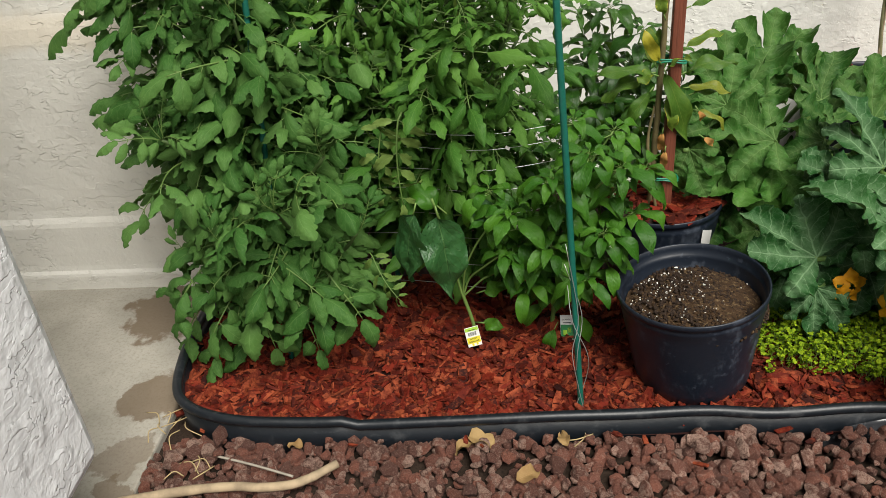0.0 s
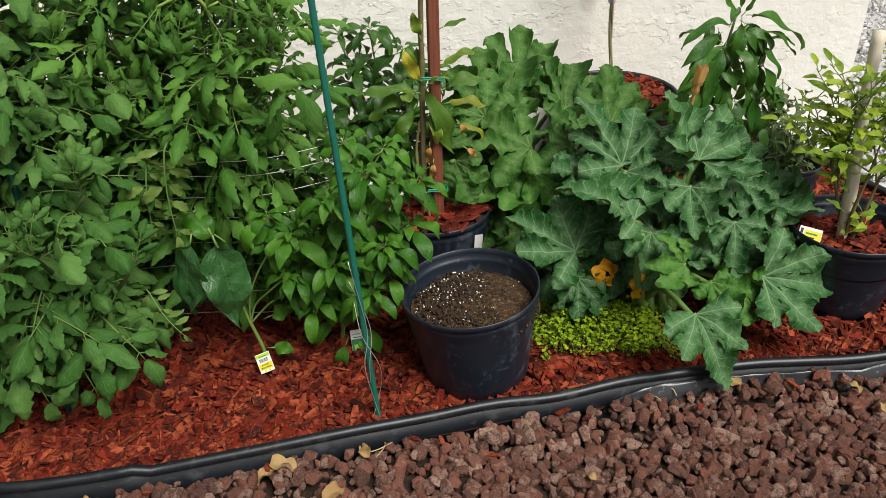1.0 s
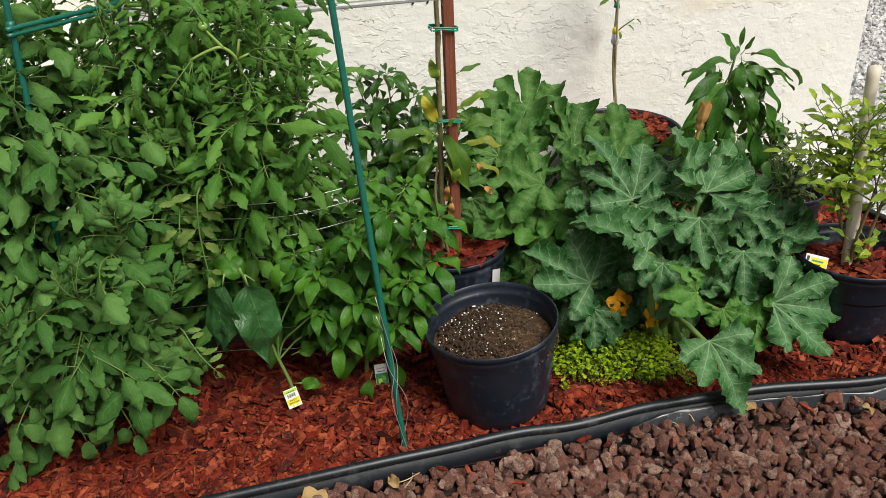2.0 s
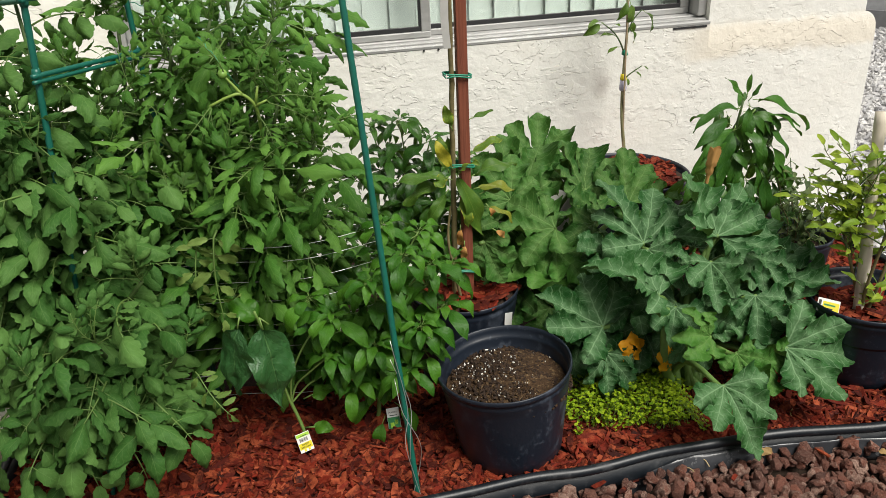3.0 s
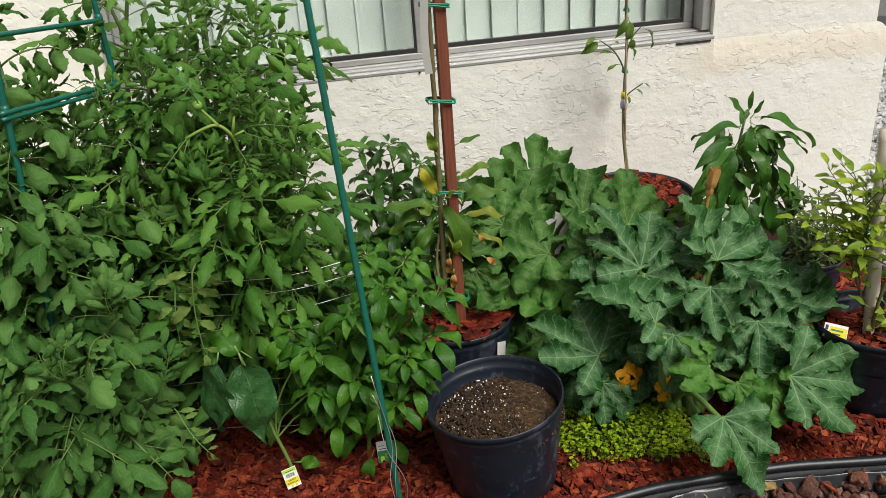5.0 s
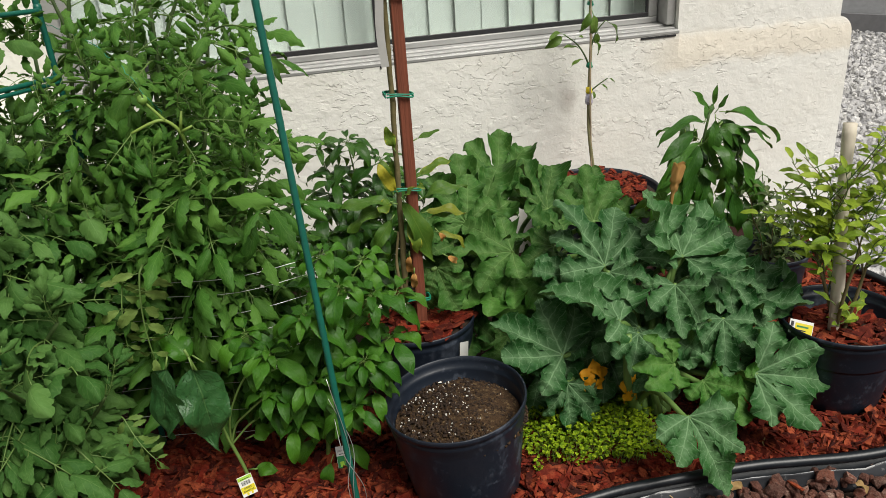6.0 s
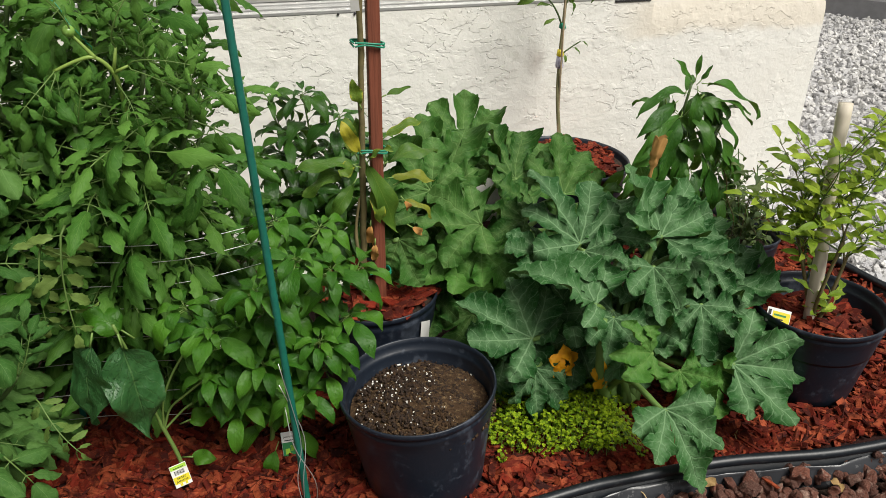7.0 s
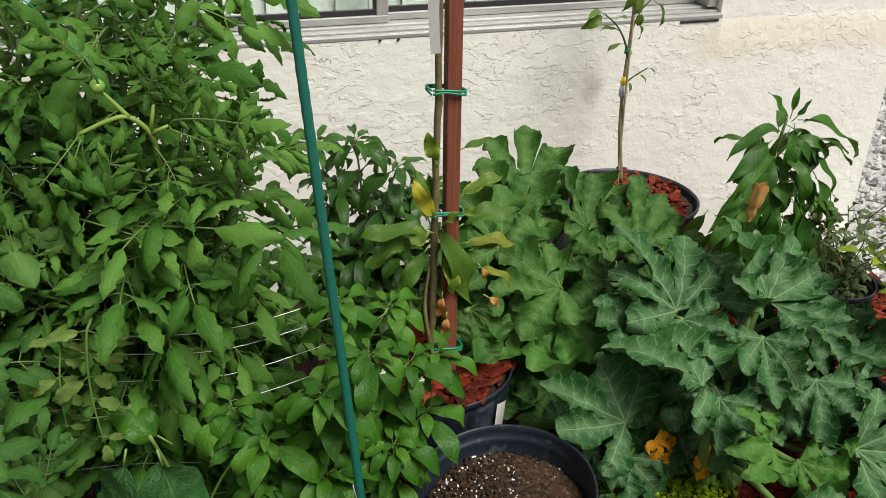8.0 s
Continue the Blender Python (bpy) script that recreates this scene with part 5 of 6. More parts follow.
REAR = [
    (0.680, 1.885, 0.426, 0.709, 2.000, 0.520, 0.800, 1.940, 0.470), (0.660, 1.860, 0.420, 0.620, 1.985, 0.520, 0.580, 1.880, 0.450), (0.657, 1.697, 0.348, 0.600, 1.620, 0.298, 0.572, 1.650, 0.345),
    (0.690, 1.690, 0.410, 0.565, 1.697, 0.412, 0.620, 1.640, 0.385), (0.800, 1.715, 0.395, 0.715, 1.735, 0.415, 0.760, 1.670, 0.380), (0.690, 1.680, 0.355, 0.660, 1.590, 0.315, 0.740, 1.620, 0.330),
    (0.720, 1.820, 0.400, 0.600, 1.800, 0.420, 0.680, 1.750, 0.395), (0.770, 2.060, 0.440, 0.790, 2.170, 0.520, 0.870, 2.100, 0.470), (0.850, 1.900, 0.410, 0.800, 1.990, 0.490, 0.760, 1.900, 0.450),
    (0.960, 1.860, 0.375, 0.960, 1.960, 0.460, 0.880, 1.900, 0.430), (1.000, 1.950, 0.365, 1.020, 2.020, 0.440, 1.070, 1.970, 0.400), (0.860, 1.800, 0.380, 0.770, 1.810, 0.420, 0.840, 1.730, 0.380),
    (0.505, 1.670, 0.410, 0.525, 1.630, 0.325, 0.560, 1.640, 0.390), (0.610, 1.800, 0.450, 0.560, 1.870, 0.545, 0.680, 1.850, 0.520), (0.570, 1.780, 0.410, 0.490, 1.830, 0.490, 0.520, 1.740, 0.420)]
REAR_UNDER = [
    (0.56, 1.76, 0.33, 0.50, 1.70, 0.28), (0.60, 1.84, 0.36, 0.50, 1.88, 0.38), (0.58, 1.70, 0.26, 0.56, 1.62, 0.20),
    (0.70, 1.78, 0.30, 0.60, 1.72, 0.24), (0.76, 1.76, 0.28, 0.70, 1.66, 0.20), (0.84, 1.82, 0.30, 0.78, 1.72, 0.28), (0.92, 1.84, 0.30, 0.98, 1.76, 0.30), (0.68, 1.75, 0.17, 0.61, 1.70, 0.17), (0.72, 1.95, 0.36, 0.62, 2.02, 0.40),
    (0.84, 2.00, 0.36, 0.92, 2.06, 0.42), (1.04, 1.90, 0.33, 1.12, 1.90, 0.37), (0.90, 1.95, 0.34, 0.86, 2.06, 0.44), (0.66, 1.64, 0.22, 0.60, 1.58, 0.18),
    (0.70, 2.02, 0.26, 0.60, 2.00, 0.30), (0.64, 1.98, 0.34, 0.60, 1.95, 0.26), (0.56, 1.95, 0.28, 0.62, 1.92, 0.22), (0.74, 2.05, 0.34, 0.70, 2.02, 0.24)]
squash_front = squash_plant("large squash plant with broad lobed blue-green leaves", (0.95, 1.49, 0.03), FRONT, 3, UNDER, (2, 12, 13))
squash_plant("squash plant with lobed leaves behind the mulched pot", (0.76, 1.86, 0.03), REAR, 4, REAR_UNDER, (2, 5), SQR)
part("stem", tube(Geo(), bend([(0.945, 1.495, 0.035), (0.90, 1.46, 0.09), (0.865, 1.43, 0.18), (0.87, 1.45, 0.29)], 6), [0.012] * 12 + [0.009] * 7, 9).mesh("stem", M_SQSTEM), squash_front)
g = Geo()
for k in range(5):
    g.add(*blade(0.055, 0.024, 8, 2, 0.9, 0.8, -0.2, -0.3, 0.25, k), m=pose(0, 0, 0, -35, 0, 72 * k) @ Matrix.Translation((0, 0.012, 0.0)))
blossom = g.mesh("blossom", M_PETAL)
for at, way in (((0.806, 1.45, 0.190), (0.2, -0.8, 0.3)), ((0.885, 1.42, 0.165), (0.4, -0.6, 0.4))):
    part("blossom", blossom, squash_front, "wide open orange squash blossom", m=frame_of(at, (0.1, 0.3, 1), way) @ Matrix.Diagonal((0.66, 0.66, 0.66, 1)))

# ---- tomato cage rods ----
def rod(parent, a, b, r=0.0058, name="rod"):
    """A ribbed plastic rod."""
    a, b = Vector(a), Vector(b)
    n = int((b - a).length / 0.012)
    pts = [a.lerp(b, i / n) for i in range(n + 1)]
    return part(name, tube(Geo(), pts, [r * (1.06 if i % 2 else 0.97) for i in range(n + 1)], 10).mesh(name, M_GREENSTAKE), parent)


def clip(parent, at, way):
    a, d = Vector(at), Vector(way).normalized() * 0.011
    return part("clip", tube(Geo(), [a - d, a - d * 0.5, a + d * 0.5, a + d], [0.0066, 0.0078, 0.0078, 0.0066], 10).mesh("clip", M_GREENSTAKE), parent)


cage = thing("tomato_cage", "green plastic-coated rod cage with clipped crossbars", "plant cage", (-0.36, 1.44, 0.0))
LA, LB = Vector((-0.388, 1.451, -0.05)), Vector((-0.306, 1.518, 1.30))
MA, MB = Vector((-0.158, 1.70, -0.05)), Vector((-0.206, 1.76, 1.30))
KA, KB = Vector((-0.46, 1.75, -0.05)), Vector((-0.475, 1.70, 1.30))


def on(a, b, z):
    return a.lerp(b, (z - a.z) / (b.z - a.z))


for a, b in ((LA, LB), (MA, MB), (KA, KB)):
    rod(cage, a, b)
for (a, b, za), (c, d, zc), double in (((LA, LB, 0.926), (MA, MB, 0.907), True), ((LA, LB, 1.052), (MA, MB, 1.030), False), ((KA, KB, 1.020), (LA, LB, 1.050), False)):
    p, q = on(a, b, za), on(c, d, zc)
    rod(cage, p.lerp(q, -0.03) + Vector((0, -0.009, 0)), p.lerp(q, 1.03) + Vector((0, -0.009, 0)), 0.0046, "crossbar")
    if double:
        rod(cage, p.lerp(q, -0.03) + Vector((0, -0.010, -0.010)), p.lerp(q, 1.03) + Vector((0, -0.010, -0.010)), 0.0040, "crossbar")
    clip(cage, p, (0, 0.1, 1)), clip(cage, q, (0, 0.1, 1))
stake = thing("garden_stake", "tall green ribbed plastic garden stake, leaning", "garden stake", (0.249, 1.29, 0.03))
rod(stake, (0.250, 1.288, 0.01), (0.182, 1.478, 1.37), 0.0062)
for k in range(3):
    pts = [Vector((0.248 - 0.05 * z + rng.uniform(-0.018, 0.022), 1.286 + 0.14 * z + rng.uniform(-0.02, 0.01), 0.03 + z)) for z in (0.0, 0.07, 0.14, 0.21, 0.27 + 0.05 * k)]
    part("wire", tube(Geo(), bend(pts, 5), 0.0008, 5).mesh("wire", M_WIRE), stake, "loose thin grey wire")
twine = thing("twine", "frayed green garden twine tied through the tomato leaves", "twine", (-0.10, 1.66, 0.95))
pts = [(-0.197, 1.78, 1.0), (-0.13, 1.70, 0.985), (-0.06, 1.63, 0.94), (-0.02, 1.60, 0.88), (0.0, 1.62, 0.84)]
part("strand", tube(Geo(), [p + Vector((rng.uniform(-0.003, 0.003), 0, rng.uniform(-0.003, 0.003))) for p in bend(pts, 8)], 0.0008, 5).mesh("strand", M_TIE), twine)

# wire mesh behind the peppers
fence = thing("wire_mesh", "low galvanised wire mesh behind the pepper plants", "wire fence", (0.0, 1.64, 0.0))
for k, z in enumerate((0.512, 0.478, 0.432, 0.383, 0.325, 0.268, 0.20, 0.14)):
    pts = bend([(-0.30, 1.625, z - 0.006), (-0.1, 1.600, z - 0.002 + 0.003 * (k % 2)), (0.08, 1.562, z + 0.002), (0.27, 1.600, z + 0.008)], 5)
    part("wire", tube(Geo(), pts, 0.0007, 5).mesh("wire", M_WIRE), fence)
part("wire", tube(Geo(), [(-0.30, 1.625, 0.0), (-0.30, 1.625, 0.52)], 0.0014, 6).mesh("wire", M_WIRE), fence)

# ---- tags ----
def lettering(word, size, mat):
    """A word as a thin mesh, centred, standing in the x-z plane and facing -y."""
    cu = bpy.data.curves.new("word", "FONT")
    cu.body, cu.size, cu.align_x, cu.extrude = word, size, "CENTER", 0.0001
    tmp = bpy.data.objects.new("word", cu)
    me = bpy.data.meshes.new_from_object(tmp)
    bpy.data.objects.remove(tmp)
    me.transform(pose(0, 0, 0, 90, 0, 0))
    me.materials.clear()
    me.materials.append(mat)
    return me


def tag(label, m, w, h, faces, words=()):
    """A plastic plant label: a plate with printed bands and bars, each (x0, x1, z0, z1, material) as shares."""
    ob = new("plant_tag")
    place(ob, m)
    tagged(ob, label, "plant tag", "plant tags")
    plate = part("plate", box(Geo(), -w / 2, w / 2, -0.0006, 0.0006, 0, h, bevel=0.0004).mesh("plate", M_TAGWHITE, False), ob, m=m)
    for i, (x0, x1, z0, z1, mt) in enumerate(faces):
        y = -0.0011 - 0.0003 * (i % 3)
        part("print", box(Geo(), -w / 2 + w * x0, -w / 2 + w * x1, y, -0.0007, h * z0, h * z1).mesh("print", mt, False), plate, m=m)
    for word, x, z, tall in words:
        part("lettering", lettering(word, h * tall * 1.35, M_INK), plate, "small black printed word", m=m @ Matrix.Translation((w * (x - 0.5), -0.0019, h * z)))
    return ob


bars = [(0.2 + 0.055 * k, 0.2 + 0.055 * k + (0.02 if k % 3 else 0.035), 0.56, 0.74, M_INK) for k in range(11)]
tag("small yellow and white plant tag with a barcode, stuck in mulch", pose(0.034, 1.452, 0.064, -22, -8, 12), 0.031, 0.044, [(0.03, 0.97, 0.16, 0.48, M_TAGYELLOW), (0.03, 0.97, 0.80, 0.97, M_TAGLIME), (0.2, 0.8, 0.84, 0.87, M_INK), (0.3, 0.45, 0.03, 0.15, M_TAGYELLOW), (0.62, 0.75, 0.05, 0.16, M_TAGYELLOW)] + bars, [("SWEET", 0.5, 0.36, 0.092), ("BANANA", 0.5, 0.22, 0.092)])
tag("white and green plant tag half hidden in mulch", pose(0.236, 1.488, 0.046, -24, -4, -6), 0.029, 0.056, [(0.03, 0.97, 0.03, 0.62, M_TAGGREEN), (0.2, 0.8, 0.68, 0.71, M_INK), (0.2, 0.5, 0.2, 0.4, M_TAGLIME), (0.55, 0.8, 0.3, 0.5, M_TAGLIME)], [("JALAPE\u00d1O", 0.5, 0.80, 0.058)])
tag("yellow and white plant tag leaning on a pot rim", pose(1.283, 1.432, 0.218, -30, 14, -20), 0.054, 0.032, [(0.24, 0.97, 0.06, 0.80, M_TAGYELLOW), (0.3, 0.8, 0.5, 0.62, M_TAGGREEN), (0.3, 0.7, 0.25, 0.33, M_INK), (0.05, 0.17, 0.5, 0.85, M_INK)])

# white sticker on the mulched pot
g = Geo()
verts, faces = [], []
for i in range(5):
    a = math.atan2(1.603 - 1.690, 0.528 - 0.455) + (i / 4 - 0.5) * 0.24
    for z, rr in ((0.175, 0.1272), (0.262, 0.1330)):
        verts.append((0.455 + rr * math.cos(a), 1.690 + rr * math.sin(a), z - 0.012 * (i / 4)))
faces = [(2 * i, 2 * i + 2, 2 * i + 3, 2 * i + 1) for i in range(4)]
part("sticker", g.add(verts, faces).mesh("sticker", M_TAGWHITE), pot_mango, "plain white paper sticker")

# ---- mango sapling with stake ----
post = thing("wooden_stake", "reddish square wooden plant stake in a pot", "stake", (0.458, 1.652, 0.27))
part("post", box(Geo(), 0.447, 0.470, 1.640, 1.662, 0.24, 1.38, bevel=0.002).mesh("post", M_REDWOOD, False), post)
for z, x in ((0.355, 0.452), (0.617, 0.450), (0.817, 0.449), (1.008, 0.449)):
    for k in range(2):
        pts = [(x - 0.026, 1.636, z + 0.003 * k), (x - 0.006, 1.634, z + 0.002), (x + 0.025, 1.636, z - 0.004 + 0.002 * k), (x + 0.026, 1.666, z - 0.004), (x, 1.670, z), (x - 0.028, 1.664, z + 0.003), (x - 0.028, 1.638, z + 0.003 * k)]
        part("tie", tube(Geo(), [Vector(p) + Vector((0, 0, 0.0034 * k)) for p in bend(pts, 4)], 0.0019, 6).mesh("tie", M_TIE), post, "green plastic tie tape")
mango = thing("mango_sapling", "thin sapling with yellowing long leaves tied to a stake", "sapling", (0.430, 1.655, 0.27))
trunk = bend([(0.425, 1.660, 0.27), (0.428, 1.648, 0.45), (0.432, 1.650, 0.62), (0.434, 1.648, 0.80), (0.437, 1.646, 1.05), (0.44, 1.646, 1.36)], 7)
part("trunk", tube(Geo(), [p + Vector((0.003 * noise.noise(p * 30), 0, 0)) for p in trunk], [0.0068 - 0.0024 * i / len(trunk) + 0.0008 * (i % 3 == 0) for i in range(len(trunk))], 9).mesh("trunk", M_BARK), mango)
part("trunk", tube(Geo(), bend([(0.44, 1.64, 0.27), (0.415, 1.630, 0.40), (0.412, 1.640, 0.46), (0.424, 1.652, 0.52)], 6), [0.0036] * 12 + [0.003] * 7, 8).mesh("trunk", M_BARK), mango)
SAPLING_LEAVES = [
    ((0.432, 1.625, 0.608), (0.40, -0.02, -0.92), (0.35, -1, 0.25), 0.168, 0.14, 0.35, M_AVO),
    ((0.424, 1.63, 0.592), (-0.88, -0.10, 0.30), (-0.1, -0.75, 0.8), 0.118, 0.14, 0.85, M_AVO),
    ((0.470, 1.655, 0.582), (0.85, -0.10, 0.45), (0.1, -0.6, 0.9), 0.112, 0.16, 1.1, M_AVO),
    ((0.472, 1.66, 0.632), (0.80, -0.05, 0.55), (0.1, -0.8, 0.7), 0.078, 0.15, 0.8, M_AVO),
    ((0.470, 1.665, 0.712), (0.92, 0.0, 0.32), (0, -0.6, 0.9), 0.052, 0.13, 0.3, M_AVO),
    ((0.432, 1.64, 0.700), (-0.30, -0.15, 0.9), (-0.4, -1, 0.1), 0.050, 0.24, 0.4, M_AVO),
    ((0.420, 1.64, 0.605), (-0.25, 0.05, 0.95), (-0.3, -1, 0.2), 0.072, 0.22, 0.35, M_AVO),
    ((0.424, 1.65, 0.610), (0.05, 0.15, 0.98), (0.2, -1, 0.2), 0.060, 0.24, 0.3, M_AVO),
    ((0.418, 1.635, 0.598), (-0.5, -0.5, 0.1), (-0.2, -0.9, 0.5), 0.042, 0.36, 1.2, M_AVO),
    ((0.410, 1.64, 0.585), (-0.75, -0.1, -0.10), (-0.1, -0.6, 0.9), 0.100, 0.18, 1.0, M_AVO),
    ((0.428, 1.63, 0.615), (-0.45, -0.2, 0.75), (-0.4, -1, 0.3), 0.070, 0.19, 0.6, M_AVOYELLOW), ((0.436, 1.63, 0.600), (0.3, -0.4, 0.6), (0.2, -1, 0.4), 0.060, 0.20, 0.8, M_AVO), ((0.415, 1.63, 0.570), (-0.55, -0.3, -0.6), (-0.3, -1, 0.4), 0.085, 0.17, 0.7, M_AVO),
    ((0.440, 1.63, 0.560), (0.25, -0.2, -0.9), (0.3, -1, 0.2), 0.080, 0.17, 0.5, M_AVO), ((0.475, 1.64, 0.560), (0.85, -0.1, 0.10), (0.1, -0.7, 0.8), 0.090, 0.15, 0.8, M_AVOYELLOW),
    ((0.498, 1.635, 0.515), (0.80, -0.1, -0.25), (0.1, -0.7, 0.8), 0.080, 0.12, 1.0, M_AVOYELLOW),
    ((0.488, 1.64, 0.545), (0.60, 0.1, 0.15), (0.2, -0.9, 0.5), 0.070, 0.2, 1.2, M_AVO),
    ((0.512, 1.63, 0.462), (0.70, -0.2, -0.45), (0.2, -1, 0.1), 0.045, 0.18, 1.8, M_BROWNLEAF),
    ((0.500, 1.63, 0.525), (0.40, -0.1, -0.6), (0.2, -1, 0.1), 0.045, 0.16, 2.0, M_BROWNLEAF),
    ((0.440, 1.632, 0.480), (-0.10, -0.1, -1), (-0.6, -1, 0), 0.050, 0.19, 0.9, M_BROWNLEAF),
    ((0.447, 1.628, 0.440), (-0.1, -0.1, -1), (-0.4, -1, 0), 0.045, 0.2, 0.9, M_BROWNLEAF)]
for at, way, nrm, ll, ww, dr, mt in SAPLING_LEAVES:
    nrm = (nrm[0], -0.45, 1.0) if dr > 0.75 and mt is not M_BROWNLEAF else nrm
    g = Geo().add(*blade(ll, ll * ww, 14, 3, 0.95, 0.75, 0.18, dr, 0.4, ll * 90, 0, 4, 0.15), m=Matrix.Translation((0, 0.012, 0)))
    tube(g, [(0, 0, 0), (0, 0.014, 0.001)], 0.0014, 5, 1)
    part("leaf", g.mesh("mango_leaf", [mt, M_STEM]), mango, "dry curled brown leaf" if mt is M_BROWNLEAF else "", m=frame_of(at, way, nrm))
g = Geo()
for i in range(9):
    z = 1.12 - 0.03 * i
    for k, x in enumerate((-0.008, 0.008)):
        g.v.append(np.array([(0.424 + x + 0.004 * math.sin(i * 0.8), 1.628 - 0.004 * math.cos(i * 0.9 + k), z)]))
        g.uv.append(np.zeros((1, 2)))
g.n = 18
g.f = [(2 * i, 2 * i + 1, 2 * i + 3, 2 * i + 2) for i in range(8)]
g.mi = [0] * 8
part("strip_tag", g.mesh("strip_tag", M_TAGGREY), mango, "long greyish white strip label")

# ---- citrus whip in the large planter ----
citrus = thing("citrus_sapling", "bare thin sapling with few leaves and taped graft", "sapling", (1.14, 2.27, 0.35))
trunk = bend([(1.135, 2.27, 0.33), (1.118, 2.275, 0.48), (1.122, 2.29, 0.60), (1.126, 2.29, 0.75), (1.118, 2.285, 0.90), (1.12, 2.28, 1.10)], 7)
part("trunk", tube(Geo(), trunk, [0.0062 - 0.003 * i / len(trunk) for i in range(len(trunk))], 8).mesh("trunk", M_CITBARK), citrus)
part("cane", tube(Geo(), bend([(1.127, 2.268, 0.30), (1.119, 2.272, 0.60), (1.117, 2.278, 1.10)], 6), 0.0028, 7).mesh("cane", M_STICK), citrus, "thin tan support cane")
for z, mt, hh, rr in ((0.600, M_TAPEYELLOW, 0.010, 0.0095), (0.575, M_TAPEWHITE, 0.017, 0.0105), (0.675, M_TIE, 0.008, 0.009), (0.850, M_TIE, 0.006, 0.009)):
    c = Vector((1.121, 2.288, z))
    part("tape", tube(Geo(), [c + Vector((0, 0, -hh)), c + Vector((0.001, 0, -hh * 0.5)), c, c + Vector((0, 0, hh))], [rr * 0.9, rr * 1.15, rr, rr * 0.85], 9).mesh("tape", mt), citrus, "wrapped grafting tape" if mt is not M_TIE else "green tie tape")
CIT = pepper_leaves(M_CITRUS, 12, 0.075, 3, 0.22, (0.6, 1.3))
for a, b, sites in (((1.121, 2.288, 0.672), (1.035, 2.27, 0.775), 4), ((1.122, 2.29, 0.58), (1.172, 2.27, 0.635), 3), ((1.124, 2.29, 0.72), (1.165, 2.28, 0.80), 3), ((1.12, 2.28, 0.86), (1.10, 2.28, 1.0), 5), ((1.12, 2.28, 0.88), (1.15, 2.27, 1.02), 5)):
    line = grown(a, b, 0.2, 0.004, 3)
    part("branch", tube(Geo(), line, [0.0028 - 0.0012 * i / len(line) for i in range(len(line))], 6).mesh("branch", M_STEM_DARK), citrus)
    for k in range(sites):
        p = line[int((k + 1) / sites * (len(line) - 1))]
        s = 0.35 if b[2] < 0.7 else rng.uniform(0.5, 1.0)
        part("leaf", rng.choice(CIT), citrus, m=frame_of(p, ((b[0] - a[0]) * 6 + rng.uniform(-0.8, 0.8), rng.uniform(-0.7, 0.2), rng.uniform(-0.5, 0.4)), (0, -0.3, 1)) @ Matrix.Diagonal((s, s, s, 1)))

for at, way, s in (((1.120, 2.275, 0.835), (0.10, -0.3, -1), 0.95), ((1.116, 2.275, 0.84), (-0.35, -0.3, -0.7), 0.8), ((1.040, 2.27, 0.775), (-0.8, -0.3, -0.35), 0.8)):
    part("leaf", rng.choice(CIT), citrus, m=frame_of(at, way, (0.3, -0.9, 0.4)) @ Matrix.Diagonal((s, s, s, 1)))

# ---- pomegranate and pale pole in the pot at the bed's end ----
pole = thing("wooden_pole", "pale weathered round wooden pole set in a pot", "stake", (1.392, 1.458, 0.18))
part("pole", tube(Geo(), bend([(1.395, 1.459, 0.15), (1.390, 1.468, 0.35), (1.384, 1.487, 0.52), (1.392, 1.508, 0.678)], 6), [0.0135 - 0.001 * math.sin(i) for i in range(19)], 12).mesh("pole", M_PALEWOOD), pole)
pom = thing("pomegranate_shrub", "airy shrub with small yellow-green leaves on thin twigs", "shrub", (1.40, 1.46, 0.18))
POML = pepper_leaves(M_POM, 14, 0.044, 5, 0.22, (0.1, 0.9))
mains = [bend([(1.415, 1.455, 0.18), (1.43, 1.45, 0.27), (1.45, 1.455, 0.36)], 6), bend([(1.40, 1.46, 0.18), (1.388, 1.44, 0.28), (1.40, 1.43, 0.40)], 6), bend([(1.41, 1.47, 0.18), (1.37, 1.48, 0.30), (1.34, 1.50, 0.40)], 6)]
for line in mains:
    part("twig", tube(Geo(), line, [0.0048 - 0.0016 * i / len(line) for i in range(len(line))], 7).mesh("twig", M_BARK), pom)
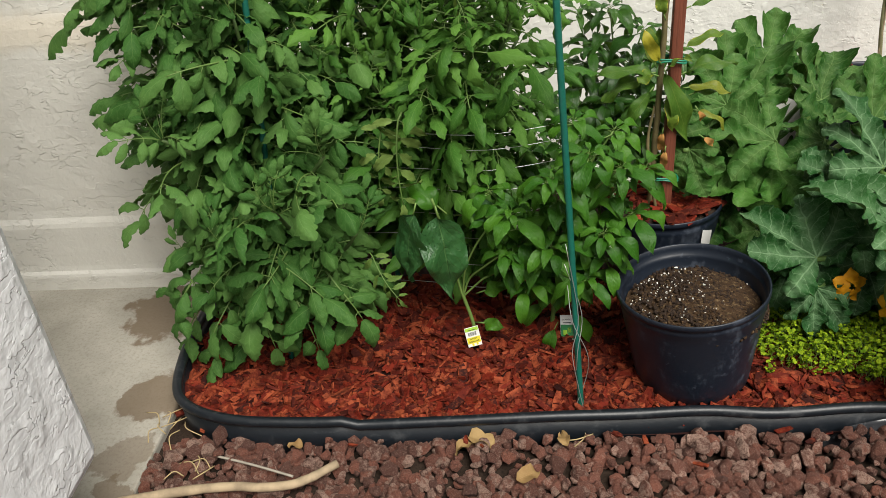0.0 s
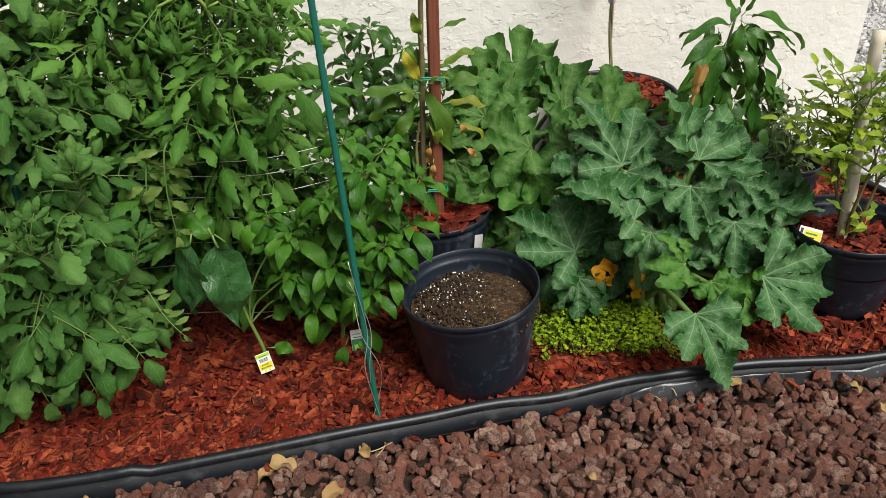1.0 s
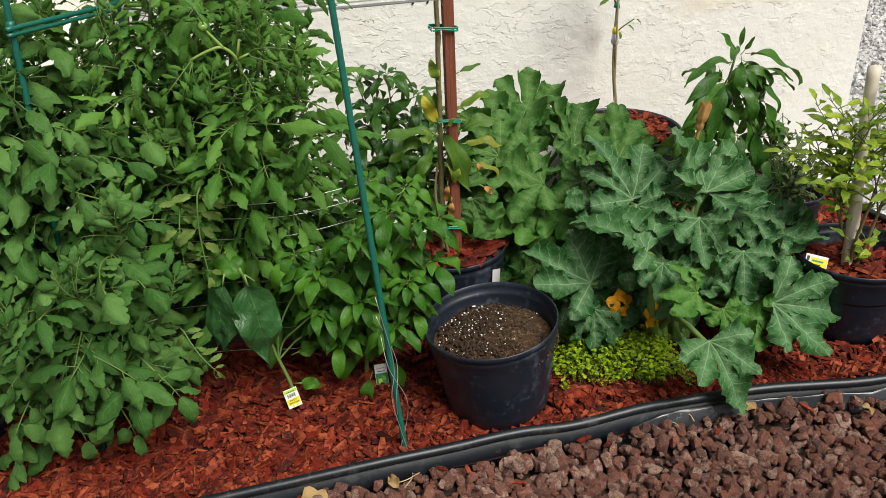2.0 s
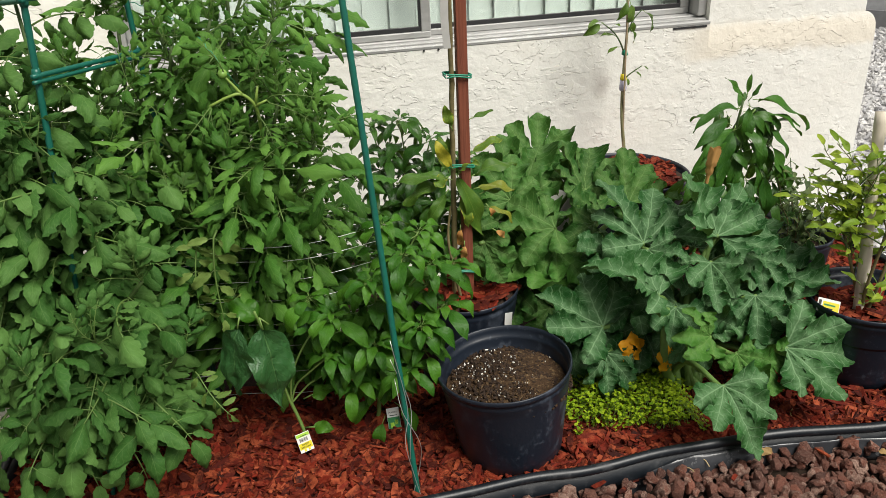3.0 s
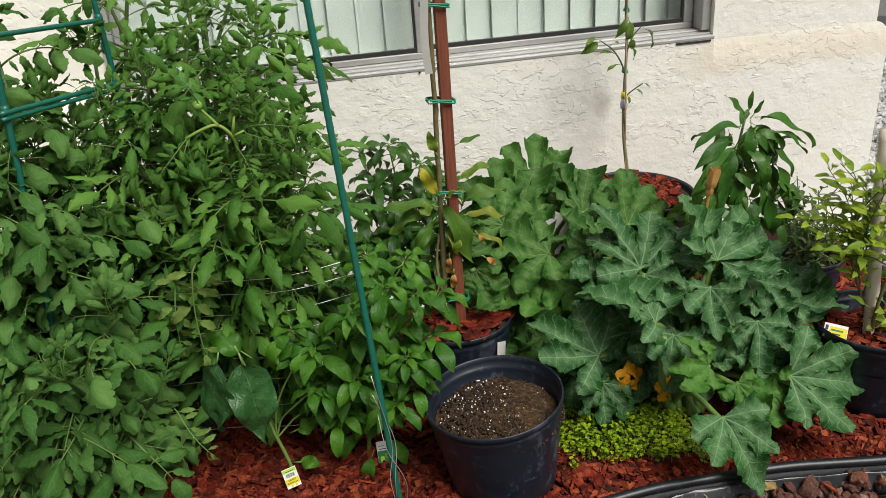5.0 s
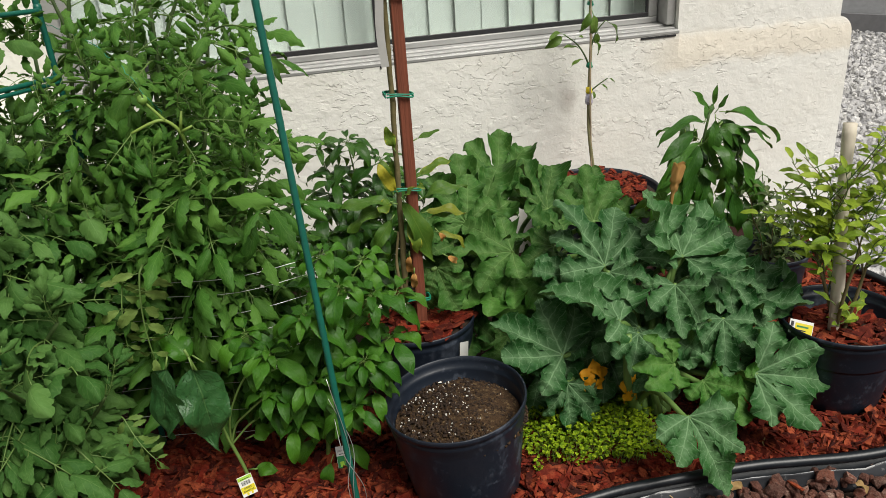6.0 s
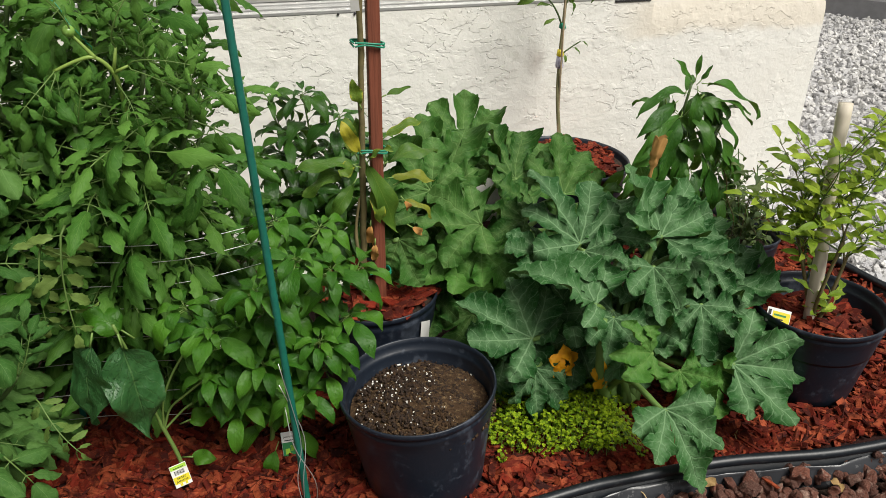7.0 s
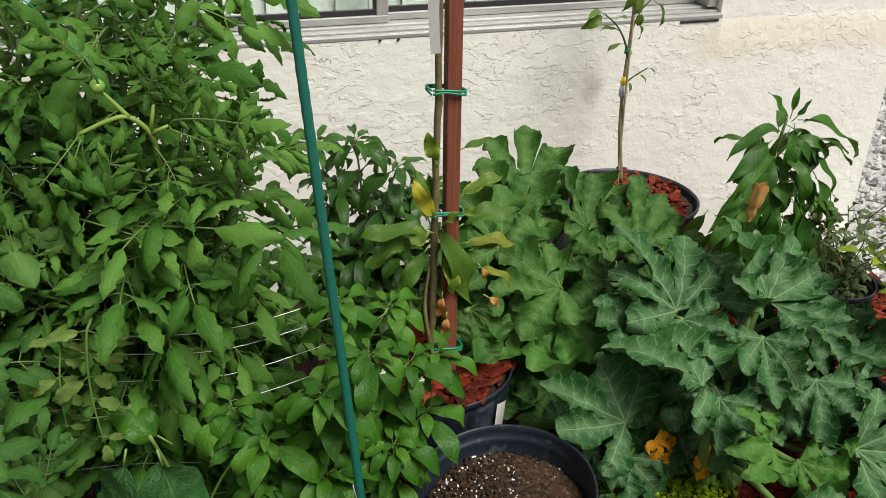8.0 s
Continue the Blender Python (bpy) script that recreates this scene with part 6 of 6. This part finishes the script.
for k, tip in enumerate(((1.30, 1.52, 0.61), (1.24, 1.56, 0.47), (1.35, 1.45, 0.60), (1.44, 1.44, 0.66), (1.50, 1.45, 0.60), (1.55, 1.46, 0.68), (1.52, 1.55, 0.50), (1.58, 1.40, 0.48), (1.27, 1.50, 0.42), (1.46, 1.50, 0.52),
                         (1.36, 1.55, 0.54), (1.43, 1.39, 0.46), (1.33, 1.60, 0.57), (1.60, 1.50, 0.58), (1.50, 1.42, 0.42), (1.33, 1.42, 0.45), (1.58, 1.55, 0.62), (1.48, 1.46, 0.70), (1.29, 1.58, 0.52))):
    start = min((ln[rng.randint(5, len(ln) - 1)] for ln in mains), key=lambda q: (q - Vector(tip)).length)
    line = grown(start, tip, 0.3, 0.015, 4)
    part("twig", tube(Geo(), line, [0.0021 - 0.0013 * i / len(line) for i in range(len(line))], 6).mesh("twig", M_TOMSTEM if k % 3 else M_BARK), pom)
    az = rng.uniform(0, 3)
    for p, d in walk_along(line, 0.020, 0.02):
        if abs(p.x - 1.385) < 0.028 and p.y < 1.47:
            continue
        az += 1.57
        for q in (0, math.pi):
            if rng.random() < 0.10:
                continue
            s = rng.uniform(0.65, 1.15)
            part("leaf", rng.choice(POML), pom, m=frame_of(p, Vector((math.cos(az + q), math.sin(az + q) - 0.2, rng.uniform(-0.1, 0.6))) + d * 0.4, Vector((rng.uniform(-0.4, 0.4), -0.6, 1))) @ Matrix.Diagonal((s, s, s, 1)))
for k in range(14):
    a = rng.uniform(0, 6.28)
    p = Vector((1.405 + rng.uniform(-0.03, 0.04), 1.445 + rng.uniform(-0.02, 0.01), rng.uniform(0.19, 0.27)))
    part("leaf", rng.choice(POML), pom, m=frame_of(p, (math.cos(a), math.sin(a) - 0.4, rng.uniform(0.1, 0.8)), (0, -0.6, 1)))

# ---- straggling herb in the small pot ----
herb = thing("potted_herb", "straggly half-wilted herb with small dull leaves", "herb", (1.478, 1.832, 0.17))
HER = pepper_leaves(M_HERB, 15, 0.026, 4, 0.33, (0.3, 1.2))
for k in range(16):
    a = rng.uniform(0, 6.28)
    q = rng.uniform(0.04, 0.13)
    tip = (1.475 + q * math.cos(a), 1.832 + q * math.sin(a) - 0.02, rng.uniform(0.24, 0.46))
    line = grown((1.478 + 0.3 * q * math.cos(a), 1.832 + 0.3 * q * math.sin(a), 0.17), tip, 0.5, 0.02, 4)
    part("stem", tube(Geo(), line, 0.0014, 5).mesh("stem", M_STEM_DARK if k % 2 else M_BARK), herb)
    for p, d in walk_along(line, 0.028, 0.04):
        for _ in range(2):
            s = rng.uniform(0.6, 1.3)
            part("leaf", rng.choice(HER), herb, m=frame_of(p, (rng.uniform(-1, 1), rng.uniform(-1, 0.6), rng.uniform(-0.5, 0.5)), (0, -0.3, 1)) @ Matrix.Diagonal((s, s, s, 1)))

# withered blossom standing over the squash
wb = thing("withered_blossom", "dried orange-brown curled squash blossom on a stalk", "dry flower", (1.10, 1.72, 0.42))
g = Geo()
pts = bend([(1.098, 1.72, 0.42), (1.103, 1.72, 0.48), (1.108, 1.72, 0.515), (1.118, 1.72, 0.555)], 6)
verts, faces = [], []
for i, p in enumerate(pts):
    rr = (0.003, 0.004, 0.008, 0.012, 0.012)[min(4, i // 4)]
    for k in range(14):
        a = 6.283 * k / 14
        q = rr * (1 + 0.28 * math.sin(5 * a + i * 0.4)) * (1 + 0.15 * noise.noise(Vector((k, i * 0.5, 2))))
        verts.append((p.x + q * math.cos(a), p.y + q * math.sin(a), p.z + 0.004 * math.sin(3 * a)))
for i in range(len(pts) - 1):
    for k in range(14):
        faces.append((i * 14 + k, i * 14 + (k + 1) % 14, (i + 1) * 14 + (k + 1) % 14, (i + 1) * 14 + k))
part("dry_petals", g.add(verts, faces).mesh("dry_petals", M_BROWNLEAF), wb)

# ---- sticks and litter on the gravel ----
st = thing("dry_stick", "thick bent pale dry stick lying on gravel", "stick", (-0.40, 1.08, 0.03), data=None)
line = bend([(-0.66, 1.045, 0.030), (-0.58, 1.062, 0.034), (-0.45, 1.084, 0.036), (-0.33, 1.085, 0.036), (-0.27, 1.105, 0.036), (-0.222, 1.138, 0.040)], 7)
part("wood", tube(Geo(), [p + Vector((0, 0.002 * noise.noise(p * 40), 0)) for p in line], [0.0100 + 0.0022 * math.sin(i * 0.9) * noise.noise(Vector((i * 0.4, 0, 0))) - 0.00006 * i for i in range(len(line))], 10).mesh("wood", M_STICK), st)
st = thing("dry_twig", "thin straight grey dry twig lying on gravel", "twig", (-0.39, 1.14, 0.03))
part("wood", tube(Geo(), bend([(-0.475, 1.170, 0.030), (-0.39, 1.142, 0.033), (-0.305, 1.113, 0.032)], 6), 0.0026, 7).mesh("wood", M_TWIG), st)
for k, (x, y, n) in enumerate(((-0.60, 1.26, 9), (-0.50, 1.12, 5), (0.22, 1.20, 2), (0.86, 1.20, 3))):
    st = thing("straw", "wisps of dry straw caught on the gravel", "straw", (x, y, 0.02))
    for j in range(n):
        a = rng.uniform(0, 6.28)
        ll = rng.uniform(0.03, 0.075)
        p = Vector((x + rng.uniform(-0.03, 0.03), y + rng.uniform(-0.02, 0.02), rng.uniform(0.02, 0.035)))
        part("stalk", tube(Geo(), bend([p, p + Vector((ll * 0.5 * math.cos(a), ll * 0.5 * math.sin(a), 0.008)), p + Vector((ll * math.cos(a + 0.4), ll * math.sin(a + 0.4), -0.002))], 4), 0.0012, 5).mesh("stalk", M_STRAW), st)
for k, (x, y, ll, a) in enumerate(((0.025, 1.205, 0.058, 250), (0.035, 1.188, 0.045, 120), (0.117, 1.095, 0.052, 300), (-0.30, 1.185, 0.035, 80), (0.215, 1.180, 0.04, 20), (1.02, 1.205, 0.035, 70), (1.24, 1.15, 0.03, 200), (1.13, 1.30, 0.035, 310), (0.62, 1.02, 0.03, 40), (1.27, 1.08, 0.03, 150))):
    lf = thing("dry_leaf", "curled dry tan leaf fallen on the stones", "fallen leaf", (x, y, 0.03), "fallen leaves")
    part("blade", Geo().add(*blade(ll, ll * 0.34, 8, 3, 0.75, 0.7, 0.5, 0.8, 0.35, k, 0.15, 3)).mesh("blade", M_DRYLEAF), lf, m=pose(x, y, 0.036, 12, 20 * math.sin(k), a))

# ---- lime groundcover ----
cover = thing("groundcover", "low mat of tiny lime-green leaves spilling over mulch", "groundcover", (0.76, 1.48, 0.03), kind="stuff")
g = Geo()
tiny = [blade(q, q * 0.52, 3, 1, 0.8, 0.7, 0.3, 0.5, 0.1, q * 999) for q in (0.0038, 0.005, 0.0066)]
for k in range(3900):
    a, q = rng.uniform(0, 6.283), math.sqrt(rng.random())
    x, y = 0.775 + 0.205 * q * math.cos(a), 1.470 + 0.150 * q * math.sin(a)
    if (x - 0.486) ** 2 + (y - 1.394) ** 2 < 0.128 ** 2:
        continue
    edge = noise.noise(Vector((x * 13, y * 13, 4))) * 0.55
    if q > 0.86 + edge or (q > 0.6 and rng.random() < (q - 0.6)):
        continue
    z = 0.036 + (0.055 * (1 - q * q) + 0.022) * rng.random() ** 0.7 + 0.018 * max(0, noise.noise(Vector((x * 22, y * 22, 1))))
    m = Matrix.Translation((x, y, z)) @ pose(0, 0, 0, rng.uniform(-35, 25), rng.uniform(-30, 30), rng.uniform(0, 360))
    tube(g, [Vector((x, y, z)), Vector((x + rng.uniform(-0.01, 0.01), y + rng.uniform(0, 0.012), z - 0.022))], 0.0007, 3, 1, False)
    for j in range(rng.choice((4, 5, 6))):
        t3 = rng.choice(tiny)
        g.add(*t3, m=m @ pose(0, 0, 0, rng.uniform(0, 40), 0, 72 * j + rng.uniform(-15, 15)))
part("sprigs", g.mesh("sprigs", [M_LIME, M_STEM]), cover, kind="stuff")
for k in range(26):
    x, y = rng.uniform(0.86, 0.95), rng.uniform(1.31, 1.44)
    g = Geo()
    p = Vector((0.88, 1.44, 0.05))
    line = bend([p, p.lerp(Vector((x, y, 0.06)), 0.5) + Vector((0, 0, 0.02)), (x, y, rng.uniform(0.04, 0.06))], 4)
    tube(g, line, 0.0007, 4, 1)
    for q in line[3:]:
        for j in range(4):
            g.add(*rng.choice(tiny), m=Matrix.Translation(q) @ pose(0, 0, 0, rng.uniform(0, 40), 0, 90 * j + rng.uniform(0, 60)))
    part("runner", g.mesh("runner", [M_LIME, M_STEM]), cover)

# ---- stones, chips and soil: the many small pieces ----
def rock(seed, sub=2):
    """A broken, sharp-edged stone of about radius 1."""
    r = np.random.default_rng(seed)
    p = r.normal(size=(21 if sub == 2 else 12, 3))
    p /= np.linalg.norm(p, axis=1)[:, None]
    p *= r.uniform(0.80, 1.12, (len(p), 1))
    bm = bmesh.new()
    for q in p:
        bm.verts.new(q)
    hull = bmesh.ops.convex_hull(bm, input=bm.verts)
    bmesh.ops.delete(bm, geom=[q for q in bm.verts if not q.link_faces], context="VERTS")
    if sub == 2:
        bmesh.ops.bevel(bm, geom=bm.edges[:], offset=0.03, segments=1, affect="EDGES")
    bm.verts.index_update()
    v = np.array([q.co[:] for q in bm.verts])
    f = [[q.index for q in t.verts] for t in bm.faces]
    bm.free()
    return v, f


def rot(r):
    return np.array(Euler((r.uniform(0, 6.28), r.uniform(0, 6.28), r.uniform(0, 6.28))).to_matrix())


def scatter(spots, shapes, r, flat=0.75):
    """Joins one turned, scaled piece a spot (x, y, z, size)."""
    vs, fs, n = [], [], 0
    for x, y, z, s in spots:
        v, f = shapes[r.randrange(len(shapes))]
        q = (v * np.array((r.uniform(0.75, 1.25), r.uniform(0.75, 1.15), r.uniform(0.65, 1.0)))) @ rot(r).T * s + np.array((x, y, z))
        vs.append(q)
        fs.extend([tuple(i + n for i in p) for p in f])
        n += len(q)
    g = Geo()
    g.v, g.uv, g.f, g.mi, g.n = [np.vstack(vs)], [np.zeros((n, 2))], fs, [0] * len(fs), n
    return g


ROCKS = [rock(s) for s in range(10)]
r = random.Random(21)
lava = thing("lava_gravel", "reddish brown lava rock gravel, loose and rough", "gravel", (0.5, 0.95, 0.0), kind="stuff")
spots, near = [], []
used = set()
for k in range(16000):
    x, y = r.uniform(-0.66, 2.1), r.uniform(0.45, 1.225)
    lim = 1.222 if x > -0.42 else 1.222 + (-(x + 0.42)) * 0.75
    s = r.choice((0.008, 0.010, 0.012, 0.014, 0.016, 0.019))
    if y > lim - 0.002 - s * 0.4 or x < -0.612:
        continue
    cell = (int(x / 0.0155), int(y / 0.0155))
    if cell in used and r.random() < 0.84:
        continue
    z = 0.004 + (0.012 if cell in used else 0.0) + r.uniform(-0.004, 0.005) + (0.014 if y > 1.16 and noise.noise(Vector((x * 7, 0, 0))) > 0.05 else 0) + ((0.016 if x > 0.6 else 0.010) * r.random() if y > 1.14 else 0)
    used.add(cell)
    (near if 0.1 < x < 1.25 and 1.10 < y < 1.23 and len(near) < 300 else spots).append((x, y, z, s))
part("gravel", scatter(spots, ROCKS, r).mesh("gravel", M_LAVA_J, False), lava, kind="stuff")
stones = []
for v, f in ROCKS:
    stones.append(Geo().add(v, f).mesh("stone", M_LAVA, False))
for x, y, z, s in near:
    part("stone", r.choice(stones), lava, m=Matrix.Translation((x, y, z)) @ Euler((r.uniform(0, 6.28), r.uniform(0, 6.28), r.uniform(0, 6.28))).to_matrix().to_4x4() @ Matrix.Diagonal((s * r.uniform(0.75, 1.25), s, s * r.uniform(0.7, 1.0), 1)))

small = [rock(s + 50, 1) for s in range(8)]
part("gravel_base", Geo().add([(-0.62, -3.5, -0.006), (2.1, -3.5, -0.006), (2.1, 1.21, -0.006), (-0.62, 1.21, -0.006)], [(0, 1, 2, 3)]).mesh("gravel_base", M_SOIL), lava, kind="stuff")
part("gravel", scatter([(r.uniform(-0.60, 2.1), r.uniform(-1.4, 0.46), r.uniform(0.0, 0.008), r.uniform(0.010, 0.022)) for k in range(9000)], small, r).mesh("gravel", M_LAVA_J, False), lava, kind="stuff")
white = thing("white_gravel", "pale grey-white landscaping gravel beside the house", "gravel", (3.0, 3.4, 0.0), kind="stuff")
g = Geo().add([(1.92, 0.6, -0.004), (9, 0.6, -0.004), (9, 9, -0.004), (1.75, 9, -0.004), (1.75, 2.42, -0.004)], [(0, 1, 2, 3, 4)])
part("gravel_base", g.mesh("gravel_base", M_WHITE_J), white, kind="stuff")
spots = []
for k in range(13000):
    x, y = r.uniform(1.76, 4.9), r.uniform(1.2, 5.4)
    if (y > 2.40 and x < 2.13) or x < 1.93 - 0.05 * max(0, (y - 1.7) * 3.4):
        continue
    spots.append((x, y, r.uniform(0.0, 0.016), r.uniform(0.011, 0.023)))
part("gravel", scatter(spots, small, r).mesh("gravel", M_WHITE_J, False), white, kind="stuff")


def chip_shape(seed):
    q = random.Random(seed)
    l, w, t = q.uniform(0.009, 0.028), q.uniform(0.0030, 0.0090), q.uniform(0.0016, 0.0036)
    v = []
    for x in (-l, 0.0, l):
        k = q.uniform(0.55, 1.0) if x else 1.0
        o = q.uniform(-0.2, 0.2) * w
        lift = q.uniform(-0.0015, 0.0015)
        for yy, zz in ((-1, -1), (1, -1), (1, 1), (-1, 1)):
            v.append((x + q.uniform(-0.15, 0.15) * l * (x != 0), o + yy * w * k, zz * t * (0.7 if x else 1) + lift))
    f = [(0, 1, 2, 3), (11, 10, 9, 8)]
    for i in (0, 4):
        f += [(i + k, i + 4 + k, i + 4 + (k + 1) % 4, i + (k + 1) % 4) for k in range(4)]
    return np.array(v), [tuple(reversed(p)) for p in f]


CHIPS = [chip_shape(s) for s in range(14)]


def chip_pose(r, x, y, z, steep=26):
    return Matrix.Translation((x, y, z)) @ pose(0, 0, 0, r.gauss(0, steep), r.gauss(0, steep * 0.6), r.uniform(0, 360))


def chips(spots, r, steep=26):
    g = Geo()
    vs, fs, n = [], [], 0
    for x, y, z, s in spots:
        v, f = CHIPS[r.randrange(len(CHIPS))]
        a = np.array(chip_pose(r, x, y, z, steep))
        vs.append((v * s) @ a[:3, :3].T + a[:3, 3])
        fs.extend([tuple(i + n for i in p) for p in f])
        n += len(v)
    g.v, g.uv, g.f, g.mi, g.n = [np.vstack(vs)], [np.zeros((n, 2))], fs, [0] * len(fs), n
    return g


def bed_z(x, y):
    return 0.022 + 0.012 * noise.noise(Vector((x * 5, y * 5, 0.5))) + 0.02 * max(0.0, min(1.0, (y - 1.24) / 0.25))


mulch = thing("mulch_bed", "bright rust-red shredded wood mulch covering the bed", "mulch", (0.4, 1.6, 0.0), kind="stuff")
nx, ny = 120, 60
verts = [(-0.60 + 2.46 * i / nx, 1.228 + 1.19 * j / ny, bed_z(-0.60 + 2.46 * i / nx, 1.228 + 1.19 * j / ny) - 0.006) for j in range(ny + 1) for i in range(nx + 1)]
faces = []
for j in range(ny):
    for i in range(nx):
        x, y = -0.60 + 2.46 * (i + 0.5) / nx, 1.228 + 1.19 * (j + 0.5) / ny
        if x < -0.42 and (x + 0.42) ** 2 + (max(0, 1.41 - y)) ** 2 > 0.18 ** 2:
            continue
        if x > 1.66 + (0.19 if 1.3 < y < 1.8 else 0.05):
            continue
        faces.append((j * (nx + 1) + i, j * (nx + 1) + i + 1, (j + 1) * (nx + 1) + i + 1, (j + 1) * (nx + 1) + i))
# under layer coloured dark for the shade in the gaps between the chips
M_UNDER = speckled("shaded_under_mulch", (0.05, 0.011, 0.007), (0.03, 0.008, 0.006), 60, 0.9, 0.006)
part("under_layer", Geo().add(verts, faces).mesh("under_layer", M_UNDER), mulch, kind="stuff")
spots, near = [], []
for k in range(19000):
    x = r.uniform(-0.60, 1.84)
    y = 1.256 + (r.random() ** 1.5) * 0.94
    if x < -0.42 and (x + 0.42) ** 2 + (max(0, 1.41 - y)) ** 2 > 0.185 ** 2:
        continue
    if y > 1.75 and x < 1.3:
        continue
    if any((x - px) ** 2 + (y - py) ** 2 < (pr * 0.80) ** 2 for px, py, pr, *_ in POTS):
        continue
    spot = (x, y, bed_z(x, y) + r.uniform(0.0, 0.012), r.choice((0.5, 0.7, 0.85, 1.0, 1.25)))
    (near if -0.30 < x < 0.36 and y < 1.42 and r.random() < 0.12 and len(near) < 300 else spots).append(spot)
part("chips", chips(spots, r, 34).mesh("chips", M_CHIP_J, False), mulch, kind="stuff")
stray = [(x, 1.205 + 0.5 * dy, 0.040, 0.7) for x, dy in ((0.02, -0.02), (0.31, 0.0), (0.36, -0.03), (0.62, 0.01), (0.66, -0.05), (0.05, -0.05), (0.9, -0.1), (1.12, -0.06), (0.45, -0.16), (-0.2, -0.04))]
part("chips", chips(stray, r, 12).mesh("chips", M_CHIP_J, False), mulch, kind="stuff")
chip_me = [Geo().add(v, f).mesh("chip", M_CHIP, False) for v, f in CHIPS]
for x, y, z, s in near:
    part("chip", r.choice(chip_me), mulch, m=chip_pose(r, x, y, z + 0.005) @ Matrix.Diagonal((s, s, s, 1)))

# red chips on top of the potting soil, and perlite in the bare pot
for (x, y, pr, h, z0, soil, ob, at), count, big in ((POTS[1], 170, 1.25), (POTS[2], 420, 1.0), (POTS[4], 150, 1.3)):
    spots = []
    for k in range(count):
        a, q = r.uniform(0, 6.283), math.sqrt(r.random()) * pr * (0.80 if soil > 0.05 else 0.86)
        spots.append((x + q * math.cos(a), y + q * math.sin(a), z0 + h - soil + 0.008 + r.uniform(0, 0.012), big * r.uniform(0.6, 1.2)))
    part("mulch", chips(spots, r, 22).mesh("mulch", M_CHIP_J, False), ob, "rust-red mulch chips", kind="stuff")
grains = [rock(s + 90, 1) for s in range(5)]
x, y, pr, h, z0, soil, ob, at = POTS[0]
for mt, count, lo, hi, nm in ((M_PERLITE, 420, 0.0010, 0.0028, "perlite"), (M_SOIL, 1100, 0.0020, 0.0058, "crumb_layer"), (M_MIX, 1300, 0.0018, 0.0048, "crumb_layer")):
    spots = []
    for k in range(count):
        a, q = r.uniform(0, 6.283), math.sqrt(r.random()) * pr * 0.90
        yy = q * math.sin(a)
        if nm == "perlite" and r.random() > 0.25 + 0.75 * (0.5 + yy / pr):
            continue
        if mt is M_MIX and r.random() < 0.75 * (0.5 + 0.9 * yy / pr):
            continue
        spots.append((x + q * math.cos(a), y + yy, z0 + h - soil + 0.012 * (1 - (q / pr) ** 2) + 0.006 * noise.noise(Vector((q * math.cos(a) * 26 + x * 9, yy * 26, 1.0))) + 0.001, r.uniform(lo, hi)))
    part(nm, scatter(spots, grains, r).mesh(nm, mt, False), ob, kind="stuff")
